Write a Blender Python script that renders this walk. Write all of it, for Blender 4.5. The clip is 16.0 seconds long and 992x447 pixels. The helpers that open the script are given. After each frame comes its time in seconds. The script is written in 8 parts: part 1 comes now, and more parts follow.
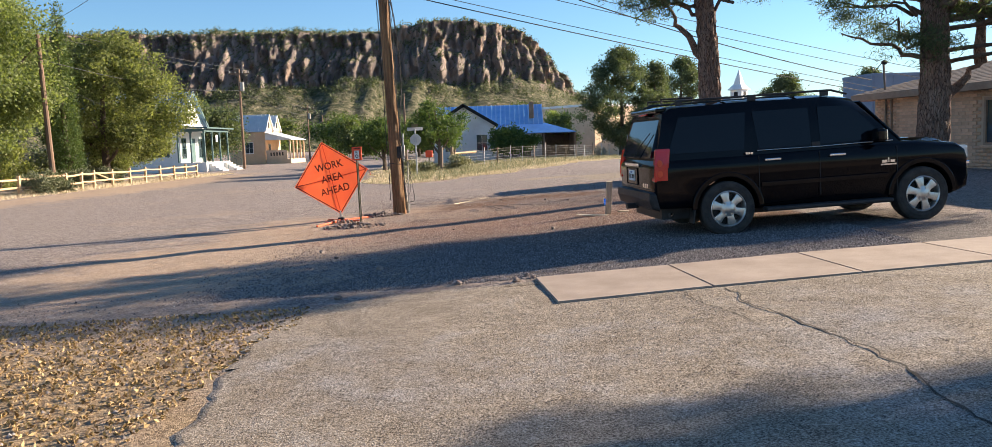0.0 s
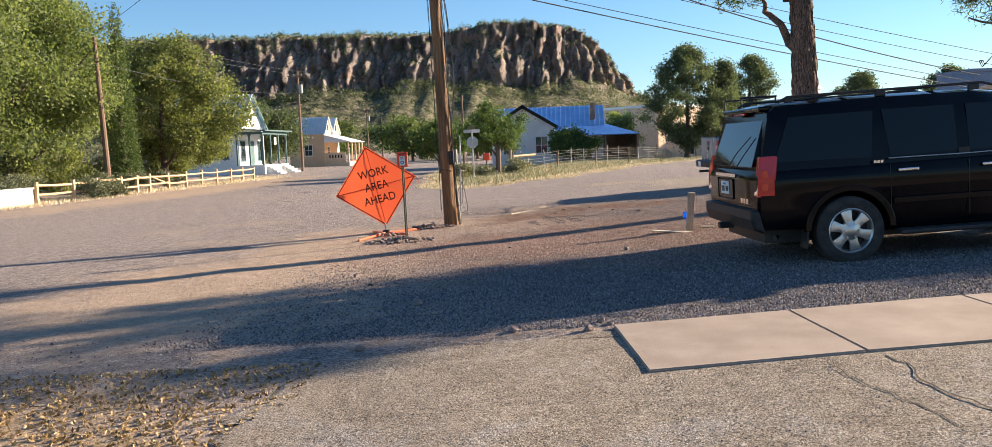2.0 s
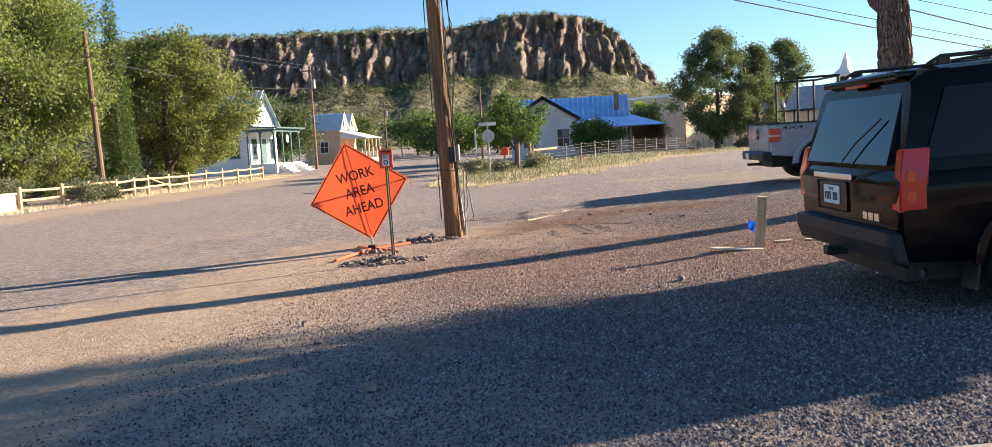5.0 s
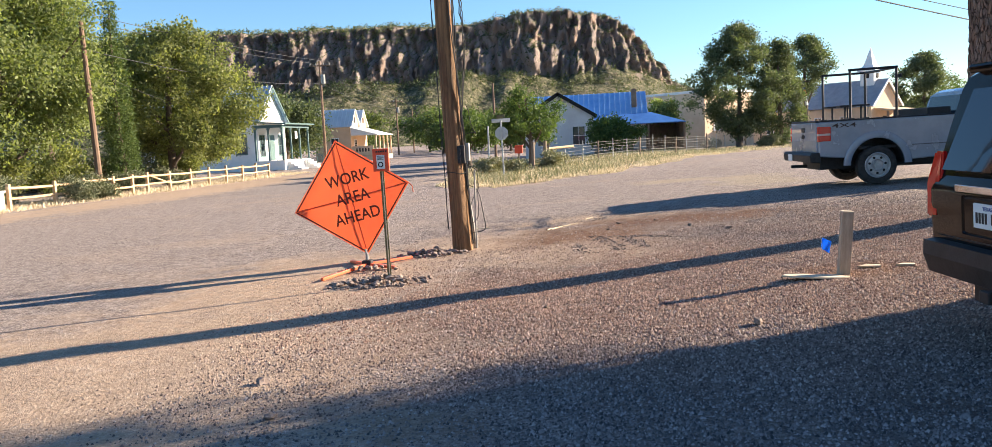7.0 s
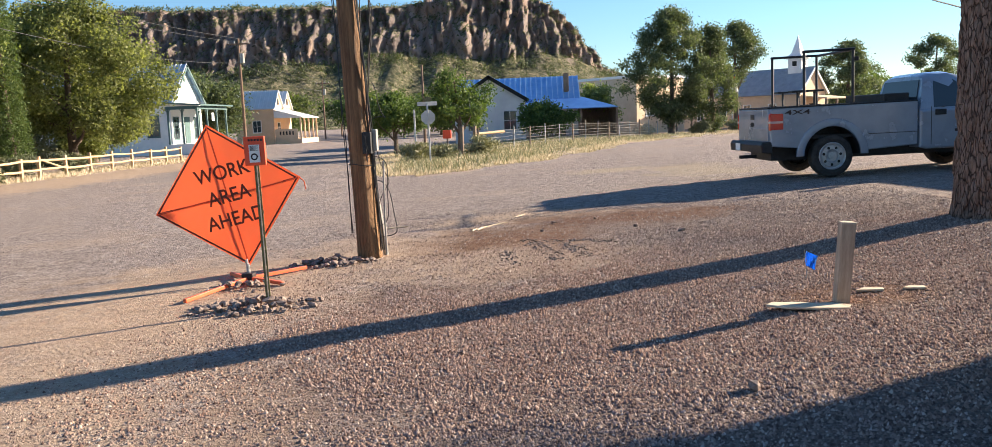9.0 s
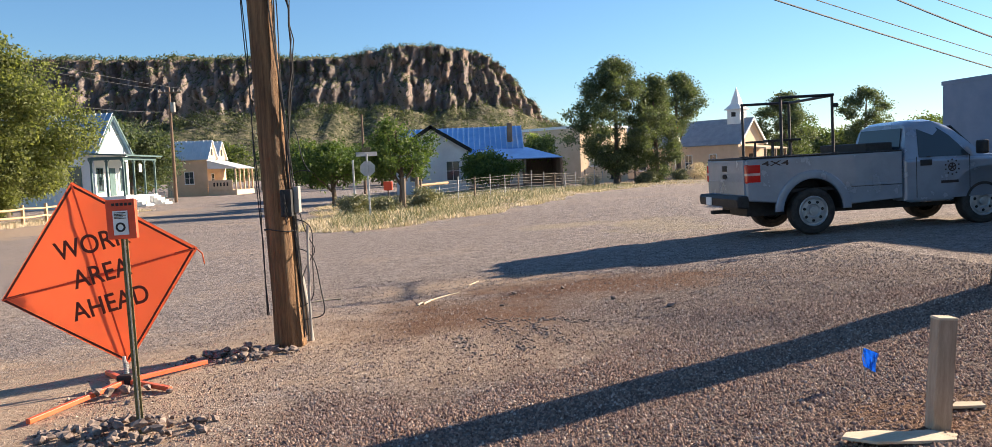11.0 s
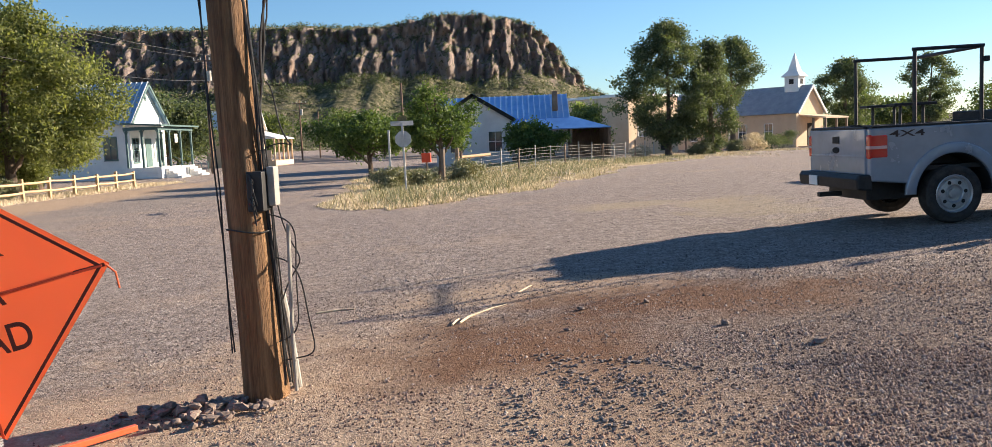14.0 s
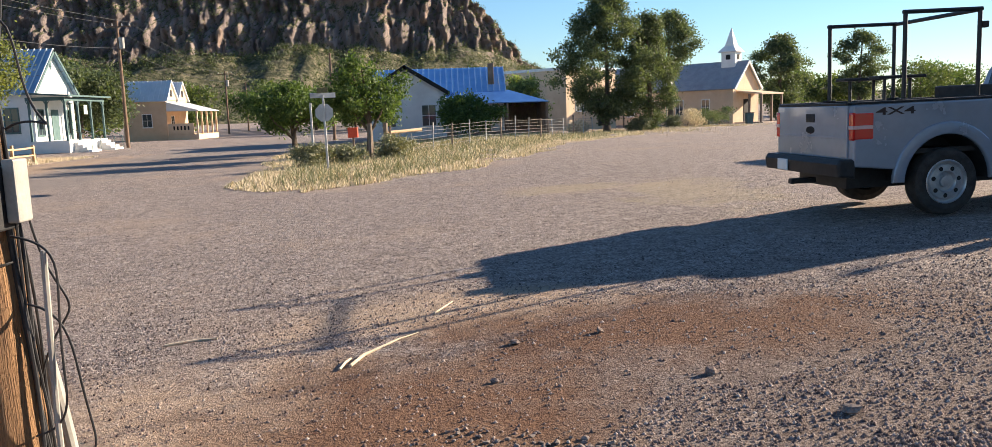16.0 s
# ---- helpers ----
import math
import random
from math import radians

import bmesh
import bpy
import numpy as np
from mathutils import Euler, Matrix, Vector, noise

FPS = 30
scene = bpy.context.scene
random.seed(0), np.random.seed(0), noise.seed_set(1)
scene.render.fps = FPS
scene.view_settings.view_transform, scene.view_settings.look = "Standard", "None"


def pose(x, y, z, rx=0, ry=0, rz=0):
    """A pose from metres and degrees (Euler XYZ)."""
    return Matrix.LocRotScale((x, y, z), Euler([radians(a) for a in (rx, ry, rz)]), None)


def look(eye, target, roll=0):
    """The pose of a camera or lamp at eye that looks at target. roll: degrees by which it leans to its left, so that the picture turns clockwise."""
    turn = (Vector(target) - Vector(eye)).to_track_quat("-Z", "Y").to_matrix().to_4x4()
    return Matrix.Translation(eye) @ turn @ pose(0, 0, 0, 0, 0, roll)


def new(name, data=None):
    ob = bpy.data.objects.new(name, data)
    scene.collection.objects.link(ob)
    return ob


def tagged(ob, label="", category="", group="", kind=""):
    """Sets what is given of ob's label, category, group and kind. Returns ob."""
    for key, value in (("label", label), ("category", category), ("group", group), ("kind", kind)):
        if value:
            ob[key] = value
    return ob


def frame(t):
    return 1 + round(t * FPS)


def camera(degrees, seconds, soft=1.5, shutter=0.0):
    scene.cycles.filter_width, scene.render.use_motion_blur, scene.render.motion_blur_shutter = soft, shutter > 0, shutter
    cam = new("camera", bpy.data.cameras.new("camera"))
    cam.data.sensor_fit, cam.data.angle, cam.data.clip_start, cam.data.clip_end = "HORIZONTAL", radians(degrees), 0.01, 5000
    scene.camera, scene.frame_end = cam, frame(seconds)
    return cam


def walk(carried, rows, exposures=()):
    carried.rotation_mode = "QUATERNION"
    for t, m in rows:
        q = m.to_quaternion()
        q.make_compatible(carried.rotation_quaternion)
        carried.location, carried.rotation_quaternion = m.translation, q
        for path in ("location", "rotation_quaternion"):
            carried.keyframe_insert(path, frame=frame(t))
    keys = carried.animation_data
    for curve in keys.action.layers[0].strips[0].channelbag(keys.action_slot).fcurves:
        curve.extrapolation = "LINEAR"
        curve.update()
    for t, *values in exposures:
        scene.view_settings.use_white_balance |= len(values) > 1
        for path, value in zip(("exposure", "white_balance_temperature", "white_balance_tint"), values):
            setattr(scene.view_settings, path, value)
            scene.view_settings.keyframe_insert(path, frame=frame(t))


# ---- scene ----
cam = camera(63.3, 16.0, soft=0.55)
PATH = [
    (0, (1.442, -6.661, 1.536), (1.409, -4.671, 1.336), -1.9),
    (0.5, (1.394, -6.2, 1.536), (1.289, -4.21, 1.365), -1.7),
    (1, (1.348, -5.682, 1.574), (1.181, -3.695, 1.414), -1.4),
    (1.5, (1.32, -5.193, 1.6), (1.142, -3.209, 1.413), -1.9),
    (2, (1.346, -4.642, 1.591), (1.168, -2.659, 1.4), -2.0),
    (2.5, (1.322, -4.073, 1.556), (1.174, -2.09, 1.349), -2.0),
    (3, (1.367, -3.485, 1.546), (1.252, -1.499, 1.335), -1.4),
    (3.5, (1.332, -2.943, 1.53), (1.219, -0.958, 1.318), -1.3),
    (4, (1.325, -2.411, 1.526), (1.183, -0.428, 1.316), -2.1),
    (4.2, (1.324, -2.197, 1.551), (1.145, -0.216, 1.341), -2.4),
    (6.3, (1.123, -0.128, 1.588), (0.857, 1.845, 1.391), -2.8),
    (6.5, (1.104, 0.08, 1.58), (0.836, 2.052, 1.381), -2.4),
    (7, (0.988, 0.603, 1.597), (0.722, 2.574, 1.388), -2.7),
    (7.5, (0.94, 1.167, 1.587), (0.696, 3.139, 1.357), -3.2),
    (8, (0.904, 1.645, 1.601), (0.673, 3.619, 1.369), -3.0),
    (8.5, (0.891, 2.112, 1.603), (0.743, 4.092, 1.356), -3.0),
    (9, (0.964, 2.642, 1.611), (0.865, 4.624, 1.356), -2.2),
    (9.5, (0.916, 3.173, 1.585), (0.932, 5.156, 1.328), -2.1),
    (10, (0.852, 3.707, 1.612), (0.916, 5.698, 1.434), -2.1),
    (10.2, (0.829, 3.886, 1.619), (0.874, 5.879, 1.453), -2.3),
    (12.3, (0.753, 5.703, 1.715), (0.843, 7.698, 1.606), -3.2),
    (12.5, (0.749, 5.87, 1.655), (0.839, 7.865, 1.538), -3.7),
    (13, (0.705, 6.353, 1.666), (0.715, 8.348, 1.526), -3.0),
    (13.5, (0.662, 6.814, 1.675), (0.656, 8.804, 1.483), -3.5),
    (14, (0.655, 7.363, 1.676), (0.599, 9.352, 1.469), -2.3),
    (14.5, (0.655, 7.86, 1.661), (0.586, 9.845, 1.428), -1.9),
    (15, (0.751, 8.392, 1.634), (0.771, 10.373, 1.359), -2.2),
    (15.5, (0.77, 8.922, 1.676), (0.806, 10.902, 1.397), -2.0),
    (16, (0.848, 9.414, 1.688), (0.945, 11.393, 1.412), -1.9),
]
walk(cam, [(t, look(eye, target, roll)) for t, eye, target, roll in PATH],
     exposures=[(0, 1.57), (4, 1.6), (6.5, 1.84), (8, 1.74), (9.5, 1.62), (12.5, 1.42), (16, 1.44)])

# ---- light ----
SUN_TO = Vector((0.9, 0.436, 0.0)).normalized()
SUN_ELEV = radians(18.7)
world = bpy.data.worlds.new("world")
scene.world = world
world.use_nodes = True
wt = world.node_tree
sky = wt.nodes.new("ShaderNodeTexSky")
sky.sky_type, sky.sun_disc = "NISHITA", False
sky.sun_elevation = SUN_ELEV
sky.sun_rotation = math.atan2(SUN_TO.x, SUN_TO.y)
sky.altitude, sky.air_density, sky.dust_density, sky.ozone_density = 1500, 1.35, 0.12, 6.0
wt.nodes["Background"].inputs["Strength"].default_value = 0.064
wt.links.new(sky.outputs[0], wt.nodes["Background"].inputs[0])
sun = new("sun", bpy.data.lights.new("sun", "SUN"))
sun.data.energy, sun.data.angle, sun.data.color = 5.0, radians(0.6), (1.0, 0.83, 0.64)
sun.matrix_world = look((0, 0, 60), Vector((0, 0, 60)) - Vector((SUN_TO.x * math.cos(SUN_ELEV), SUN_TO.y * math.cos(SUN_ELEV), math.sin(SUN_ELEV))))
scene.view_settings.exposure = 1.57

# ---- materials ----
def material(name):
    m = bpy.data.materials.new(name)
    m.use_nodes = True
    return m, m.node_tree, m.node_tree.nodes["Principled BSDF"]


def ramp(nt, src, stops):
    r = nt.nodes.new("ShaderNodeValToRGB")
    while len(r.color_ramp.elements) < len(stops):
        r.color_ramp.elements.new(0.5)
    for e, (p, c) in zip(r.color_ramp.elements, stops):
        e.position, e.color = p, (*c, 1)
    nt.links.new(src, r.inputs[0])
    return r.outputs[0]


def coords(nt, scale=(1, 1, 1)):
    tc = nt.nodes.new("ShaderNodeTexCoord")
    mp = nt.nodes.new("ShaderNodeMapping")
    mp.inputs["Scale"].default_value = scale
    nt.links.new(tc.outputs["Object"], mp.inputs[0])
    return mp.outputs[0]


def noise_tex(nt, vec, scale, detail=4, rough=0.6):
    n = nt.nodes.new("ShaderNodeTexNoise")
    n.inputs["Scale"].default_value, n.inputs["Detail"].default_value, n.inputs["Roughness"].default_value = scale, detail, rough
    nt.links.new(vec, n.inputs["Vector"])
    return n.outputs["Fac"]


def voro(nt, vec, scale, out="Color", feature="F1"):
    n = nt.nodes.new("ShaderNodeTexVoronoi")
    n.feature = feature
    n.inputs["Scale"].default_value = scale
    nt.links.new(vec, n.inputs["Vector"])
    return n.outputs[out]


def mix(nt, fac, a, b, mode="MIX"):
    n = nt.nodes.new("ShaderNodeMix")
    n.data_type, n.blend_type = "RGBA", mode
    for sock, v in ((n.inputs[0], fac), (n.inputs[6], a), (n.inputs[7], b)):
        if isinstance(v, (int, float)):
            sock.default_value = v
        elif isinstance(v, tuple):
            sock.default_value = (*v, 1)
        else:
            nt.links.new(v, sock)
    return n.outputs[2]


def calc(nt, op, a, b=0.0, c=None, clamp=False):
    n = nt.nodes.new("ShaderNodeMath")
    n.operation, n.use_clamp = op, clamp
    for i, v in enumerate((a, b, c)):
        if v is None:
            continue
        if isinstance(v, (int, float)):
            n.inputs[i].default_value = v
        else:
            nt.links.new(v, n.inputs[i])
    return n.outputs[0]


def bump(nt, bsdf, height, strength=0.5, dist=0.02):
    b = nt.nodes.new("ShaderNodeBump")
    b.inputs["Strength"].default_value, b.inputs["Distance"].default_value = strength, dist
    nt.links.new(height, b.inputs["Height"])
    nt.links.new(b.outputs[0], bsdf.inputs["Normal"])


def surf(name, a, b, scale=4.0, rough=0.8, metal=0.0, grain=60.0, relief=0.3, dist=0.004, stretch=(1, 1, 1), spec=0.4, vary=0.0):
    """Two tones in large patches, fine grain and relief."""
    m, nt, p = material(name)
    v = coords(nt, stretch)
    big, fine = noise_tex(nt, v, scale, 5), noise_tex(nt, v, grain, 3)
    f = calc(nt, "ADD", calc(nt, "MULTIPLY", big, 0.7), calc(nt, "MULTIPLY", fine, 0.3))
    col = ramp(nt, f, [(0.35, a), (0.65, b)])
    if vary:
        oi = nt.nodes.new("ShaderNodeObjectInfo")
        k = calc(nt, "MULTIPLY_ADD", oi.outputs["Random"], vary, 1 - vary / 2)
        hs = nt.nodes.new("ShaderNodeHueSaturation")
        nt.links.new(k, hs.inputs["Value"])
        nt.links.new(col, hs.inputs["Color"])
        col = hs.outputs[0]
    nt.links.new(col, p.inputs["Base Color"])
    p.inputs["Metallic"].default_value = metal
    p.inputs["Specular IOR Level"].default_value = spec
    nt.links.new(calc(nt, "MULTIPLY_ADD", fine, 0.2, rough - 0.1, clamp=True), p.inputs["Roughness"])
    if relief:
        bump(nt, p, fine, relief, dist)
    return m


def leaf_material(name, a, b, trans=0.25):
    m, nt, p = material(name)
    g = nt.nodes.new("ShaderNodeNewGeometry")
    col = ramp(nt, g.outputs["Random Per Island"], [(0.0, a), (1.0, b)])
    nt.links.new(col, p.inputs["Base Color"])
    p.inputs["Roughness"].default_value = 0.6
    p.inputs["Specular IOR Level"].default_value = 0.25
    t = nt.nodes.new("ShaderNodeBsdfTranslucent")
    nt.links.new(mix(nt, 1.0, col, (1.3, 1.35, 0.6), "MULTIPLY"), t.inputs[0])
    ms = nt.nodes.new("ShaderNodeMixShader")
    ms.inputs[0].default_value = trans
    nt.links.new(p.outputs[0], ms.inputs[1])
    nt.links.new(t.outputs[0], ms.inputs[2])
    nt.links.new(ms.outputs[0], nt.nodes["Material Output"].inputs[0])
    return m


def paint(name, col, rough=0.15, metal=0.0, coat=0.0):
    m, nt, p = material(name)
    v = coords(nt)
    n = noise_tex(nt, v, 3.0, 6)
    c2 = tuple(x * 0.8 + 0.004 for x in col)
    nt.links.new(ramp(nt, n, [(0.4, col), (0.75, c2)]), p.inputs["Base Color"])
    nt.links.new(calc(nt, "MULTIPLY_ADD", n, 0.12, rough - 0.05, clamp=True), p.inputs["Roughness"])
    p.inputs["Metallic"].default_value, p.inputs["Coat Weight"].default_value = metal, coat
    return m


def glass_dark(name, col, rough=0.03):
    m, nt, p = material(name)
    p.inputs["Base Color"].default_value = (*col, 1)
    p.inputs["Roughness"].default_value = rough
    p.inputs["Specular IOR Level"].default_value = 0.6
    return m


def ground_material():
    m, nt, p = material("gravel_ground")
    v = coords(nt)
    cells = voro(nt, v, 62.0)
    sep = nt.nodes.new("ShaderNodeSeparateColor")
    nt.links.new(cells, sep.inputs[0])
    big, mid, fine = noise_tex(nt, v, 0.22, 4), noise_tex(nt, v, 1.1, 6, 0.65), noise_tex(nt, v, 85.0, 3, 0.7)
    grain, clot = noise_tex(nt, v, 27.0, 4, 0.75), noise_tex(nt, v, 6.0, 5, 0.7)
    pick = calc(nt, "ADD", calc(nt, "MULTIPLY", sep.outputs[0], 0.36), calc(nt, "ADD", calc(nt, "MULTIPLY_ADD", grain, 1.5, -0.52), calc(nt, "MULTIPLY_ADD", clot, 0.75, -0.26)))
    stone = ramp(nt, pick, [(0.08, (0.045, 0.034, 0.031)), (0.3, (0.145, 0.116, 0.105)), (0.52, (0.27, 0.222, 0.197)), (0.75, (0.41, 0.345, 0.305)), (0.95, (0.6, 0.525, 0.465))])
    dirt = ramp(nt, calc(nt, "MULTIPLY_ADD", grain, 0.6, calc(nt, "MULTIPLY", clot, 0.4)),
                [(0.3, (0.28, 0.2, 0.138)), (0.5, (0.42, 0.305, 0.212)), (0.7, (0.54, 0.415, 0.3))])
    xyz = nt.nodes.new("ShaderNodeSeparateXYZ")
    nt.links.new(v, xyz.inputs[0])

    def blob(cx, cy, rx, ry, wob=0.55, soft=2.2):
        dx = calc(nt, "DIVIDE", calc(nt, "SUBTRACT", xyz.outputs[0], cx), rx)
        dy = calc(nt, "DIVIDE", calc(nt, "SUBTRACT", xyz.outputs[1], cy), ry)
        d = calc(nt, "SQRT", calc(nt, "ADD", calc(nt, "MULTIPLY", dx, dx), calc(nt, "MULTIPLY", dy, dy)))
        d = calc(nt, "ADD", d, calc(nt, "MULTIPLY", calc(nt, "SUBTRACT", mid, 0.5), wob * 2.6))
        return calc(nt, "MULTIPLY", calc(nt, "SUBTRACT", 1.0, d), soft, clamp=True)

    bare = blob(-3.2, 6.0, 3.6, 4.6)
    for args in ((-0.6, 13.3, 2.4, 2.6), (0.5, 12.2, 2.2, 1.7), (-3.0, 11.0, 2.8, 3.6), (-2.4, -1.5, 2.4, 4.2), (0.2, 3.2, 2.6, 1.3), (-19.5, 42, 3.0, 24.0), (0.8, 16.4, 2.0, 1.0)):
        bare = calc(nt, "MAXIMUM", bare, blob(*args))
    bare = calc(nt, "MULTIPLY", bare, 0.82)
    patch = calc(nt, "MULTIPLY", calc(nt, "SUBTRACT", big, 0.52), 5.0, clamp=True)
    bare = calc(nt, "MAXIMUM", bare, calc(nt, "MULTIPLY", patch, 0.45))
    col = mix(nt, bare, stone, dirt)
    # Grey drive gravel, darkened further to carry the shade beside the SUV.
    drive_shade = calc(nt, "MULTIPLY", blob(4.8, 4.0, 5.0, 2.4, 0.4, 2.0), 0.7)
    col = mix(nt, drive_shade, col, mix(nt, grain, (0.03, 0.029, 0.029), (0.15, 0.143, 0.14)))
    duff = calc(nt, "MULTIPLY", blob(-2.8, -2.0, 2.9, 3.2, 0.4, 2.5), 0.85)
    col = mix(nt, duff, col, ramp(nt, grain, [(0.35, (0.13, 0.085, 0.045)), (0.5, (0.31, 0.215, 0.12)), (0.65, (0.5, 0.37, 0.215))]))
    bed = calc(nt, "MAXIMUM", calc(nt, "MULTIPLY", blob(2.6, 8.2, 4.6, 4.6, 0.35), 0.6), calc(nt, "MULTIPLY", blob(4.2, 13.2, 5.0, 4.4, 0.5, 1.6), 0.55))
    col = mix(nt, bed, col, mix(nt, grain, (0.05, 0.03, 0.022), (0.2, 0.13, 0.1)))
    rust = calc(nt, "MULTIPLY", calc(nt, "MAXIMUM", calc(nt, "MAXIMUM", blob(2.5, 15.35, 2.7, 1.2, 0.6, 1.6), blob(0.5, 14.0, 1.6, 1.5, 0.6, 1.5)), blob(3.6, 9.35, 0.9, 0.6, 0.5)), 0.85)
    rustcol = ramp(nt, calc(nt, "MULTIPLY_ADD", sep.outputs[1], 0.5, calc(nt, "MULTIPLY", fine, 0.5)), [(0.2, (0.09, 0.040, 0.021)), (0.8, (0.215, 0.112, 0.064))])
    col = mix(nt, rust, col, rustcol)
    road = calc(nt, "MULTIPLY", calc(nt, "MAXIMUM", blob(-14, 66, 4.6, 36.0, 0.2, 5.0), blob(-20, 200, 9.0, 95.0, 0.2, 5.0)), 0.7)
    col = mix(nt, road, col, mix(nt, mid, (0.2, 0.175, 0.16), (0.31, 0.27, 0.245)))
    straw = calc(nt, "MAXIMUM", blob(3.3, 26.0, 1.6, 1.1, 0.9), blob(5.2, 24.0, 1.5, 3.0, 0.9))
    col = mix(nt, calc(nt, "MULTIPLY", straw, 0.4), col, (0.38, 0.31, 0.19))
    yard = calc(nt, "MULTIPLY", calc(nt, "MAXIMUM", blob(-2.4, 47.0, 5.2, 16.5, 0.15, 6.0), blob(4.5, 57.0, 5.0, 9.0, 0.15, 5.0)), 0.9)
    col = mix(nt, yard, col, mix(nt, clot, (0.3, 0.235, 0.145), (0.6, 0.48, 0.31)))
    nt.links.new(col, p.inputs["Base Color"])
    p.inputs["Roughness"].default_value = 0.95
    p.inputs["Specular IOR Level"].default_value = 0.15
    h = calc(nt, "ADD", calc(nt, "MULTIPLY", grain, 1.0), calc(nt, "ADD", calc(nt, "MULTIPLY", fine, 0.35), calc(nt, "MULTIPLY", clot, 0.8)))
    h = calc(nt, "MULTIPLY", h, calc(nt, "SUBTRACT", 1.0, calc(nt, "MULTIPLY", bare, 0.45)))
    bump(nt, p, h, 1.0, 0.035)
    return m


def asphalt_material():
    m, nt, p = material("worn_asphalt")
    v = coords(nt)
    cells = voro(nt, v, 95.0)
    sep = nt.nodes.new("ShaderNodeSeparateColor")
    nt.links.new(cells, sep.inputs[0])
    mid, big = noise_tex(nt, v, 1.6, 6, 0.7), noise_tex(nt, v, 0.35, 3)
    fine, clot = noise_tex(nt, v, 75.0, 3, 0.75), noise_tex(nt, v, 9.0, 6, 0.8)
    f = calc(nt, "ADD", calc(nt, "MULTIPLY_ADD", sep.outputs[0], 0.22, calc(nt, "MULTIPLY_ADD", fine, 2.3, -1.16)), calc(nt, "MULTIPLY_ADD", clot, 0.6, calc(nt, "MULTIPLY_ADD", mid, 0.5, -0.16)))
    tan = ramp(nt, f, [(0.1, (0.05, 0.037, 0.028)), (0.38, (0.19, 0.152, 0.112)), (0.66, (0.355, 0.292, 0.225)), (1.0, (0.58, 0.505, 0.415))])
    grey = ramp(nt, f, [(0.1, (0.035, 0.03, 0.027)), (0.38, (0.165, 0.147, 0.135)), (0.66, (0.33, 0.3, 0.275)), (1.0, (0.55, 0.51, 0.47))])
    wear = calc(nt, "MULTIPLY", calc(nt, "SUBTRACT", calc(nt, "MULTIPLY_ADD", big, 0.6, calc(nt, "MULTIPLY", mid, 0.5)), 0.56), 6.0, clamp=True)
    nt.links.new(mix(nt, wear, tan, grey), p.inputs["Base Color"])
    p.inputs["Roughness"].default_value = 0.93
    p.inputs["Specular IOR Level"].default_value = 0.2
    bump(nt, p, calc(nt, "ADD", fine, calc(nt, "MULTIPLY_ADD", clot, 1.0, calc(nt, "MULTIPLY", mid, 2.0))), 0.7, 0.012)
    return m


def rock_material():
    """Cliff rock on steep faces, scrub and dry grass where it lies flatter."""
    m, nt, p = material("cliff_rock")
    v = coords(nt, (1, 1, 0.25))
    v1 = coords(nt)
    n1, n2, n3 = noise_tex(nt, v, 0.2, 8, 0.75), noise_tex(nt, v1, 0.03, 4), noise_tex(nt, v1, 0.25, 5, 0.7)
    rock = ramp(nt, calc(nt, "MULTIPLY_ADD", n1, 0.65, calc(nt, "MULTIPLY", n2, 0.35)),
                [(0.32, (0.105, 0.09, 0.085)), (0.45, (0.22, 0.182, 0.163)), (0.57, (0.3, 0.243, 0.213)), (0.68, (0.275, 0.25, 0.23))])
    wob = nt.nodes.new("ShaderNodeVectorMath")
    wob.operation = "MULTIPLY_ADD"
    wn = nt.nodes.new("ShaderNodeTexNoise")
    wn.inputs["Scale"].default_value = 0.06
    nt.links.new(v1, wn.inputs["Vector"])
    nt.links.new(wn.outputs["Color"], wob.inputs[0])
    wob.inputs[1].default_value = (14, 14, 14)
    nt.links.new(v, wob.inputs[2])
    sc = nt.nodes.new("ShaderNodeSeparateColor")
    nt.links.new(voro(nt, wob.outputs[0], 0.13), sc.inputs[0])
    block = ramp(nt, sc.outputs[0], [(0.0, (0.55, 0.55, 0.58)), (0.45, (0.95, 0.95, 0.98)), (0.8, (1.05, 1.0, 0.97)), (1.0, (1.2, 1.06, 0.95))])
    rock = mix(nt, 1.0, rock, block, "MULTIPLY")
    scrub = ramp(nt, n3, [(0.4, (0.06, 0.068, 0.038)), (0.53, (0.14, 0.132, 0.078)), (0.68, (0.3, 0.255, 0.175))])
    g = nt.nodes.new("ShaderNodeNewGeometry")
    s = nt.nodes.new("ShaderNodeSeparateXYZ")
    nt.links.new(g.outputs["True Normal"], s.inputs[0])
    flat = calc(nt, "MULTIPLY", calc(nt, "SUBTRACT", calc(nt, "MULTIPLY_ADD", n3, 0.35, s.outputs[2]), 0.62), 6.0, clamp=True)
    nt.links.new(mix(nt, flat, rock, scrub), p.inputs["Base Color"])
    p.inputs["Roughness"].default_value = 0.95
    p.inputs["Specular IOR Level"].default_value = 0.1
    bump(nt, p, calc(nt, "ADD", n1, n3), 0.8, 2.0)
    return m


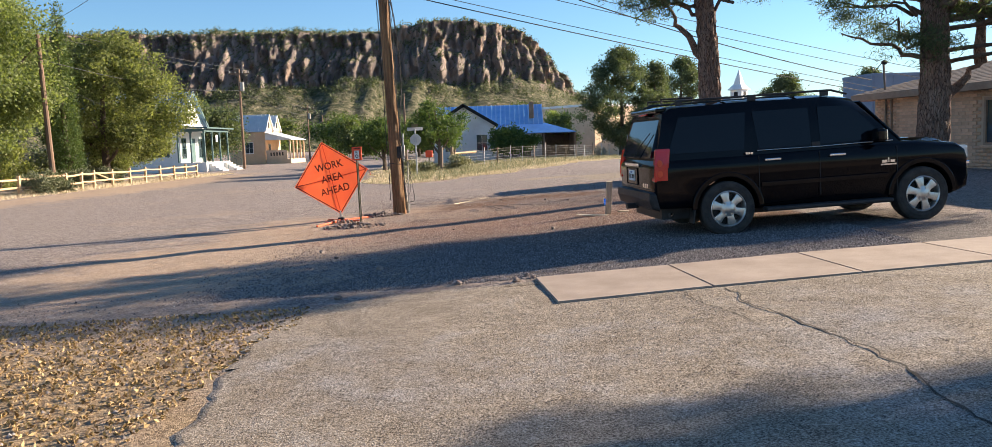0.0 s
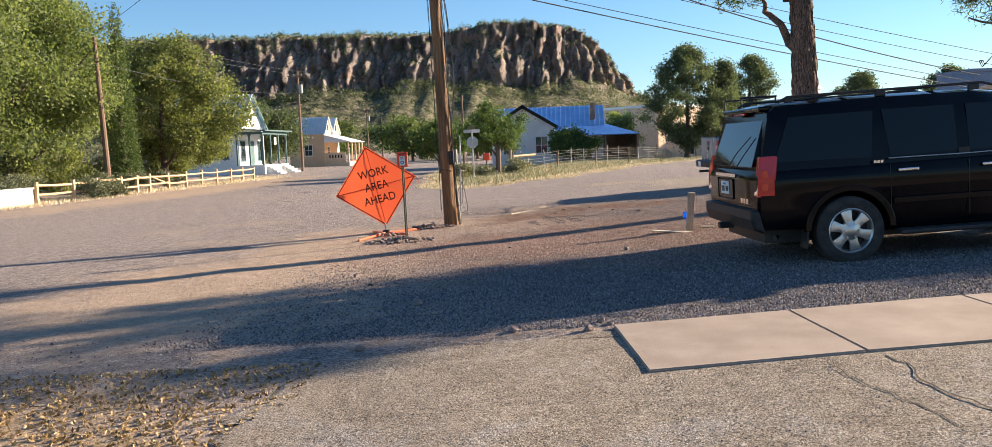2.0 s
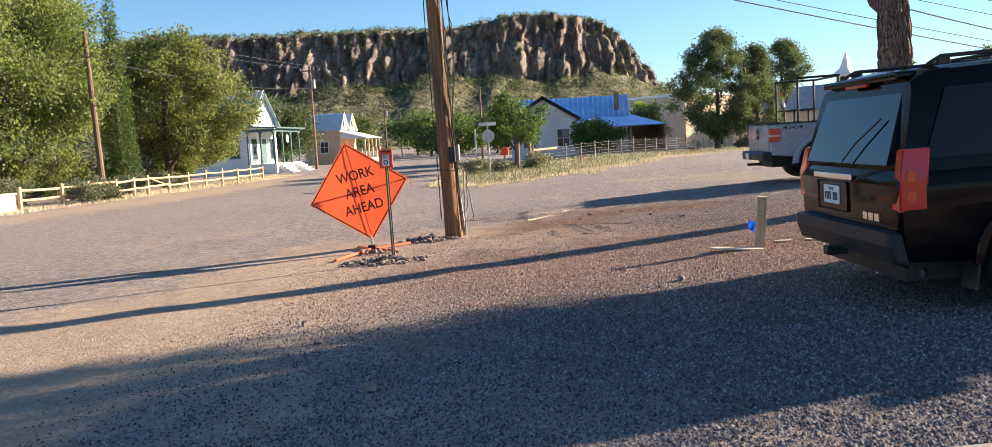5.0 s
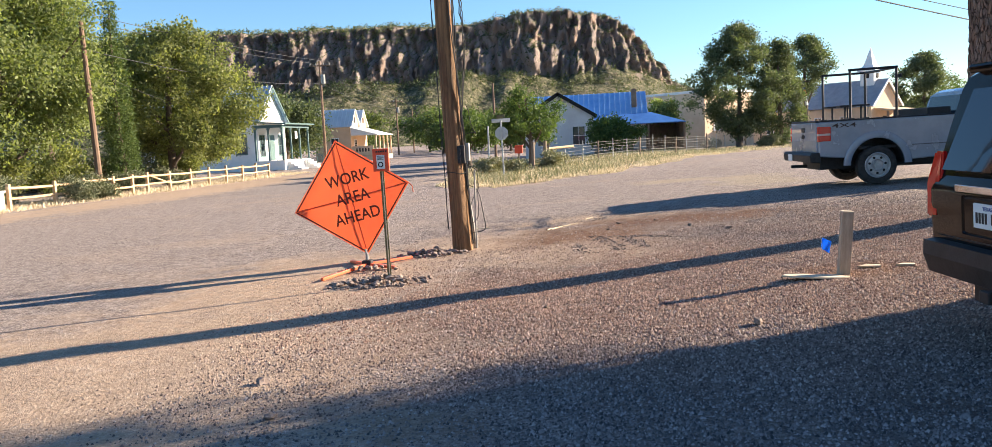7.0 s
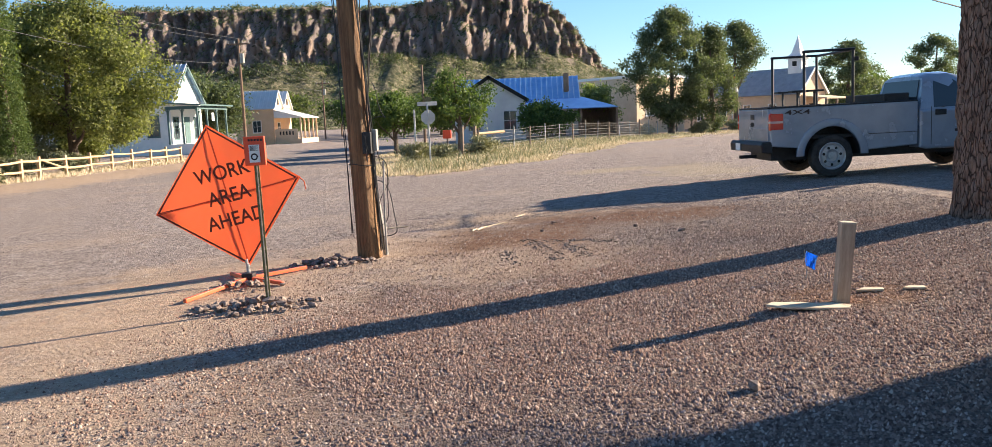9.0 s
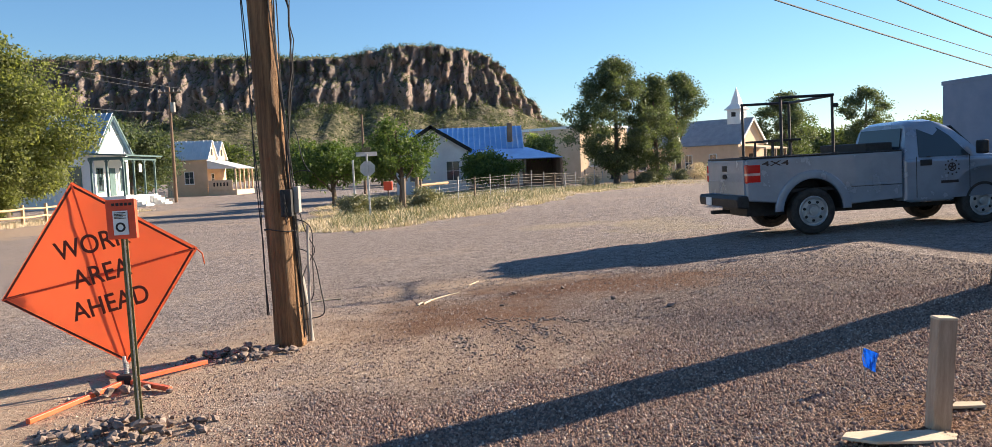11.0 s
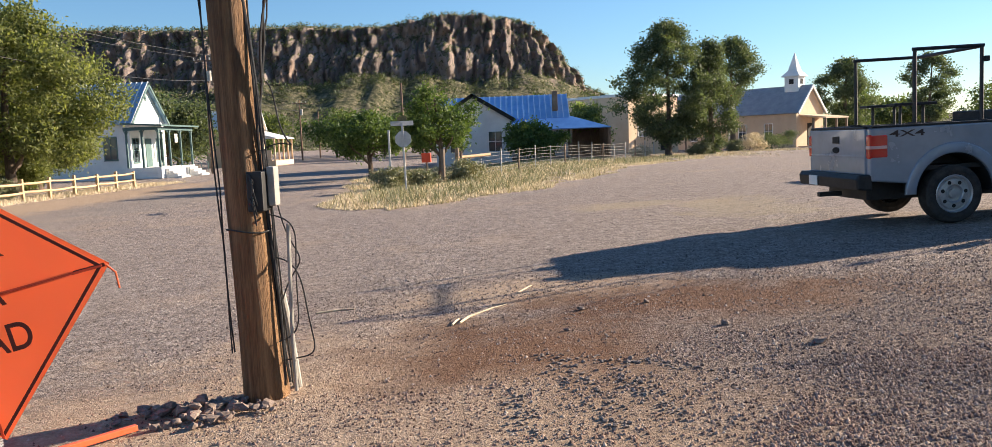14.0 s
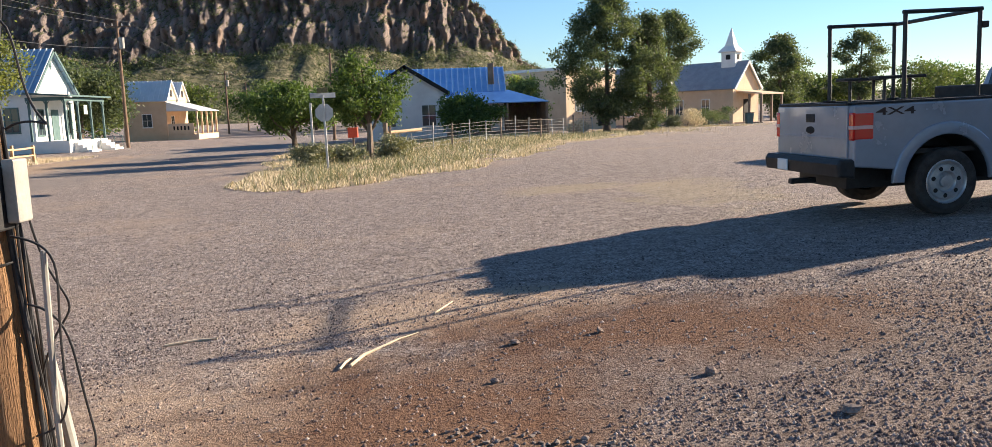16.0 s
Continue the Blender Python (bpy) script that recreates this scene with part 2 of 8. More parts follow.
def bark_material():
    m, nt, p = material("pine_bark")
    v = coords(nt, (1, 1, 0.22))
    wv = nt.nodes.new("ShaderNodeVectorMath")
    wn = nt.nodes.new("ShaderNodeTexNoise")
    wn.inputs["Scale"].default_value = 14.0
    nt.links.new(v, wn.inputs["Vector"])
    wv.operation = "MULTIPLY_ADD"
    nt.links.new(wn.outputs["Color"], wv.inputs[0])
    wv.inputs[1].default_value = (0.05, 0.05, 0.05)
    nt.links.new(v, wv.inputs[2])
    e = voro(nt, wv.outputs[0], 24.0, "Distance", "DISTANCE_TO_EDGE")
    n, f = noise_tex(nt, v, 5.0, 5), noise_tex(nt, v, 40.0, 4, 0.7)
    plate = ramp(nt, calc(nt, "MULTIPLY_ADD", f, 0.6, calc(nt, "MULTIPLY", n, 0.4)), [(0.3, (0.12, 0.075, 0.055)), (0.5, (0.25, 0.165, 0.125)), (0.7, (0.37, 0.27, 0.21))])
    gap = calc(nt, "MULTIPLY", calc(nt, "ADD", e, calc(nt, "MULTIPLY_ADD", f, 0.12, -0.04)), 9.0, clamp=True)
    nt.links.new(mix(nt, gap, (0.06, 0.04, 0.03), plate), p.inputs["Base Color"])
    p.inputs["Roughness"].default_value = 0.95
    p.inputs["Specular IOR Level"].default_value = 0.15
    bump(nt, p, calc(nt, "ADD", calc(nt, "MULTIPLY", gap, 0.7), calc(nt, "MULTIPLY", f, 0.6)), 1.0, 0.04)
    return m


M_GROUND, M_ASPHALT, M_ROCK = ground_material(), asphalt_material(), rock_material()
M_CONCRETE = surf("path_concrete", (0.31, 0.235, 0.178), (0.43, 0.335, 0.262), 2.2, 0.85, grain=110, relief=0.4, dist=0.004)
M_CRACK = surf("crack_dirt", (0.03, 0.024, 0.02), (0.06, 0.045, 0.035), 8, 0.95)
M_ORANGE = leaf_material("orange_vinyl", (0.88, 0.235, 0.17), (0.88, 0.235, 0.17), 0.55)
M_ORANGE_RED = surf("orange_red_plate", (0.72, 0.07, 0.025), (0.8, 0.1, 0.035), 6, 0.5)
M_ORANGE_METAL = surf("orange_leg_paint", (0.82, 0.12, 0.035), (0.72, 0.16, 0.07), 8, 0.45, grain=40)
M_BLACK = surf("black_print", (0.018, 0.013, 0.012), (0.035, 0.022, 0.02), 8, 0.6)
M_SIGN_INK = surf("sign_ink", (0.09, 0.016, 0.01), (0.15, 0.03, 0.018), 8, 0.6)
M_WHITE = surf("white_print", (0.75, 0.74, 0.7), (0.82, 0.8, 0.77), 5, 0.6)
M_POST_GREEN = surf("post_green_paint", (0.055, 0.06, 0.022), (0.2, 0.17, 0.075), 14, 0.6, metal=0.2)
M_POLE = surf("pole_wood", (0.075, 0.036, 0.018), (0.42, 0.235, 0.11), 3.0, 0.8, grain=30, relief=1.0, dist=0.03, stretch=(6, 6, 0.3))
M_POLE_FAR = surf("far_pole_wood", (0.12, 0.075, 0.05), (0.23, 0.15, 0.1), 3.0, 0.85, stretch=(4, 4, 0.4))
M_WIRE = surf("wire_black", (0.015, 0.015, 0.016), (0.04, 0.04, 0.042), 6, 0.6)
M_PVC = surf("grey_plastic_conduit", (0.26, 0.25, 0.225), (0.4, 0.38, 0.34), 6, 0.5)
M_BARK = bark_material()
M_BARK_DARK = surf("dark_bark", (0.06, 0.045, 0.035), (0.16, 0.12, 0.09), 4.0, 0.95, relief=0.8, dist=0.02, stretch=(3, 3, 0.6))
M_STAKE = surf("weathered_stake", (0.33, 0.24, 0.165), (0.5, 0.39, 0.28), 6, 0.85, stretch=(5, 5, 0.6), grain=40)
M_FENCE = surf("raw_fence_timber", (0.46, 0.3, 0.165), (0.64, 0.45, 0.27), 5, 0.85, stretch=(1, 1, 4), grain=30, vary=0.2)
M_OLDWOOD = surf("grey_old_timber", (0.14, 0.105, 0.08), (0.3, 0.23, 0.17), 5, 0.9, stretch=(4, 4, 0.5))
M_STEEL = surf("galvanised_steel", (0.36, 0.37, 0.37), (0.5, 0.5, 0.5), 5, 0.5, metal=0.6)
M_FENCEWIRE = surf("dull_fence_wire", (0.2, 0.19, 0.175), (0.32, 0.3, 0.28), 5, 0.7, metal=0.3)
M_LEAF_A = leaf_material("leaf_cottonwood", (0.09, 0.12, 0.048), (0.26, 0.3, 0.13), 0.5)
M_LEAF_B = leaf_material("leaf_olive", (0.085, 0.105, 0.045), (0.28, 0.3, 0.13), 0.5)
M_LEAF_C = leaf_material("needle_cypress", (0.05, 0.08, 0.028), (0.12, 0.165, 0.055), 0.35)
M_LEAF_P = leaf_material("needle_pine", (0.058, 0.08, 0.044), (0.145, 0.175, 0.1), 0.38)
M_LEAF_D = leaf_material("leaf_mulberry", (0.045, 0.08, 0.026), (0.135, 0.19, 0.062), 0.4)
M_LEAF_FAR = leaf_material("leaf_far", (0.06, 0.085, 0.035), (0.13, 0.16, 0.065), 0.4)
M_GRASS_DRY = leaf_material("dry_grass", (0.5, 0.4, 0.28), (0.82, 0.69, 0.5), 0.1)
M_GRASS_GREEN = leaf_material("weed_green", (0.14, 0.15, 0.085), (0.34, 0.32, 0.2), 0.15)
M_SAGE = leaf_material("sage_shrub", (0.09, 0.105, 0.06), (0.2, 0.21, 0.13), 0.15)
M_SCRUB = leaf_material("hill_scrub", (0.055, 0.075, 0.035), (0.16, 0.18, 0.09), 0.2)
M_CAR = paint("black_car_paint", (0.0015, 0.0017, 0.003), 0.08, 0.0, 0.0)
M_CAR.node_tree.nodes["Principled BSDF"].inputs["Specular IOR Level"].default_value = 0.2
M_SILVER = paint("silver_grey_paint", (0.27, 0.315, 0.385), 0.25, 0.2, 0.5)
M_TRIM = surf("black_plastic_trim", (0.012, 0.012, 0.013), (0.03, 0.03, 0.03), 10, 0.55)
M_TYRE = surf("tyre_rubber", (0.018, 0.017, 0.016), (0.055, 0.05, 0.045), 9, 0.85)
M_RIM = surf("alloy_rim", (0.5, 0.48, 0.45), (0.68, 0.66, 0.62), 9, 0.32, metal=0.85, relief=0)
M_STEELRIM = surf("steel_rim", (0.36, 0.37, 0.38), (0.52, 0.53, 0.54), 9, 0.42, metal=0.7, relief=0)
M_GLASS = glass_dark("tinted_glass", (0.003, 0.0035, 0.006))
M_GLASS.node_tree.nodes["Principled BSDF"].inputs["Specular IOR Level"].default_value = 0.3
M_GLASS_REAR = glass_dark("rear_glass", (0.006, 0.008, 0.012))
M_GLASS_REAR.node_tree.nodes["Principled BSDF"].inputs["Specular IOR Level"].default_value = 0.5
M_GLASS_REAR.node_tree.nodes["Principled BSDF"].inputs["IOR"].default_value = 1.8
M_GLASS_BLUE = glass_dark("window_glass", (0.035, 0.05, 0.062), 0.04)
M_LENS_RED = paint("tail_lamp_red", (0.62, 0.012, 0.010), 0.1, 0, 0.6)
M_LENS_PINK = paint("tail_lamp_band", (0.72, 0.45, 0.42), 0.1, 0, 0.6)
M_LENS_CLEAR = paint("lamp_lens_clear", (0.72, 0.68, 0.6), 0.08, 0, 0.6)
M_CHROME = surf("chrome", (0.75, 0.75, 0.76), (0.85, 0.85, 0.86), 6, 0.12, metal=1.0, relief=0)
M_BLACKPIPE = surf("black_rack_pipe", (0.012, 0.012, 0.014), (0.025, 0.025, 0.028), 8, 0.45)
M_BRICK = surf("tan_brick", (0.55, 0.325, 0.205), (0.68, 0.43, 0.29), 5, 0.9, vary=0.3)
M_MORTAR = surf("mortar", (0.42, 0.3, 0.21), (0.5, 0.37, 0.27), 8, 0.95)
M_SHINGLE = surf("brown_shingle", (0.16, 0.105, 0.07), (0.3, 0.2, 0.135), 1.5, 0.95, grain=35, vary=0.3)
M_FASCIA = surf("brown_fascia", (0.24, 0.16, 0.11), (0.33, 0.23, 0.165), 3, 0.8)
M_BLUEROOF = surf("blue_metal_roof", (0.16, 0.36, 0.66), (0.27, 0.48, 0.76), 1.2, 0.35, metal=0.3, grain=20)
# Paler copy of the roof metal: sunlight on the ribs is in the colour.
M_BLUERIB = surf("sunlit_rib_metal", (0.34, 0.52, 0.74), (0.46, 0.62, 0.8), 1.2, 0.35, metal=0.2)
M_BLUEPORCH = surf("deep_blue_metal_roof", (0.07, 0.21, 0.55), (0.12, 0.3, 0.66), 1.2, 0.35, metal=0.3, grain=20)
M_BLUEWHITE = surf("pale_blue_metal_roof", (0.18, 0.30, 0.45), (0.3, 0.43, 0.56), 1.2, 0.4, metal=0.2)
M_TINROOF = surf("grey_tin_roof", (0.58, 0.6, 0.6), (0.72, 0.72, 0.71), 1.2, 0.5, metal=0.2)
M_STUCCO_W = surf("white_stucco", (0.6, 0.58, 0.56), (0.74, 0.72, 0.69), 1.0, 0.9, vary=0.0)
M_WHITEPAINT = surf("white_siding", (0.72, 0.72, 0.7), (0.82, 0.81, 0.79), 2, 0.7)
M_STUCCO_Y = surf("ochre_plaster", (0.56, 0.4, 0.26), (0.66, 0.49, 0.33), 1.0, 0.9)
M_STUCCO_T = surf("tan_adobe", (0.58, 0.43, 0.29), (0.7, 0.54, 0.38), 1.0, 0.92)
M_GREYROOF = surf("grey_shingle_roof", (0.24, 0.26, 0.29), (0.34, 0.36, 0.39), 1.5, 0.9, grain=20)
M_TEAL = surf("teal_trim_paint", (0.055, 0.11, 0.11), (0.1, 0.165, 0.16), 3, 0.6)
M_DARK = surf("dark_opening", (0.012, 0.012, 0.012), (0.03, 0.028, 0.025), 3, 0.9)
M_BLUEFLAG = surf("blue_flag_plastic", (0.03, 0.27, 0.85), (0.05, 0.34, 0.9), 6, 0.5)
M_STONE = surf("loose_stone", (0.1, 0.075, 0.068), (0.36, 0.28, 0.235), 11, 0.95, relief=0.6)
M_CLOD = surf("gravel_clod", (0.13, 0.105, 0.092), (0.32, 0.26, 0.225), 14, 0.95, relief=0.6)
M_CONTAINER = surf("grey_blue_container", (0.14, 0.2, 0.29), (0.19, 0.25, 0.34), 1.5, 0.6)
M_FLAGRED = surf("flag_red", (0.5, 0.05, 0.05), (0.6, 0.08, 0.08), 6, 0.8)
M_FLAGBLUE = surf("flag_navy", (0.03, 0.05, 0.2), (0.04, 0.07, 0.25), 6, 0.8)
M_STRAW = surf("bleached_stick", (0.55, 0.44, 0.3), (0.68, 0.57, 0.42), 8, 0.9)

# ---- building tools ----
def smooth(a, b, t):
    t = min(1.0, max(0.0, (t - a) / (b - a)))
    return t * t * (3 - 2 * t)


def G(x, y):
    """Height of the ground: it falls to the west near the walk and evens out farther off."""
    z = 0.36 * math.tanh((x - 2) / 8)
    if x > 2:
        z = z * (1 - 1.1 * smooth(24, 60, y)) - 0.3 * smooth(60, 95, y)
    z += 0.10 * smooth(0, 4, 5.5 - abs(x + 1.5 - 0.25 * (y - 40))) * smooth(31, 34, y) * (1 - smooth(60, 70, y))
    z += 0.09 * math.exp(-((x - 6.3) ** 2 + (y - 12.4) ** 2) / 5.0)
    far = max(abs(x), abs(y))
    if -14 < x < 14 and -12 < y < 30:
        z += 0.014 * noise.noise((x * 0.9, y * 0.9, 0)) + 0.006 * noise.noise((x * 3.1, y * 3.1, 4))
    return z * (1 - smooth(120, 400, far))


def finish(name, bm, mat, smooth_shade=False):
    bmesh.ops.recalc_face_normals(bm, faces=bm.faces)
    me = bpy.data.meshes.new(name)
    bm.to_mesh(me)
    bm.free()
    me.materials.append(mat)
    if smooth_shade:
        for p in me.polygons:
            p.use_smooth = True
        me.set_sharp_from_angle(angle=radians(38))
    return me


def part(name, bm, mat, parent, label="", soft=False):
    ob = new(name, finish(name, bm, mat, soft))
    ob.parent = parent
    if label:
        ob["label"] = label
    return ob


def part_mesh(name, me, parent, m=None):
    ob = new(name, me)
    ob.parent = parent
    if m is not None:
        ob.matrix_local = m
    return ob


def thing(name, label, category, m=None, group="", kind=""):
    ob = new(name)
    ob.empty_display_size = 0.2
    if m is not None:
        ob.matrix_world = m
    return tagged(ob, label, category, group, kind)


def solo(name, bm, mat, label, category, m=None, group="", kind="", soft=False):
    ob = new(name, finish(name, bm, mat, soft))
    if m is not None:
        ob.matrix_world = m
    return tagged(ob, label, category, group, kind)


def box(bm, a, b, m=None, bev=0.0):
    g = bmesh.ops.create_cube(bm, size=1)
    vs = g["verts"]
    for v in vs:
        v.co = Vector([(a[i] + b[i]) / 2 + v.co[i] * (b[i] - a[i]) for i in range(3)])
    if bev:
        es = list({e for v in vs for e in v.link_edges})
        r = bmesh.ops.bevel(bm, geom=es, offset=bev, segments=2, affect="EDGES", profile=0.5)
        vs = list({v for f in r["faces"] for v in f.verts} | {v for v in vs if v.is_valid})
    if m is not None:
        bmesh.ops.transform(bm, matrix=m, verts=vs)
    return bm


def boxed(a, b, m=None, bev=0.0):
    return box(bmesh.new(), a, b, m, bev)


def tube(bm, pts, radii, seg=8, caps=True, wob=0.0, seed=0):
    """A round limb through the points."""
    pts = [Vector(p) for p in pts]
    if isinstance(radii, (int, float)):
        radii = [radii] * len(pts)
    rings = []
    up = Vector((0.31, 0.77, 0.55))
    for i, p in enumerate(pts):
        d = (pts[min(i + 1, len(pts) - 1)] - pts[max(i - 1, 0)]).normalized()
        u = d.cross(up)
        if u.length < 0.05:
            u = d.cross(Vector((1, 0, 0)))
        u.normalize()
        w = d.cross(u)
        ring = []
        for k in range(seg):
            a = 2 * math.pi * k / seg
            r = radii[i]
            if wob:
                r *= 1 + wob * noise.noise((math.cos(a) * 2.2 + seed, math.sin(a) * 2.2, p.z * 0.8))
            ring.append(bm.verts.new(p + u * math.cos(a) * r + w * math.sin(a) * r))
        rings.append(ring)
    for r0, r1 in zip(rings, rings[1:]):
        for k in range(seg):
            bm.faces.new((r0[k], r0[(k + 1) % seg], r1[(k + 1) % seg], r1[k]))
    if caps:
        bm.faces.new(rings[0][::-1])
        bm.faces.new(rings[-1])
    return bm


def prism(bm, outline, axis, a, b, bev=0.0, seg=2):
    """An outline in the plane across the axis, given thickness from a to b along it."""
    def at(p, t):
        return {"x": (t, p[0], p[1]), "y": (p[0], t, p[1]), "z": (p[0], p[1], t)}[axis]
    v0, v1 = [bm.verts.new(at(p, a)) for p in outline], [bm.verts.new(at(p, b)) for p in outline]
    n = len(outline)
    f0, f1 = bm.faces.new(v0), bm.faces.new(v1[::-1])
    for i in range(n):
        bm.faces.new((v0[i], v1[i], v1[(i + 1) % n], v0[(i + 1) % n]))
    if bev:
        bmesh.ops.recalc_face_normals(bm, faces=bm.faces)
        bmesh.ops.bevel(bm, geom=list(set(f0.edges) | set(f1.edges)), offset=bev, segments=seg, affect="EDGES", profile=0.5)
    return bm


def lathe(bm, prof, seg=24, m=None):
    """A profile of (radius, along y) turned about the y axis."""
    rings = []
    for r, y in prof:
        rings.append([bm.verts.new((r * math.cos(2 * math.pi * k / seg), y, r * math.sin(2 * math.pi * k / seg))) for k in range(seg)])
    for r0, r1 in zip(rings, rings[1:]):
        for k in range(seg):
            bm.faces.new((r0[k], r0[(k + 1) % seg], r1[(k + 1) % seg], r1[k]))
    if m is not None:
        bmesh.ops.transform(bm, matrix=m, verts=[v for r in rings for v in r])
    return bm


def slab(bm, corners, t):
    """A flat sheet through the corners with thickness t below it."""
    n = (Vector(corners[1]) - Vector(corners[0])).cross(Vector(corners[2]) - Vector(corners[0])).normalized()
    if n.z < 0:
        n = -n
    v0 = [bm.verts.new(c) for c in corners]
    v1 = [bm.verts.new(Vector(c) - n * t) for c in corners]
    bm.faces.new(v0)
    bm.faces.new(v1[::-1])
    k = len(corners)
    for i in range(k):
        bm.faces.new((v0[i], v1[i], v1[(i + 1) % k], v0[(i + 1) % k]))
    return bm


def mesh_np(name, verts, faces, mat):
    """A mesh from arrays of vertices and of faces with equally many corners."""
    me = bpy.data.meshes.new(name)
    n, k = faces.shape
    me.vertices.add(len(verts))
    me.vertices.foreach_set("co", np.asarray(verts, np.float32).ravel())
    me.loops.add(n * k)
    me.loops.foreach_set("vertex_index", faces.astype(np.int32).ravel())
    me.polygons.add(n)
    me.polygons.foreach_set("loop_start", np.arange(0, n * k, k, dtype=np.int32))
    me.update(calc_edges=True)
    me.materials.append(mat)
    return me


def leaves(name, mat, blobs, count, size, rng, aspect=0.55, shell=0.55, droop=0.0, clump=0, spread=0.3):
    """Small leaf blades in the outer part of ellipsoids (x, y, z, rx, ry, rz), gathered in clumps."""
    b = np.array(blobs, float)
    vol = (b[:, 3] * b[:, 4] * b[:, 5]) ** 0.67
    n_src = max(1, count // clump) if clump else count
    pick = rng.choice(len(b), n_src, p=vol / vol.sum())
    d = rng.normal(size=(n_src, 3))
    d /= np.linalg.norm(d, axis=1)[:, None]
    r = shell + (1.08 - shell) * rng.random(n_src) ** 0.7
    c = b[pick, :3] + d * b[pick, 3:] * r[:, None]
    if clump:
        c = np.repeat(c, clump, axis=0)
        c = c + rng.normal(size=c.shape) * spread * np.array([1, 1, 0.7])
    n = len(c)
    u = rng.normal(size=(n, 3))
    u[:, 2] -= droop
    u /= np.linalg.norm(u, axis=1)[:, None]
    w = np.cross(u, rng.normal(size=(n, 3)))
    w /= np.linalg.norm(w, axis=1)[:, None]
    s = size * (0.6 + 0.8 * rng.random(n))[:, None]
    u, w = u * s, w * s * aspect
    v = np.stack([c - u * 0.5, c + w * 0.5, c + u * 0.5, c - w * 0.5], axis=1).reshape(-1, 3)
    return mesh_np(name, v, np.arange(4 * n).reshape(n, 4), mat)


def blades(name, mat, pts, height, width, rng, lean=0.35):
    """Upright grass blades at the points."""
    p = np.asarray(pts, float)
    n = len(p)
    a = rng.random(n) * 2 * np.pi
    h = height * (0.4 + 0.9 * rng.random(n))
    side = np.stack([np.cos(a), np.sin(a), 0 * a], 1) * width
    tip = p + np.stack([rng.normal(size=n) * lean * h, rng.normal(size=n) * lean * h, h], 1)
    v = np.stack([p - side, p + side, tip], 1).reshape(-1, 3)
    return mesh_np(name, v, np.arange(3 * n).reshape(n, 3), mat)


def text_mesh(name, body, size, mat, depth=0.0):
    cu = bpy.data.curves.new(name, "FONT")
    cu.body, cu.size, cu.align_x, cu.align_y, cu.extrude, cu.offset = body, size, "CENTER", "CENTER", depth, size * 0.012
    tmp = bpy.data.objects.new(name, cu)
    me = bpy.data.meshes.new_from_object(tmp)
    bpy.data.objects.remove(tmp)
    me.materials.clear()
    me.materials.append(mat)
    return me


def wire(name, a, b, sag, r, mat, label, group="overhead wires", mid=None):
    a, b = Vector(a), Vector(b)
    pts = [a.lerp(b, i / 24) - Vector((0, 0, sag * 4 * (i / 24) * (1 - i / 24))) for i in range(25)]
    return solo(name, tube(bmesh.new(), pts, r, 5), mat, label, "wire", group=group)


def rocky(bm, c, r, rng, flat=0.7):
    """A broken stone."""
    g = bmesh.ops.create_icosphere(bm, subdivisions=1, radius=1)
    s = [r * (0.7 + 0.6 * rng.random()) for _ in range(3)]
    q = Euler((rng.random() * 6, rng.random() * 6, rng.random() * 6)).to_matrix()
    for v in g["verts"]:
        k = 0.55 + 0.75 * rng.random()
        p = Vector((v.co.x * s[0] * k, v.co.y * s[1] * k, v.co.z * s[2] * k))
        p = q @ p
        v.co = Vector(c) + Vector((p.x, p.y, p.z * flat))
    return bm

# ---- ground, pavement, mesa ----
def spaced(lo, hi, step, out, grow=1.25):
    v = list(np.arange(lo, hi + 1e-6, step))
    a, s = v[0], step
    while a > -out:
        s *= grow
        a -= s
        v.insert(0, a)
    a, s = v[-1], step
    while a < out:
        s *= grow
        a += s
        v.append(a)
    return v


xs, ys = spaced(-9, 10, 0.25, 3500, 1.16), spaced(-9, 30, 0.25, 3500, 1.16)
gv = np.array([(x, y, G(x, y)) for y in ys for x in xs])
nx = len(xs)
gf = np.array([(j * nx + i, j * nx + i + 1, (j + 1) * nx + i + 1, (j + 1) * nx + i) for j in range(len(ys) - 1) for i in range(nx - 1)])
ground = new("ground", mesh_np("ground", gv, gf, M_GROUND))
for f in ground.data.polygons:
    f.use_smooth = True
tagged(ground, "grey-brown gravel and bare dirt ground", "ground", kind="structure")


def ragged(x, y, amp=0.15):
    n = noise.noise((x * 2.3, y * 2.3, 7))
    m = noise.noise((x * 7, y * 7, 9))
    return Vector((n * amp + m * amp * 0.5, m * amp + n * 0.5 * amp))


def outline_walk(pts, step=0.12):
    out = []
    for (x0, y0), (x1, y1) in zip(pts, pts[1:]):
        k = max(1, int(math.hypot(x1 - x0, y1 - y0) / step))
        for i in range(k):
            out.append((x0 + (x1 - x0) * i / k, y0 + (y1 - y0) * i / k))
    return out + [pts[-1]]


# worn asphalt apron with a broken edge
edge = outline_walk([(-0.75, -9.0), (-0.62, -4.5), (-0.57, -2.5), (-0.62, -1.5), (-0.8, -0.5), (-0.94, 0.35), (-0.82, 1.05), (-0.44, 1.6), (0.12, 1.87), (0.9, 2.03), (1.5, 2.0), (1.68, 1.9)])
rows_e = []
for x, y in edge:
    d = ragged(x, y)
    rows_e.append((x + d.x, y + d.y))
bm = bmesh.new()
cols = [0, 0.06, 0.095, 0.5, 1.2, 2.2, 3.4, 5, 7, 10.0]
grid = []
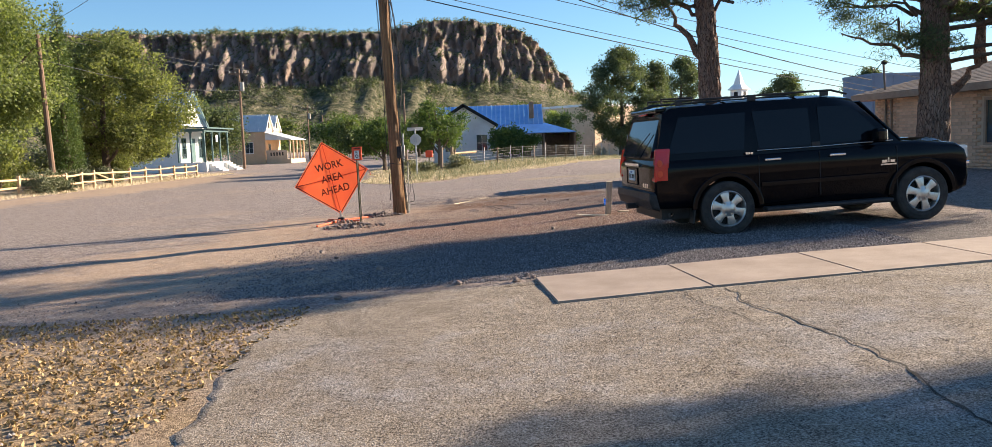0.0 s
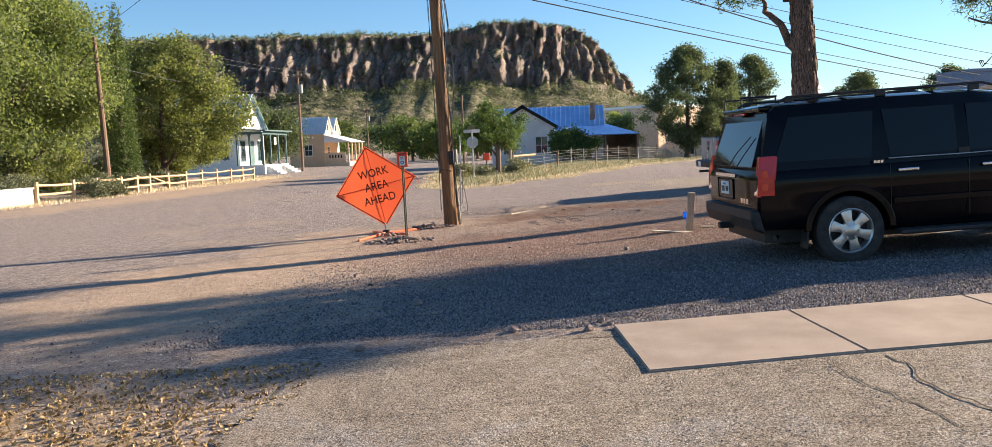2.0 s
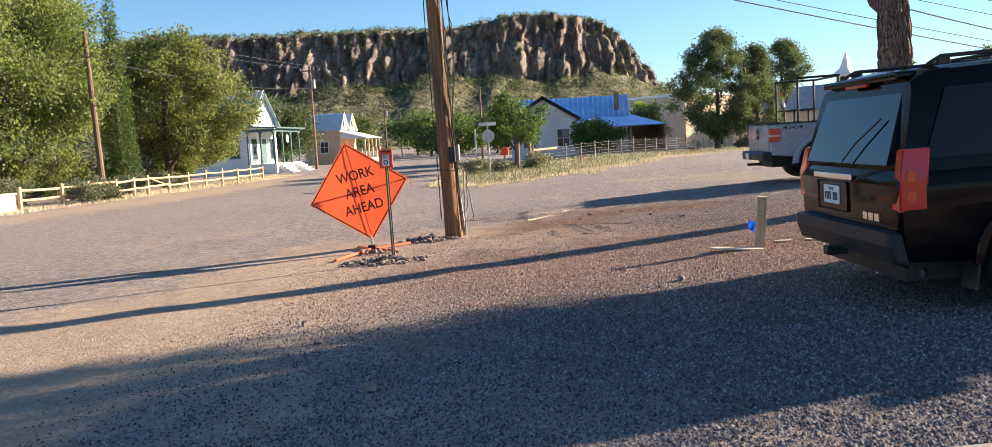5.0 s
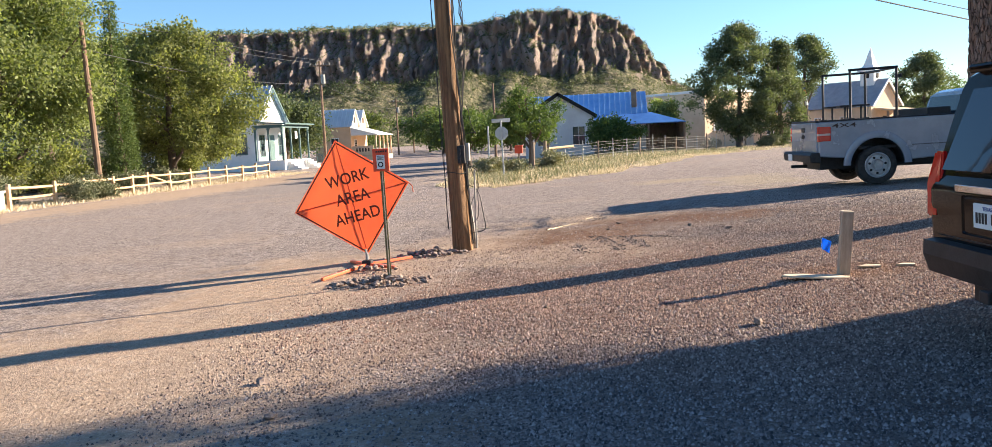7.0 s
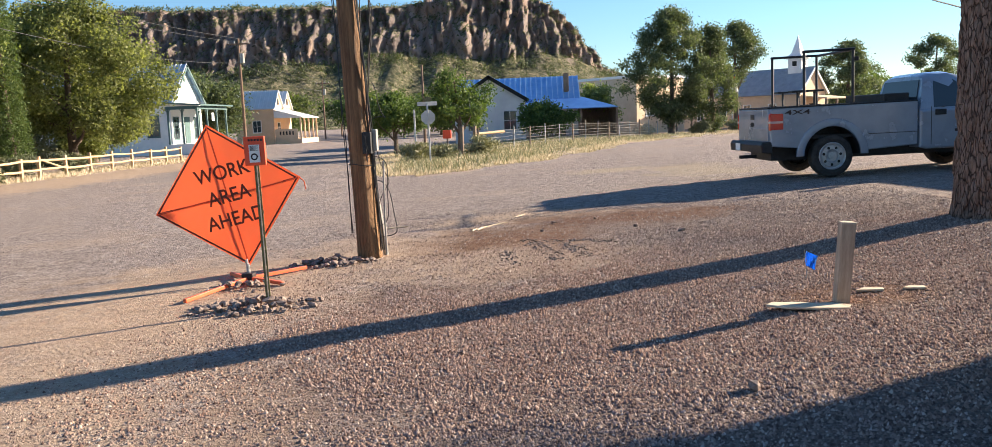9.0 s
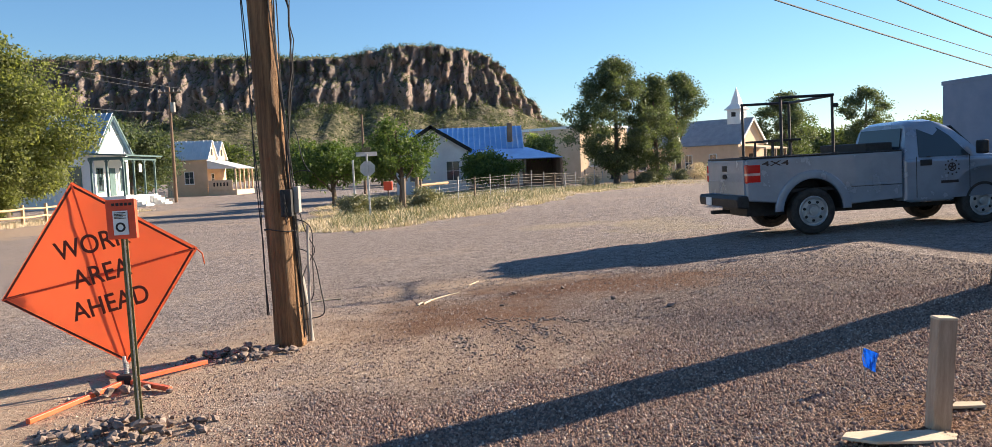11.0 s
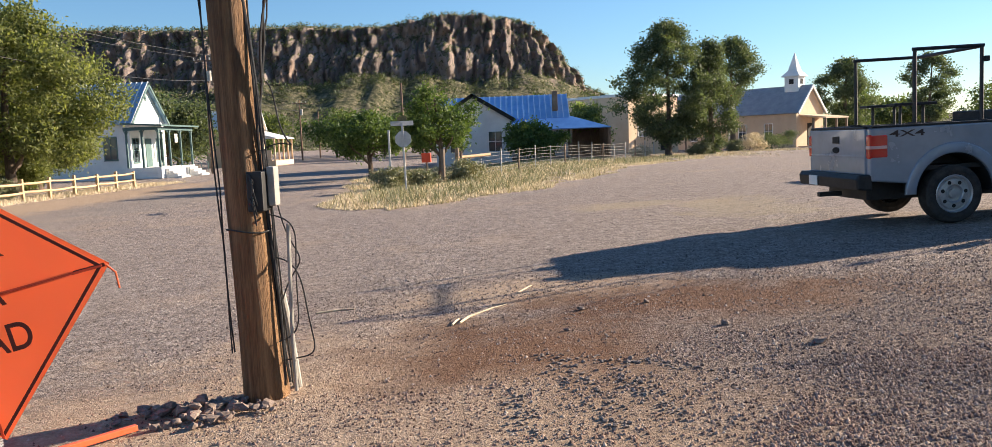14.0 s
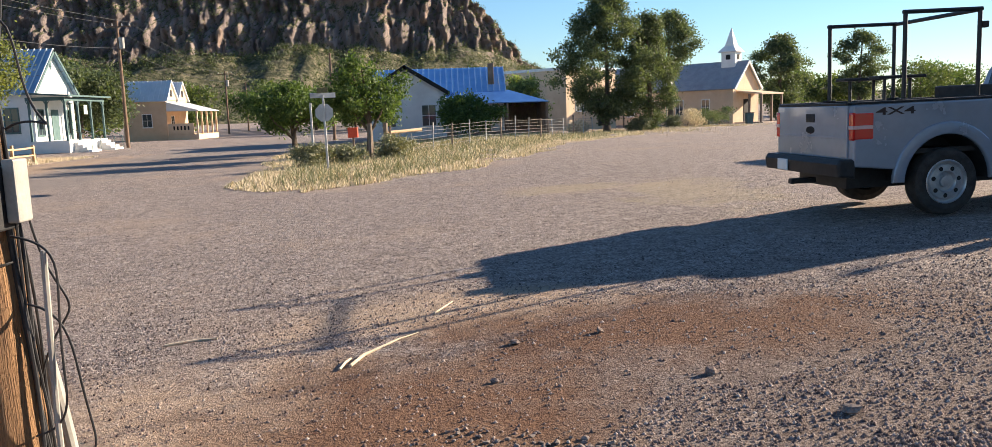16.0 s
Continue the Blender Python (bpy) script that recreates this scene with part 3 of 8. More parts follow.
for x, y in rows_e:
    line = []
    for k, c in enumerate(cols):
        px = x + c * (11.5 - x) / 10 if c > 0.1 else x + c
        line.append(bm.verts.new((px, y, G(px, y) + (-0.008, 0.008, 0.014)[min(k, 2)])))
    grid.append(line)
for a, b in zip(grid, grid[1:]):
    for k in range(len(cols) - 1):
        bm.faces.new((a[k], a[k + 1], b[k + 1], b[k]))
pavement = solo("pavement", bm, M_ASPHALT, "worn grey asphalt apron with ragged crumbling edge", "pavement", kind="structure")


def crack(pts, w, seed):
    bm = bmesh.new()
    line = outline_walk(pts, 0.06)
    prev = None
    for i, (x, y) in enumerate(line):
        j = 0.05 * noise.noise((x * 4, y * 4, seed)) + 0.03 * noise.noise((x * 13, y * 13, seed))
        h = 1.6 * w * (0.35 + 0.9 * abs(noise.noise((i * 0.23, seed, 1)))) * (0.3 + 0.7 * min(1, (len(line) - i) / 8))
        xx, yy = x + j, y + j * 0.6
        cur = [bm.verts.new((xx + s * h * 0.8, yy + s * h * 0.6, G(xx, yy) + 0.0185)) for s in (-1, 1)]
        if prev:
            bm.faces.new((prev[0], prev[1], cur[1], cur[0]))
        prev = cur
    part("crack", bm, M_CRACK, pavement, "dark dirt-filled crack")


crack([(3.5, 0.95), (3.53, 0.73), (3.48, 0.25), (3.61, -0.33), (3.66, -0.6), (3.76, -1.05), (3.82, -1.5), (3.81, -1.9), (3.77, -2.14), (3.76, -2.52), (3.76, -2.84), (3.7, -4.2)], 0.014, 3)
crack([(3.1, 0.9), (3.12, 0.67), (3.1, 0.36), (3.3, -0.18), (3.36, -0.5)], 0.007, 5)
crack([(4.9, 1.1), (5.4, 0.85), (6.2, 0.8), (7.1, 0.85), (8.0, 0.6)], 0.011, 8)
crack([(3.66, -0.6), (4.1, -0.5), (4.6, -0.75), (5.2, -0.6)], 0.005, 12)
crack([(0.45, 1.92), (0.75, 1.86), (1.1, 1.9), (1.35, 1.8)], 0.008, 19)

rgc = random.Random(5)
for k in range(14):
    x, y = rgc.uniform(0.2, 8.0), rgc.uniform(-2.6, 0.95)
    pts = [(x, y)]
    a = rgc.uniform(-0.5, 0.5)
    for _ in range(rgc.randint(2, 5)):
        a += rgc.uniform(-0.7, 0.7)
        pts.append((pts[-1][0] + 0.16 * math.cos(a), pts[-1][1] + 0.16 * math.sin(a)))
    crack(pts, rgc.uniform(0.0015, 0.004), 30 + k)

# concrete footpath of cast panels
path = thing("footpath", "pinkish concrete footpath of cast panels with tooled joints", "footpath", kind="structure")
P0, P1 = Vector((1.71, 2.25)), Vector((1.87, 0.84))
along = Vector((1.525, 0.19)).normalized()
for k in range(7):
    bm = bmesh.new()
    a0, a1 = k * 1.535 + 0.006, (k + 1) * 1.535 - 0.006
    cs = [P1 + along * a0, P1 + along * a1, P0 + along * a1, P0 + along * a0]
    top = [bm.verts.new((c.x, c.y, G(c.x, c.y) + 0.034)) for c in cs]
    low = [bm.verts.new((c.x, c.y, G(c.x, c.y) - 0.08)) for c in cs]
    bm.faces.new(top)
    bm.faces.new(low[::-1])
    for i in range(4):
        bm.faces.new((top[i], low[i], low[(i + 1) % 4], top[(i + 1) % 4]))
    bmesh.ops.bevel(bm, geom=[e for e in bm.edges if all(v in top for v in e.verts)], offset=0.008, segments=2, affect="EDGES")
    part("path_panel", bm, M_CONCRETE, path)

# mesa
def mesa_mesh():
    us = np.arange(-760, 330, 1.2)
    verts, faces = [], []
    vs = [0, 0.05, 0.1, 0.16, 0.22, 0.28, 0.33, 0.37, 0.4, 0.42] + [0.42 + 0.345 * i / 22 for i in range(1, 23)] + [0.78, 0.8, 0.83, 0.87, 0.92, 1.0]
    for u in us:
        turn = smooth(-40, 160, u)
        rx, ry = u - turn * (u + 40) * 0.12, 600 + 150 * turn * turn + (u + 200) ** 2 * 0.0002 - 25 * smooth(-420, -250, u)
        n0 = noise.noise((u * 0.013, 1.3, 0))
        rim = 90 + 4 * n0 - 5 * smooth(-330, -130, u) + 4 * smooth(-95, -50, u)
        rim -= 6 * smooth(-30, 10, u) + 14 * smooth(8, 34, u) + 30 * smooth(30, 66, u) + 22 * smooth(60, 130, u)
        foot = 43 + 6 * noise.noise((u * 0.017, 5, 0)) + 4 * noise.noise((u * 0.06, 7, 0)) - 12 * smooth(10, 60, u)
        foot = max(4, min(foot, rim - 6))
        fat = noise.noise((u * 0.035, 6.1, 0))
        warp = u + 5 * noise.noise((u * 0.03, 2, 2))
        cell = noise.voronoi((warp * 0.12, 0.5, 0.5))
        edge = min(1.0, (cell[0][1] - cell[0][0]) * 2.2)
        tall = noise.noise(cell[1][0] * 5.0)
        fine = noise.voronoi((warp * 0.3, 2.5, 0.5))
        edge2 = min(1.0, (fine[0][1] - fine[0][0]) * 2.5)
        thin_ = noise.voronoi((warp * 0.42, 4.5, 0.5))
        edge3 = min(1.0, (thin_[0][1] - thin_[0][0]) * 2.5)
        for k, v in enumerate(vs):
            zz = foot + (rim - foot) * (v - 0.42) / 0.345
            if 0.42 < v <= 0.766:
                sway = warp + 4 * noise.noise((u * 0.02, zz * 0.05, 4))
                cell = noise.voronoi((sway * 0.12, zz * 0.03, 0.5))
                edge = min(1.0, (cell[0][1] - cell[0][0]) * 2.2)
                tall = noise.noise(cell[1][0] * 5.0)
                fine = noise.voronoi((sway * 0.3, zz * 0.075, 0.5))
                edge2 = min(1.0, (fine[0][1] - fine[0][0]) * 2.5)
                thin_ = noise.voronoi((sway * 0.5, zz * 0.16, 0.5))
                edge3 = min(1.0, (thin_[0][1] - thin_[0][0]) * 2.5)
            if v <= 0.42:
                t = v / 0.42
                z = -4 + (foot + 4) * t ** 1.45
                off = -150 * (1 - t) ** 1.15 - 24
                z += (5.0 * noise.noise((rx * 0.025, v * 9, 3)) + 2.5 * noise.noise((rx * 0.11, v * 30, 6))) * t
                off += 6 * noise.noise((u * 0.05, v * 12, 8)) * t
            elif v <= 0.766:
                t = (v - 0.42) / 0.345
                top = rim - 1 + 3.0 * tall + 2.5 * noise.noise((u * 0.25, 9, 9))
                z = foot + (top - foot) * t
                fade = smooth(0.5 + 0.35 * fat, 0.85 + 0.3 * fat, t) * smooth(-20, -130, u) * 0.3
                col = (9.5 * edge + 4.0 * edge2) * (1.0 - 0.7 * fade) * (0.6 + 0.4 * smooth(-0.2, 0.5, t + 0.6 * tall))
                lean = 10 * (1 - t) ** 1.3
                brk = 3.4 * noise.noise((u * 0.06, z * 0.075, 11)) + 2.6 * noise.noise((u * 0.2, z * 0.13, 13)) + 2.6 * noise.noise((u * 0.55, z * 0.3, 17)) + 7 * fade
                ledge = 3.5 * smooth(0.45, 0.55, t + 0.2 * tall) + 2.5 * smooth(0.78, 0.84, t - 0.1 * fat)
                off = -lean - col - 2.2 * edge3 - 6 * fat + brk + ledge + 3
            else:
                t = (v - 0.766) / 0.234
                z = rim + 2 + 6 * (1 - (1 - t) ** 2) * (0.6 + 0.5 * noise.noise((u * 0.012, 3, 3))) + 1.8 * noise.noise((u * 0.1, t * 8, 2))
                off = 7 + 240 * t
            nx_, ny_ = -math.sin(turn * 0.9), math.cos(turn * 0.9)
            vx, vy = rx + off * nx_ * 0.8, ry + off * ny_
            f = 600 / (600 - 0.58 * max(-620, min(rx, 200)))
            verts.append((vx * f, vy * f, 1.6 + (z - 1.6) * f if v > 0.03 else -6))
    m, n = len(us), len(vs)
    for i in range(m - 1):
        for j in range(n - 1):
            faces.append((i * n + j, (i + 1) * n + j, (i + 1) * n + j + 1, i * n + j + 1))
    return np.array(verts), np.array(faces), m, n


mv, mf, mm, mn = mesa_mesh()
mesa = thing("mesa", "flat-topped mesa with columnar red-brown cliffs above scrub slopes", "hill")
mf3 = mf.reshape(mm - 1, mn - 1, 4)
for pname, j0, j1 in (("talus_slope", 0, 9), ("cliff", 9, 31), ("plateau", 31, mn - 1)):
    part_mesh(pname, mesh_np(pname, mv, mf3[:, j0:j1].reshape(-1, 4), M_ROCK), mesa)
rng = np.random.default_rng(11)
grid_v = mv.reshape(mm, mn, 3)
sc = []
while len(sc) < 7600:
    i = rng.integers(0, mm - 1)
    j = rng.choice([1, 2, 3, 4, 5, 6, 7, 7, 8, 8, 9, 10, 30, 31, 32, 33, 33, 34, 31, 32, 33, 29, 28, 26, 25, 12, 14, 16, 18, 20, 24, 27])
    if 12 <= j < 30 and rng.random() < (0.75 if j < 22 else 0.5):
        continue
    p = grid_v[i, j] + (grid_v[i, min(j + 1, mn - 1)] - grid_v[i, j]) * rng.random()
    s = (0.9 + 1.7 * rng.random()) * (1.0 if j > 9 else 1.25)
    sc.append((p[0], p[1], p[2] + s * 0.4, s * 1.2, s * 1.2, s))
scrub = new("scrub", leaves("scrub", M_SCRUB, sc, 170000, 0.85, rng, 0.8, 0.3))
tagged(scrub, "dark green juniper scrub dotting the mesa slopes", "scrub", kind="stuff")
# a lower hill that closes the valley behind the street
hx = np.arange(-900, 1500, 14.0)
hv = []
for x in hx:
    for k, (dy, f) in enumerate(((0, 0), (60, 0.5), (120, 0.85), (190, 1), (320, 0.8))):
        h = 20 + 10 * noise.noise((x * 0.006, 3, 0)) + 5 * noise.noise((x * 0.02, k, 1)) - 9 * smooth(-50, 500, x)
        hv.append((x, 900 + dy + 0.00006 * (x - 100) ** 2, -2 + (h + 2) * f))
hn = 5
hf = np.array([(i * hn + j, (i + 1) * hn + j, (i + 1) * hn + j + 1, i * hn + j + 1) for i in range(len(hx) - 1) for j in range(hn - 1)])
tagged(new("far_hill", mesh_np("far_hill", np.array(hv), hf, M_ROCK)), "low far hill under the horizon", "hill", kind="structure")

# ---- vehicles ----
def arc(cx, cz, r, a0, a1, n=14):
    return [(cx + r * math.cos(radians(a0 + (a1 - a0) * i / n)), cz + r * math.sin(radians(a0 + (a1 - a0) * i / n))) for i in range(n + 1)]


def wheel(parent, m, r, w, alloy):
    """A tyre, its rim with spokes or holes, and the hub; the outer face looks along -y."""
    bm = bmesh.new()
    lathe(bm, [(r * 0.62, -w * 0.36), (r * 0.66, -w * 0.47), (r * 0.8, -w * 0.52), (r * 0.93, -w * 0.48), (r * 0.985, -w * 0.4), (r, -w * 0.2), (r, w * 0.2), (r * 0.97, w * 0.42), (r * 0.8, w * 0.5), (r * 0.62, w * 0.4), (r * 0.62, -w * 0.36)], 40)
    tyre = part("tyre", bm, M_TYRE, parent, "dusty black tyre")
    tyre.matrix_local = m
    rim = bmesh.new()
    mat = M_RIM if alloy else M_STEELRIM
    lathe(rim, [(r * 0.66, -w * 0.46), (r * 0.63, -w * 0.49), (r * 0.6, -w * 0.44), (r * 0.575, -w * 0.2), (r * 0.57, w * 0.35)], 40)
    if alloy:
        for k in range(6):
            q = Matrix.Rotation(2 * math.pi * k / 6 + 0.3, 4, "Y")
            prism_pts = [(0.05, -0.055), (r * 0.33, -0.048), (r * 0.6, -0.068), (r * 0.6, 0.068), (r * 0.33, 0.048), (0.05, 0.055)]
            b2 = bmesh.new()
            prism(b2, prism_pts, "y", -w * 0.44, -w * 0.30, 0.008)
            bmesh.ops.transform(b2, matrix=q, verts=b2.verts)
            me = bpy.data.meshes.new("tmp")
            b2.to_mesh(me)
            b2.free()
            rim.from_mesh(me)
            bpy.data.meshes.remove(me)
        lathe(rim, [(0.001, -w * 0.5), (0.055, -w * 0.5), (0.075, -w * 0.46), (0.11, -w * 0.44), (0.115, -w * 0.3)], 24)
        for k in range(6):
            a = 2 * math.pi * k / 6
            lathe(rim, [(0.001, -w * 0.49), (0.014, -w * 0.49), (0.016, -w * 0.42)], 8, Matrix.Translation((0.09 * math.cos(a), 0, 0.09 * math.sin(a))))
    else:
        lathe(rim, [(r * 0.6, -w * 0.34), (r * 0.55, -w * 0.33), (r * 0.5, -w * 0.42), (r * 0.32, -w * 0.44), (r * 0.27, -w * 0.32), (r * 0.17, -w * 0.3), (r * 0.16, -w * 0.42), (0.02, -w * 0.44), (0.001, -w * 0.44)], 40)
    ob = part("rim", rim, mat, tyre, "six-spoke alloy rim" if alloy else "bare steel rim", True)
    back = bmesh.new()
    lathe(back, [(0.001, -w * 0.12), (r * 0.57, -w * 0.12)], 32)
    part("brake_disc", back, M_TRIM, tyre)
    if not alloy:
        for k in range(7):
            a = 2 * math.pi * k / 7 + 0.2
            hb = bmesh.new()
            lathe(hb, [(0.001, -w * 0.447), (0.026, -w * 0.447), (0.03, -w * 0.42)], 12, Matrix.Translation((r * 0.41 * math.cos(a), 0, r * 0.41 * math.sin(a))))
            part("rim_hole", hb, M_DARK, tyre)
    return tyre


def mirror_half(pts):
    return pts + [(-y, z) for y, z in reversed(pts)]


def loft(bm, stations):
    """Closed rings (x, half outline of (y, z) from bottom to top) joined end to end."""
    rings = []
    for x, half in stations:
        rings.append([bm.verts.new((x if not isinstance(x, tuple) else x[0] + (z - x[2]) * x[1], y, z)) for y, z in mirror_half(half)])
    n = len(rings[0])
    for a, b in zip(rings, rings[1:]):
        for k in range(n):
            bm.faces.new((a[k], a[(k + 1) % n], b[(k + 1) % n], b[k]))
    bm.faces.new(rings[0])
    bm.faces.new(rings[-1][::-1])
    return bm


def bars(parent, name, m, sizes, mat, label=""):
    """Lettering too small to read, as plain bars (x0, z0, x1, z1) on a face that looks along -y."""
    bm = bmesh.new()
    for x0, z0, x1, z1 in sizes:
        box(bm, (x0, -0.004, z0), (x1, 0.004, z1))
    bmesh.ops.transform(bm, matrix=m, verts=bm.verts)
    return part(name, bm, mat, parent, label)


def build_suv(m):
    """Origin under the rear axle, x forwards, the near side at -y."""
    car = thing("suv", "glossy black full-size four-door SUV parked on the gravel", "car", m)
    W = 0.995
    R = 0.40
    wb = 2.946
    ax = 0.46
    prof = [(-1.17, 0.46), (-1.2, 0.62), (-1.2, 1.06), (-1.14, 1.16), (2.45, 1.2), (2.9, 1.185), (3.5, 1.12), (3.72, 1.03), (3.78, 0.9), (3.8, 0.62), (3.7, 0.42), (wb + ax + 0.02, 0.36)]
    prof += arc(wb, R, ax, 0, 180)
    prof += [(wb - ax - 0.02, 0.34), (ax + 0.02, 0.36)]
    prof += arc(0, R, ax, 0, 180) + [(-ax - 0.02, 0.44)]
    bm = prism(bmesh.new(), prof, "y", -W, W, 0.07, 4)
    for zc in (0.62, 0.88, 1.04):
        bmesh.ops.bisect_plane(bm, geom=bm.verts[:] + bm.edges[:] + bm.faces[:], plane_co=(0, 0, zc), plane_no=(0, 0, 1))
    for v in bm.verts:
        v.co.y *= 1 - 0.10 * max(0, 0.88 - v.co.z) - 0.22 * max(0, v.co.z - 1.04)
    part("body", bm, M_CAR, car, "glossy black body shell", True)
    # flared arches
    for cx in (0, wb):
        for s in (-1, 1):
            o = arc(cx, R, ax + 0.075, 2, 178, 18)
            i = arc(cx, R, ax - 0.005, 178, 2, 18)
            part("wheel_arch", prism(bmesh.new(), o + i, "y", s * (W - 0.05), s * (W + 0.006), 0.012), M_CAR, car)
    # cabin
    def ring(w0, w1, w2, zb, zt):
        return [(w0, zb), (w0 - 0.005, zb + 0.04), ((w0 + w1) / 2, (zb + zt) / 2), (w1, zt - 0.12), (w1 - 0.05, zt - 0.045), (w2, zt - 0.008), (w2 * 0.5, zt), (0.0, zt + 0.006)]
    st = [((-1.16, 0.30, 1.1), ring(0.95, 0.84, 0.62, 1.1, 1.86)), ((-0.9, 0.13, 1.1), ring(0.955, 0.84, 0.66, 1.1, 1.925)), ((0.2, 0, 1.1), ring(0.965, 0.85, 0.67, 1.1, 1.955)),
          ((1.5, 0, 1.1), ring(0.965, 0.85, 0.67, 1.1, 1.95)), ((2.35, -0.5, 1.1), ring(0.96, 0.83, 0.62, 1.1, 1.90)), ((2.72, -0.95, 1.1), ring(0.95, 0.80, 0.56, 1.1, 1.80))]
    part("cabin", loft(bmesh.new(), st), M_CAR, car, "", True)
    # side windows lie just proud of the cabin flanks
    def flank(z, s, off=0.006):
        t = (z - 1.1) / 0.82
        return s * (0.962 - 0.118 * t + off)
    for s in (-1, 1):
        for name, pts in (("quarter_window", [(-0.93, 1.24), (0.28, 1.23), (0.34, 1.76), (-0.68, 1.75)]),
                          ("rear_door_window", [(0.5, 1.23), (1.28, 1.235), (1.28, 1.765), (0.44, 1.765)]),
                          ("front_door_window", [(1.42, 1.235), (2.42, 1.25), (2.02, 1.66), (1.86, 1.76), (1.42, 1.77)])):
            bm = bmesh.new()
            outer = [bm.verts.new((x, flank(z, s, 0.010), z)) for x, z in pts]
            inner = [bm.verts.new((x, flank(z, s, -0.02), z)) for x, z in pts]
            bm.faces.new(outer)
            for i in range(len(pts)):
                bm.faces.new((outer[i], inner[i], inner[(i + 1) % len(pts)], outer[(i + 1) % len(pts)]))
            w = part(name, bm, M_GLASS, car, "dark tinted glass")
    for s in (-1, 1):
        for x0 in (0.47, 1.38, 2.55):
            part("door_seam", boxed((x0, s * (W + 0.001) - 0.002, 0.5), (x0 + 0.008, s * (W + 0.001) + 0.002, 1.13)), M_TRIM, car)
        for x0 in (0.55, 1.52):
            part("door_handle", boxed((x0, s * (W + 0.02) - 0.02, 1.045), (x0 + 0.24, s * (W + 0.02) + 0.016, 1.085), None, 0.012), M_CHROME, car, "chrome door handle")
        lb = bmesh.new()
        tube(lb, [(0.46, s * (W - 0.006), 1.205), (1.35, s * (W - 0.004), 1.2), (2.5, s * (W - 0.008), 1.215)], 0.007, 6)
        part("window_line", lb, M_STEEL, car, "thin bright window line")
        part("door_pillar", boxed((1.285, s * 0.935 - 0.03, 1.2), (1.415, s * 0.935 + 0.03, 1.27), None, 0.005), M_TRIM, car)
        part("side_moulding", boxed((0.5, s * W - 0.012, 0.68), (2.42, s * W + 0.012, 0.75), None, 0.006), M_CAR, car)
        part("running_board", boxed((0.52, s * W - 0.14, 0.33), (2.42, s * W + 0.05, 0.39), None, 0.02), M_TRIM, car)
        # mirror
        part("wing_mirror", boxed((2.16, s * 1.0 - 0.02 if s > 0 else s * 1.19, 1.2), (2.30, s * 1.19 if s > 0 else s * 1.0 + 0.02, 1.40), None, 0.045), M_CAR, car, "black wing mirror with bright edge")
        part("mirror_cap", boxed((2.292, s * 1.15 - 0.03, 1.23), (2.315, s * 1.15 + 0.03, 1.38), None, 0.008), M_CHROME, car)
        # roof rail
        bm = bmesh.new()
        tube(bm, [(-0.75, s * 0.74, 1.93), (-0.62, s * 0.74, 1.985), (1.7, s * 0.74, 2.0), (1.95, s * 0.73, 1.93)], 0.016, 8)
        for x0 in (-0.6, 0.5, 1.6):
            box(bm, (x0 - 0.06, s * 0.74 - 0.02, 1.92), (x0 + 0.06, s * 0.74 + 0.02, 1.985), None, 0.008)
        part("roof_rail", bm, M_TRIM, car, "black roof rail")
        # tail lamps wrap the rear corner
        bm = bmesh.new()
        o = [(s * 0.86, 0.86), (s * 1.0, 0.86), (s * 1.0, 1.1), (s * 0.965, 1.32), (s * 0.86, 1.32)]
        va, vb = [bm.verts.new((-1.208 + max(0, z - 1.1) * 0.3, y, z)) for y, z in o], [bm.verts.new((-0.95 + max(0, z - 1.1) * 0.3, y, z)) for y, z in o]
        bm.faces.new(va)
        bm.faces.new(vb[::-1])
        for i in range(5):
            bm.faces.new((va[i], vb[i], vb[(i + 1) % 5], va[(i + 1) % 5]))
        bmesh.ops.bevel(bm, geom=bm.edges[:], offset=0.012, segments=2, affect="EDGES")
        lamp = part("tail_lamp", bm, M_LENS_RED, car, "tall red tail lamp")
        for zc in (0.97, 1.12):
            lb = bmesh.new()
            lathe(lb, [(0.001, -0.004), (0.045, -0.004), (0.05, 0.004)], 16, Matrix.Translation((-1.1, s * 1.003, zc)) @ Matrix.Rotation(0 if s < 0 else math.pi, 4, "Z"))
            for v in lb.verts:
                v.co.x = -0.5 + (v.co.x + 0.5) * 0.8
            part("lamp_bulb", lb, M_ORANGE_RED, lamp)
        part("mud_flap", boxed((-0.56, s * 0.9 - 0.1, 0.16), (-0.53, s * 0.9 + 0.09, 0.52), Matrix.Rotation(0.12, 4, "Y"), 0.01), M_TRIM, car, "black mud flap")
        part("head_lamp", boxed((3.53, s * 0.82 - 0.16, 0.86), (3.80, s * 0.82 + 0.165, 1.07), None, 0.04), M_LENS_CLEAR, car, "clear headlamp")
        part("bumper_corner_trim", boxed((3.62, s * 0.9 - 0.08, 0.78), (3.83, s * 0.9 + 0.1, 0.84), None, 0.015), M_CHROME, car)
    for x0 in (0.1, 1.2):
        part("roof_bar", boxed((x0, -0.74, 1.985), (x0 + 0.06, 0.74, 2.01), None, 0.008), M_TRIM, car)
    # tailgate
    bm = bmesh.new()
    q = [(-0.79, 1.2), (0.79, 1.2), (0.70, 1.76), (-0.70, 1.76)]
    a = [bm.verts.new((-1.145 + (z - 1.1) * 0.30 - 0.012 - 0.07 * (1.76 - z) / 0.56, y, z)) for y, z in q]
    b = [bm.verts.new((-1.145 + (z - 1.1) * 0.30 + 0.03, y, z)) for y, z in q]
    bm.faces.new(a)
    for i in range(4):
        bm.faces.new((a[i], b[i], b[(i + 1) % 4], a[(i + 1) % 4]))
    part("rear_window", bm, M_GLASS_REAR, car, "tinted rear window")
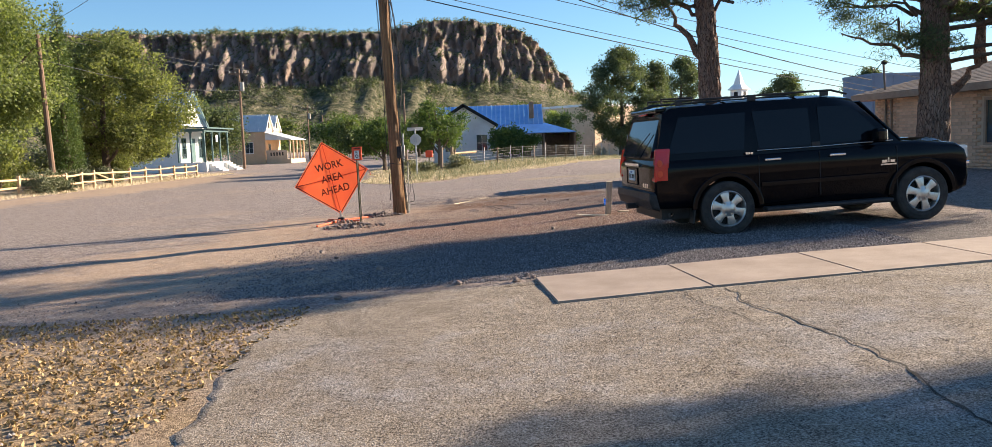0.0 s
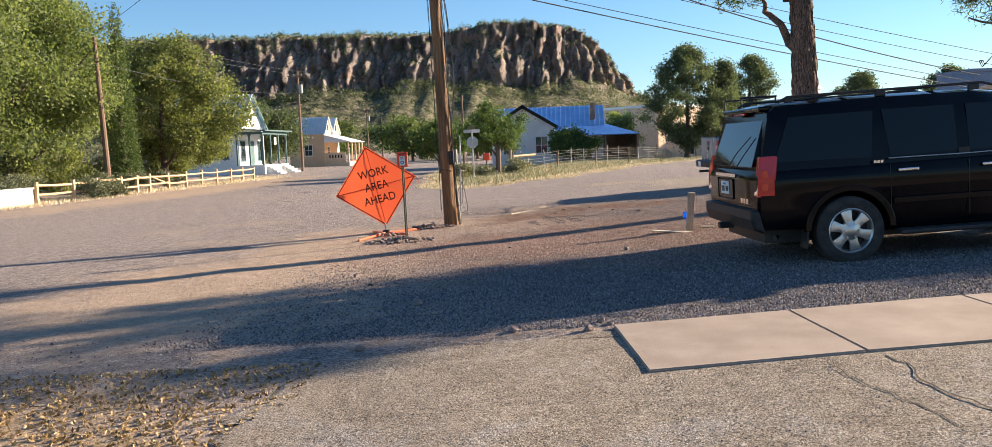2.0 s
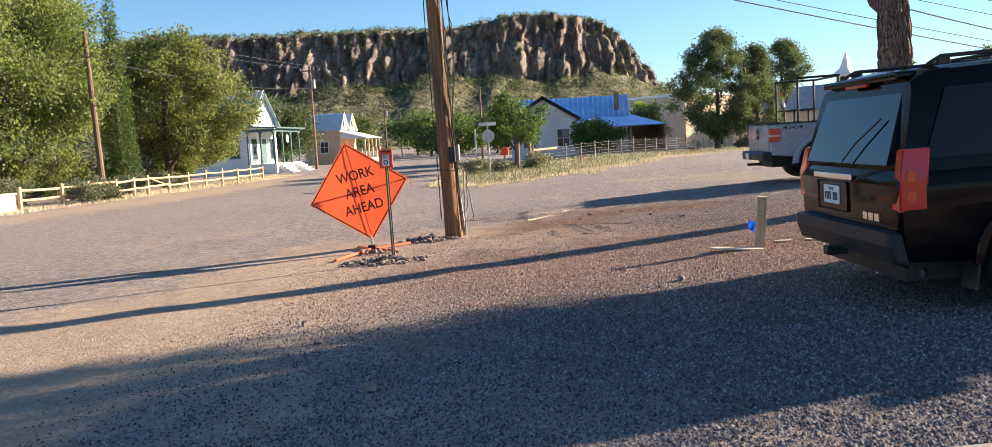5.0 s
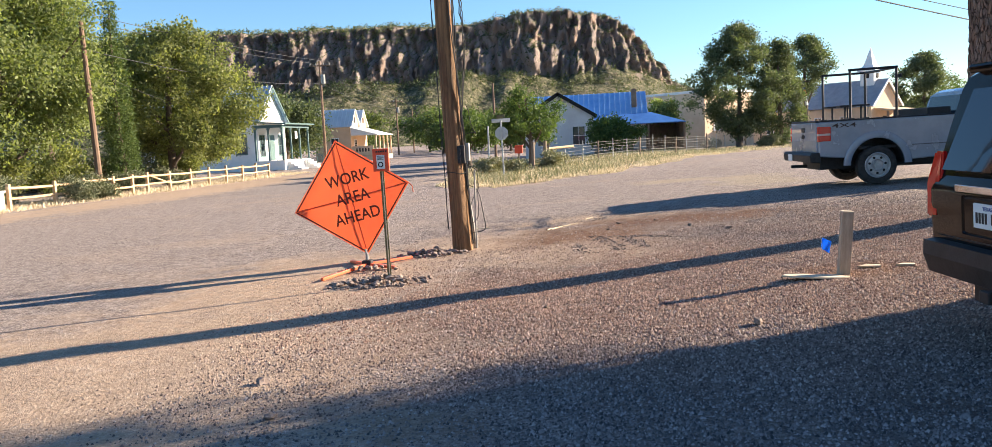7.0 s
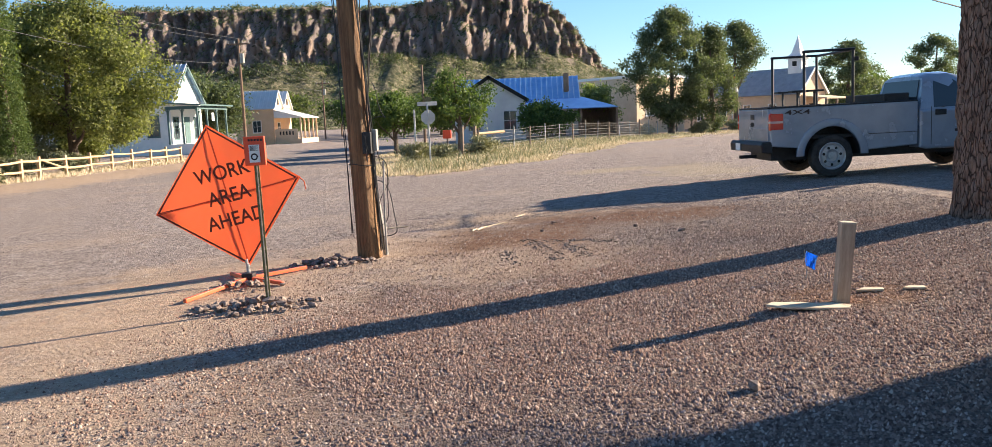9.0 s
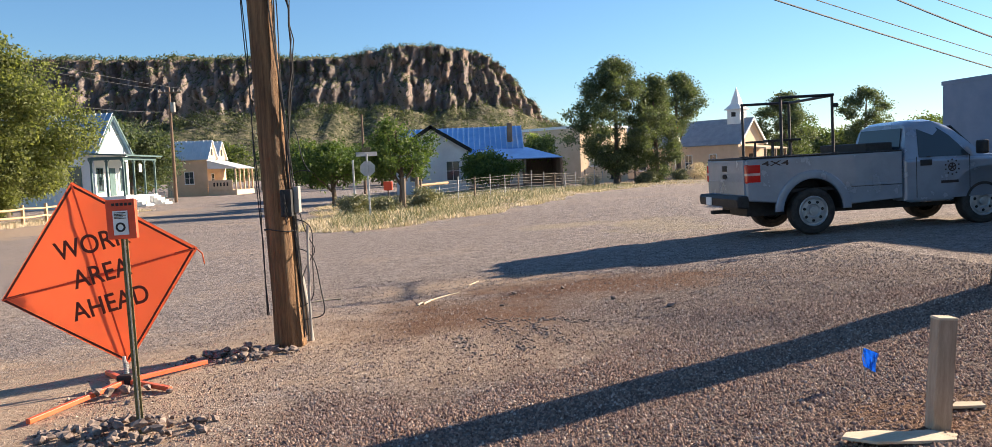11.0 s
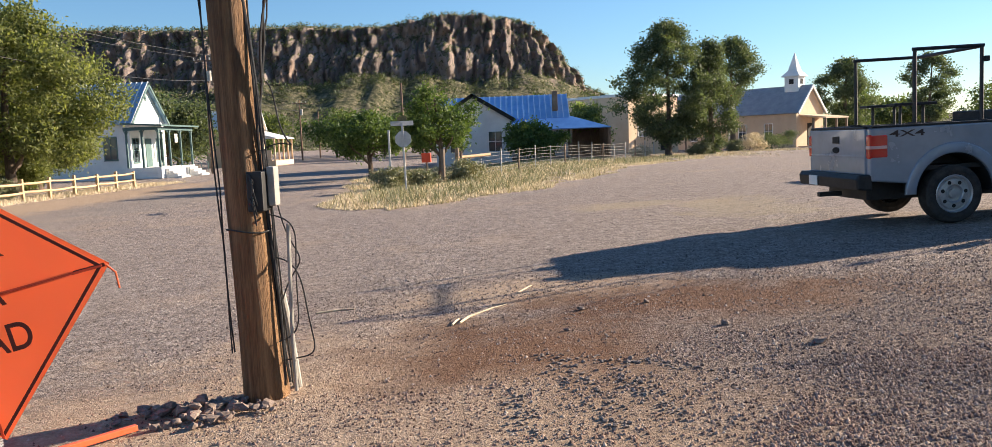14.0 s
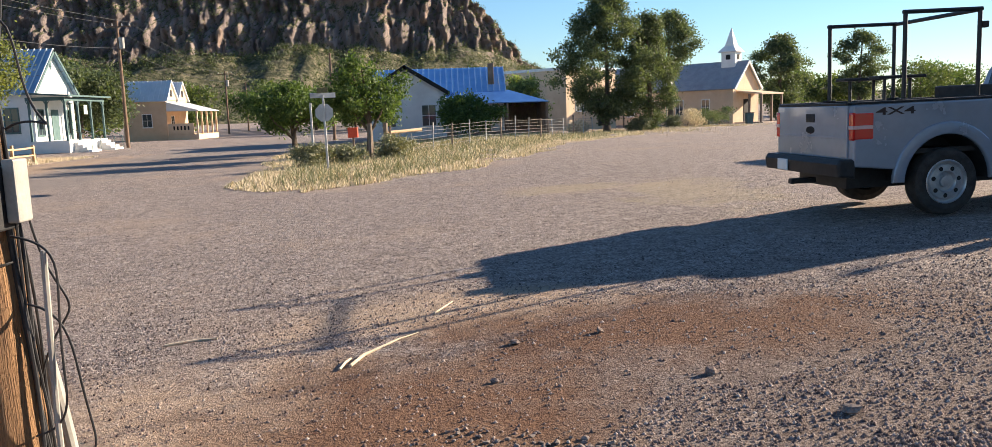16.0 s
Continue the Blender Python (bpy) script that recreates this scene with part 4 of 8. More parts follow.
    part("roof_spoiler", boxed((-1.02, -0.7, 1.84), (-0.72, 0.7, 1.9), Matrix.Rotation(0.0, 4, "Y"), 0.02), M_CAR, car)
    part("brake_lamp", boxed((-1.03, -0.2, 1.815), (-0.99, 0.2, 1.84), None, 0.006), M_LENS_RED, car)
    bm = bmesh.new()
    tube(bm, [(-1.25, -0.1, 1.22), (-1.19, -0.25, 1.36), (-1.09, -0.55, 1.55)], 0.009, 6)
    part("rear_wiper", bm, M_TRIM, car)
    plate = part("number_plate", boxed((-1.222, 0.06, 0.84), (-1.206, 0.38, 1.0), None, 0.003), M_WHITE, car, "white number plate")
    for k in range(8):
        if k != 3:
            part("plate_character", boxed((-1.2245, 0.09 + k * 0.034, 0.872), (-1.2215, 0.113 + k * 0.034, 0.942)), M_BLACK, plate)
    part_mesh("plate_state", text_mesh("plate_state", "TEXAS", 0.035, M_FLAGBLUE, 0.001), plate, Matrix.Translation((-1.2235, 0.22, 0.968)) @ Matrix.Rotation(-math.pi / 2, 4, "Z") @ Matrix.Rotation(math.pi / 2, 4, "X"))
    part("plate_recess", boxed((-1.209, -0.1, 0.78), (-1.2005, 0.52, 1.04), None, 0.02), M_CAR, car)
    part("liftgate_seam", boxed((-1.2035, -0.84, 0.735), (-1.2, 0.84, 0.745)), M_TRIM, car)
    part("gate_trim", boxed((-1.222, -0.2, 1.06), (-1.205, 0.6, 1.11), None, 0.006), M_CHROME, car)
    bm = bmesh.new()
    for k in range(3):
        box(bm, (-1.212, -0.66 + k * 0.1, 0.76), (-1.202, -0.58 + k * 0.1, 0.82))
    part("gate_badge", bm, M_CHROME, car)
    bm = prism(bmesh.new(), [(-1.1, 0.42), (-1.25, 0.47), (-1.3, 0.6), (-1.29, 0.7), (-1.1, 0.72)], "y", -0.96, 0.96, 0.05, 3)
    part("rear_bumper", bm, M_TRIM, car, "black rear bumper with step pad")
    part("tow_hitch", boxed((-1.42, -0.05, 0.42), (-1.2, 0.05, 0.5), None, 0.01), M_TRIM, car)
    bm = bmesh.new()
    tube(bm, [(-0.7, -0.62, 0.36), (-0.86, -0.72, 0.34)], 0.035, 12)
    part("exhaust_tip", bm, M_CHROME, car)
    part("front_bumper", prism(bmesh.new(), [(3.66, 0.42), (3.82, 0.46), (3.86, 0.62), (3.83, 0.8), (3.66, 0.82)], "y", -0.93, 0.93, 0.05, 3), M_CAR, car)
    part("grille", boxed((3.74, -0.5, 0.82), (3.83, 0.5, 1.03), None, 0.02), M_CHROME, car)
    part("hood", loft(bmesh.new(), [((2.5, 0, 1.1), [(0.86, 1.1), (0.84, 1.2), (0.7, 1.245), (0.35, 1.26), (0, 1.262)]), ((3.3, 0, 1.1), [(0.86, 1.08), (0.83, 1.15), (0.7, 1.2), (0.35, 1.215), (0, 1.22)]), ((3.7, 0, 1.0), [(0.8, 1.0), (0.78, 1.04), (0.66, 1.075), (0.35, 1.09), (0, 1.09)])]), M_CAR, car, "", True)
    bm = bmesh.new()
    wv = [(2.76, 0.8, 1.2), (2.76, -0.8, 1.2), (2.19, -0.66, 1.82), (2.19, 0.66, 1.82)]
    slab(bm, wv, 0.02)
    part("windscreen", bm, M_GLASS, car, "dark windscreen")
    part("underbody", boxed((-1.0, -0.7, 0.28), (3.5, 0.7, 0.62)), M_TRIM, car)
    for cx in (0, wb):
        for s in (-1, 1):
            wm = Matrix.Translation((cx, s * (W - 0.12), R)) @ (Matrix.Rotation(0 if s < 0 else math.pi, 4, "Z"))
            wheel(car, wm, R, 0.27, True)
    for ob in car.children:
        if not ob.name.startswith("tyre"):
            for v in ob.data.vertices:
                if v.co.x < -0.5:
                    v.co.x = -0.5 + (v.co.x + 0.5) * 0.8
                elif v.co.x > 3.42:
                    v.co.x = 3.42 + (v.co.x - 3.42) * 0.65
    for ob in plate.children:
        if ob.name.startswith("plate_character"):
            for v in ob.data.vertices:
                v.co.x = -0.5 + (v.co.x + 0.5) * 0.8
        else:
            ob.location.x = -0.5 + (ob.location.x + 0.5) * 0.8
    bars(car, "trim_badge", Matrix.Translation((0.28, -W - 0.004, 1.16)), [(0, 0, 0.03, 0.03), (0.04, 0, 0.07, 0.03), (0.08, 0, 0.11, 0.03)], M_CHROME)
    bars(car, "door_badge", Matrix.Translation((2.3, -W - 0.004, 0.86)), [(0, 0.0, 0.24, 0.02), (0.02, 0.035, 0.1, 0.075), (0.15, 0.035, 0.22, 0.075), (0.115, 0.04, 0.13, 0.11)], M_CHROME)
    return car


def build_truck(m):
    """Origin under the rear axle, x forwards, the near side at -y."""
    tr = thing("pickup_truck", "silver-grey single-cab pickup truck with black pipe rack in its bed", "truck", m)
    W, R, wb, ax = 0.985, 0.42, 3.3, 0.575
    bed_top, belt = 1.42, 1.26
    for s in (-1, 1):
        o = [(-1.22, 0.66), (-1.24, 0.75), (-1.24, bed_top - 0.02), (-1.2, bed_top), (1.70, bed_top + 0.01), (1.72, bed_top), (1.72, 0.56), (ax + 0.05, 0.5)] + arc(0, R + 0.02, ax, 5, 175) + [(-ax - 0.05, 0.6)]
        part("bed_side", prism(bmesh.new(), o, "y", s * (W - 0.13), s * W, 0.03, 3), M_SILVER, tr)
        oo = arc(0, R + 0.02, ax + 0.15, 0, 180, 20)
        ii = arc(0, R + 0.02, ax - 0.005, 180, 0, 20)
        part("wheel_arch", prism(bmesh.new(), oo + ii, "y", s * (W - 0.05), s * (W + 0.022), 0.02, 3), M_SILVER, tr, "", True)
        for cx in (0, wb):
            well = arc(cx, R + 0.02, ax + 0.012, 0, 180, 18) + arc(cx, R + 0.02, ax - 0.004, 180, 0, 18)
            part("wheel_well", prism(bmesh.new(), well, "y", s * (W - 0.5), s * (W - 0.035)), M_TRIM, tr, "dark wheel well")
            part("well_back", prism(bmesh.new(), arc(cx, R + 0.02, ax, 0, 180, 18), "y", s * (W - 0.52), s * (W - 0.5)), M_TRIM, tr)
        part("bed_rail_cap", boxed((-1.22, s * (W - 0.065) - 0.07, bed_top), (1.71, s * (W - 0.065) + 0.07, bed_top + 0.03), None, 0.012), M_TRIM, tr, "black bed rail cap")
        part("side_crease", boxed((0.72, s * W - 0.008, 0.83), (1.70, s * W + 0.012, 0.865), None, 0.005), M_SILVER, tr)
        # Black strip paints the thin shade below the crease.
        part("crease_shade_strip", boxed((0.72, s * W - 0.004, 0.818), (1.70, s * W + 0.003, 0.83)), M_TRIM, tr)
        part("tail_lamp", boxed((-1.258, s * (W - 0.045) - 0.05, 0.98), (-0.97, s * (W - 0.045) + 0.06, 1.33), None, 0.03), M_LENS_RED, tr, "red tail lamp with clear band")
        part("lamp_band", boxed((-1.262, s * (W - 0.045) - (0.066 if s < 0 else 0.045), 1.12), (-1.0, s * (W - 0.045) + (0.066 if s > 0 else 0.045), 1.165), None, 0.006), M_LENS_PINK, tr)
        part("mirror", boxed((3.12, min(s * 1.0, s * 1.24), 1.30), (3.24, max(s * 1.0, s * 1.24), 1.55), None, 0.035), M_TRIM, tr, "black door mirror")
        part("door_handle", boxed((2.06, s * (W + 0.005) - 0.02, 1.13), (2.28, s * (W + 0.005) + 0.02, 1.24), None, 0.012), M_TRIM, tr, "black door handle")
        for x0 in (1.98, 3.02):
            part("door_seam", boxed((x0, s * W - 0.003, 0.55), (x0 + 0.012, s * W + 0.003, 1.3)), M_TRIM, tr)
        part("head_lamp", boxed((4.25, s * 0.84 - 0.12, 0.9), (4.46, s * 0.84 + 0.14, 1.18), None, 0.04), M_LENS_CLEAR, tr)
    bm = prism(bmesh.new(), [(-0.955 + 0.08, 0.74), (0.875, 0.74), (0.875, bed_top - 0.01), (-0.875, bed_top - 0.01)], "x", -1.265, -1.2, 0.012)
    gate = part("tailgate", bm, M_SILVER, tr, "silver tailgate")
    part("gate_crease", boxed((-1.272, -0.86, 1.0), (-1.26, 0.86, 1.03), None, 0.004), M_SILVER, gate)
    part("gate_cap", boxed((-1.27, -0.87, bed_top - 0.01), (-1.19, 0.87, bed_top + 0.025), None, 0.01), M_TRIM, gate)
    part("gate_latch", boxed((-1.275, -0.11, 1.2), (-1.26, 0.11, 1.31), None, 0.01), M_TRIM, gate, "black latch")
    bm = bmesh.new()
    lathe(bm, [(0.001, 0), (0.085, 0), (0.09, 0.012)], 24, Matrix.Translation((-1.275, 0, 1.1)) @ Matrix.Rotation(-math.pi / 2, 4, "Z") @ Matrix.Diagonal((1.2, 1, 0.55, 1)))
    part("gate_emblem", bm, M_DARK, gate)
    bm = prism(bmesh.new(), [(-1.2, 0.52), (-1.42, 0.55), (-1.44, 0.7), (-1.4, 0.76), (-1.2, 0.76)], "y", -0.98, 0.98, 0.03, 2)
    part("rear_bumper", bm, M_TRIM, tr, "black rear step bumper")
    part("number_plate", boxed((-1.45, 0.28, 0.56), (-1.435, 0.56, 0.71), None, 0.003), M_WHITE, tr, "white number plate")
    part("tow_hitch", boxed((-1.55, -0.05, 0.4), (-1.2, 0.05, 0.47), None, 0.01), M_TRIM, tr)
    part("bed_floor", boxed((-1.2, -0.87, 0.78), (1.70, 0.87, 0.84)), M_TRIM, tr)
    part("bed_front", boxed((1.62, -0.87, 0.8), (1.71, 0.87, bed_top)), M_SILVER, tr)
    # cab and front
    prof = [(1.75, 0.5), (1.75, belt), (3.2, belt), (3.5, belt - 0.02), (4.2, belt - 0.07), (4.42, belt - 0.16), (4.48, 0.95), (4.5, 0.6), (4.35, 0.5), (wb + ax + 0.03, 0.48)] + arc(wb, R + 0.02, ax, 4, 176) + [(wb - ax - 0.03, 0.46), (1.9, 0.46)]
    part("cab_body", prism(bmesh.new(), prof, "y", -W, W, 0.06, 4), M_SILVER, tr)
    def ring(w0, w1, zb, zt):
        return [(w0, zb), (w0 + (w1 - w0) * 0.5, zb + (zt - 0.13 - zb) * 0.5), (w1, zt - 0.13), (w1 - 0.06, zt - 0.05), (w1 - 0.22, zt - 0.012), (w1 * 0.4, zt), (0, zt + 0.004)]
    st = [((1.77, 0.22, 1.2), ring(0.96, 0.79, 1.2, 1.92)), ((1.95, 0.12, 1.2), ring(0.96, 0.8, 1.2, 1.98)), ((2.4, 0, 1.2), ring(0.96, 0.8, 1.2, 2.0)), ((2.95, -0.5, 1.2), ring(0.96, 0.79, 1.2, 1.96)), ((3.45, -1.05, 1.2), ring(0.95, 0.76, 1.2, 1.88))]
    part("cab", loft(bmesh.new(), st), M_SILVER, tr, "", True)
    for s in (-1, 1):
        pts = [(2.06, 1.285), (3.05, 1.285), (2.72, 1.66), (2.5, 1.82), (2.1, 1.84)]
        bm = bmesh.new()
        outer = [bm.verts.new((x, s * (0.974 - (z - 1.2) * 0.268), z)) for x, z in pts]
        inner = [bm.verts.new((x, s * (0.94 - (z - 1.2) * 0.268), z)) for x, z in pts]
        bm.faces.new(outer)
        for i in range(5):
            bm.faces.new((outer[i], inner[i], inner[(i + 1) % 5], outer[(i + 1) % 5]))
        part("door_window", bm, M_GLASS_BLUE, tr, "clear door glass")
        part("window_pillar", boxed((2.2, s * 0.968 - 0.004, 1.28), (2.27, s * 0.968 + 0.004, 1.30)), M_TRIM, tr)
    bm = bmesh.new()
    slab(bm, [(1.79, -0.74, 1.36), (1.79, 0.74, 1.36), (1.885, 0.68, 1.84), (1.885, -0.68, 1.84)], 0.015)
    part("rear_window", bm, M_GLASS_BLUE, tr, "pale reflecting rear window")
    bm = bmesh.new()
    slab(bm, [(3.39, -0.84, 1.28), (3.39, 0.84, 1.28), (2.86, 0.7, 1.85), (2.86, -0.7, 1.85)], 0.015)
    part("windscreen", bm, M_GLASS_BLUE, tr)
    part("hood", loft(bmesh.new(), [((3.35, 0, 1.1), [(0.9, 1.15), (0.85, 1.29), (0.5, 1.33), (0, 1.34)]), ((4.1, 0, 1.1), [(0.9, 1.1), (0.85, 1.22), (0.5, 1.26), (0, 1.27)]), ((4.42, 0, 1.0), [(0.86, 1.0), (0.82, 1.1), (0.5, 1.13), (0, 1.14)])]), M_SILVER, tr, "", True)
    part("front_bumper", boxed((4.38, -0.96, 0.5), (4.64, 0.96, 0.74), None, 0.05), M_TRIM, tr)
    part("grille", boxed((4.4, -0.6, 0.8), (4.52, 0.6, 1.12), None, 0.02), M_CHROME, tr)
    part("underbody", boxed((-1.1, -0.6, 0.36), (4.2, 0.6, 0.8)), M_TRIM, tr)
    part("tool_box", boxed((1.1, -0.86, 1.25), (1.6, 0.86, 1.6), None, 0.02), M_TRIM, tr, "black cross-bed toolbox")
    part("antenna", tube(bmesh.new(), [(3.3, 0.85, 1.3), (3.28, 0.85, 1.98)], 0.004, 5), M_WIRE, tr)
    # pipe rack
    def pipe(pts, r=0.027):
        part("rack_pipe", tube(bmesh.new(), pts, r, 8), M_BLACKPIPE, tr, "black steel pipe")
    zt = 2.5
    for x0 in (-0.52, 0.46):
        for y0 in (-0.86, 0.86):
            pipe([(x0, y0, bed_top + 0.02), (x0, y0, zt)])
            part("rack_foot", boxed((x0 - 0.07, y0 - 0.05, bed_top + 0.028), (x0 + 0.07, y0 + 0.05, bed_top + 0.045), None, 0.004), M_BLACKPIPE, tr)
    for y0 in (-0.86, 0.86):
        pipe([(-0.55, y0, zt), (0.49, y0, zt + 0.01)])
    pipe([(0.46, -0.86, zt), (0.46, 0.86, zt)])
    part("rack_lamp", boxed((0.48, -0.9, 2.28), (0.56, -0.82, 2.36), None, 0.01), M_TRIM, tr)
    for y0 in (-0.35, 0.45):
        for x0 in (-0.45, -0.1):
            pipe([(x0, y0, 0.84), (x0, y0, 1.72)], 0.022)
        part("rack_shelf", boxed((-0.6, y0 - 0.12, 1.72), (0.05, y0 + 0.12, 1.76), None, 0.008), M_BLACKPIPE, tr, "black steel rest")
    me = text_mesh("side_lettering", "4X4", 0.16, M_BLACK, 0.002)
    t = part_mesh("side_lettering", me, tr, Matrix.Translation((-0.70, -W - 0.004, 1.32)) @ Matrix.Rotation(math.pi / 2, 4, "X") @ Matrix.Diagonal((1.9, 0.8, 1, 1)))
    bm = bmesh.new()
    lathe(bm, [(0.06, 0), (0.064, -0.003), (0.078, -0.003), (0.08, 0)], 24)
    for k in range(10):
        a = 2 * math.pi * k / 10
        box(bm, (-0.014, -0.002, 0.12), (0.014, 0.002, 0.15), Matrix.Rotation(a, 4, "Y"))
    for k in range(5):
        box(bm, (-0.012, -0.003, 0.0), (0.012, 0.003, 0.06), Matrix.Rotation(2 * math.pi * k / 5, 4, "Y"))
    bmesh.ops.transform(bm, matrix=Matrix.Translation((2.68, -W - 0.003, 1.08)), verts=bm.verts)
    part("door_seal", bm, M_BLACK, tr, "round printed seal")
    bars(tr, "door_lettering", Matrix.Translation((2.46, -W - 0.003, 0.79)), [(0, 0, 0.34, 0.05)], M_BLACK)
    for cx in (0, wb):
        for s in (-1, 1):
            wm = Matrix.Translation((cx, s * (W - 0.13), R)) @ Matrix.Rotation(0 if s < 0 else math.pi, 4, "Z")
            wheel(tr, wm, R, 0.26, False)
    return tr


suv = build_suv(pose(4.51, 5.9, G(4.51, 5.9) - 0.03, 0, -2.1, 6.0))
truck = build_truck(pose(6.86, 20.02, G(6.86, 20.02) + 0.03, 0, -0.8, 4.0))

# ---- near things ----
rr = random.Random(3)


def gz(x, y, dz=0.0):
    return Vector((x, y, G(x, y) + dz))


# utility pole with its cables
POLE = gz(-1.245, 13.1)
def build_near_pole():
    top = 10.2
    lean = Vector((-0.0345, 0.004, 1))
    p = thing("utility_pole", "tall weathered brown timber utility pole hung with loose black cables", "pole", Matrix.Translation(POLE))
    bm = bmesh.new()
    hs = [-0.4 + 0.11 * i for i in range(97)]
    rings = []
    for h in hs:
        c = lean * max(h, 0) if h > 0 else Vector((0, 0, h))
        r0 = 0.158 - 0.0068 * max(h, 0) + 0.02 * max(0, 0.5 - h)
        ring = []
        for k in range(36):
            a = 2 * math.pi * k / 36
            cr = noise.noise((math.cos(a) * 5, math.sin(a) * 5, h * 0.35))
            gr = abs(noise.noise((math.cos(a) * 11, math.sin(a) * 11, h * 0.25 + 3)))
            r = r0 * (1 + 0.03 * cr) - 0.006 * (1 - min(1, gr * 4))
            ring.append(bm.verts.new(c + Vector((math.cos(a) * r, math.sin(a) * r, 0))))
        rings.append(ring)
    for r0, r1 in zip(rings, rings[1:]):
        for k in range(36):
            bm.faces.new((r0[k], r0[(k + 1) % 36], r1[(k + 1) % 36], r1[k]))
    bm.faces.new(rings[-1])
    part("pole_shaft", bm, M_POLE, p, "cracked brown timber shaft", True)
    arm = part("crossarm", boxed((-1.2, -0.06, 9.35), (1.2, 0.06, 9.47), Matrix.Translation((-0.33, -0.16, 0)), 0.01), M_POLE_FAR, p)
    for x in (-1.1, -0.45, 0.45, 1.1):
        ib = bmesh.new()
        lathe(ib, [(0.001, 0.16), (0.03, 0.15), (0.045, 0.1), (0.03, 0.08), (0.045, 0.05), (0.02, 0.0)], 12, Matrix.Translation((-0.33 + x, -0.16, 9.47)) @ Matrix.Rotation(math.pi / 2, 4, "X"))
        part("insulator", ib, M_PVC, arm)
    # cables down the sunny side
    rng_ = random.Random(8)
    for k in range(7):
        a = 0.1 + 0.16 * k - 0.45
        pts = []
        off = rng_.uniform(0.008, 0.03)
        for i in range(40):
            h = 6.2 - 6.1 * i / 39
            bulge = off + (0.16 * max(0, math.sin((h - 1.9) * 0.9)) * rng_.uniform(0.8, 1.1) if (k > 3 and 1.9 < h < 5.2) else 0)
            r = 0.158 - 0.0068 * h + bulge + 0.018 * math.sin(h * 3 + k)
            aa = a + 0.22 * math.sin(h * 1.3 + k)
            c = lean * h
            pts.append(c + Vector((math.cos(aa) * r, math.sin(aa) * r - 0.02, 0)))
        part("cable", tube(bmesh.new(), pts, 0.0065 if k % 2 else 0.009, 6), M_WIRE, p, "loose black cable")
    for k in range(2):
        pts = [lean * h + Vector((-(0.165 - 0.0068 * h) - 0.012 - 0.02 * abs(math.sin(h * 2 + k)), -0.05 - 0.03 * k, 0)) for h in np.linspace(6.0, 0.35, 30)]
        part("cable", tube(bmesh.new(), pts, 0.006, 6), M_WIRE, p, "loose black cable")
    # hanging loops
    for k, (w, d, z0) in enumerate(((0.2, 0.9, 1.35), (0.27, 0.75, 0.95), (0.16, 0.5, 2.2), (0.15, 1.1, 1.6))):
        pts = []
        for i in range(25):
            t = i / 24
            pts.append(Vector((0.12 + w * math.sin(math.pi * t) ** 0.8 + 0.03 * math.sin(9 * t + k), -0.06 + 0.03 * k, z0 - d * t + 0.1 * math.sin(6 * t + k))))
        part("cable_loop", tube(bmesh.new(), pts, 0.0055, 6), M_WIRE, p, "drooping loop of cable")
    # junction box
    jb = part("junction_box", boxed((0.135, -0.1, 1.41), (0.19, 0.02, 1.69), None, 0.01), M_PVC, p, "pale grey junction box")
    part("box_back", boxed((0.02, -0.2, 1.38), (0.134, 0.0, 1.66), None, 0.01), M_TRIM, jb, "black box back")
    bm = bmesh.new()
    for k in range(9):
        z0 = 1.4 + rng_.random() * 0.25
        tube(bm, [(0.04 + 0.03 * rng_.random(), -0.2, z0), (0.08, -0.235 - 0.02 * rng_.random(), z0 - 0.05), (0.05 + 0.06 * rng_.random(), -0.215, z0 - 0.14)], 0.005, 5)
    part("wire_tangle", bm, M_WIRE, jb)
    bm = bmesh.new()
    ring = [lean * 1.24 + Vector((math.cos(a) * 0.162, math.sin(a) * 0.162, 0.015 * math.sin(a * 2))) for a in np.linspace(0, 2 * math.pi, 25)]
    tube(bm, ring, 0.006, 6)
    part("strap", bm, M_WIRE, p)
    bm = bmesh.new()
    tube(bm, [(0.235, -0.05, 0.05), (0.235, -0.06, 0.5), (0.255, -0.06, 1.28)], 0.014, 8)
    part("ground_rod", bm, M_PVC, p, "bent pale conduit stub")
    bm = bmesh.new()
    tube(bm, [(0.18, 0.2, -0.05), (0.15, 0.19, 0.3), (0.12, 0.17, 0.6), (0.1, 0.16, 0.75)], 0.035, 12)
    part("conduit", bm, M_PVC, p, "white plastic conduit")
    return p


near_pole = build_near_pole()


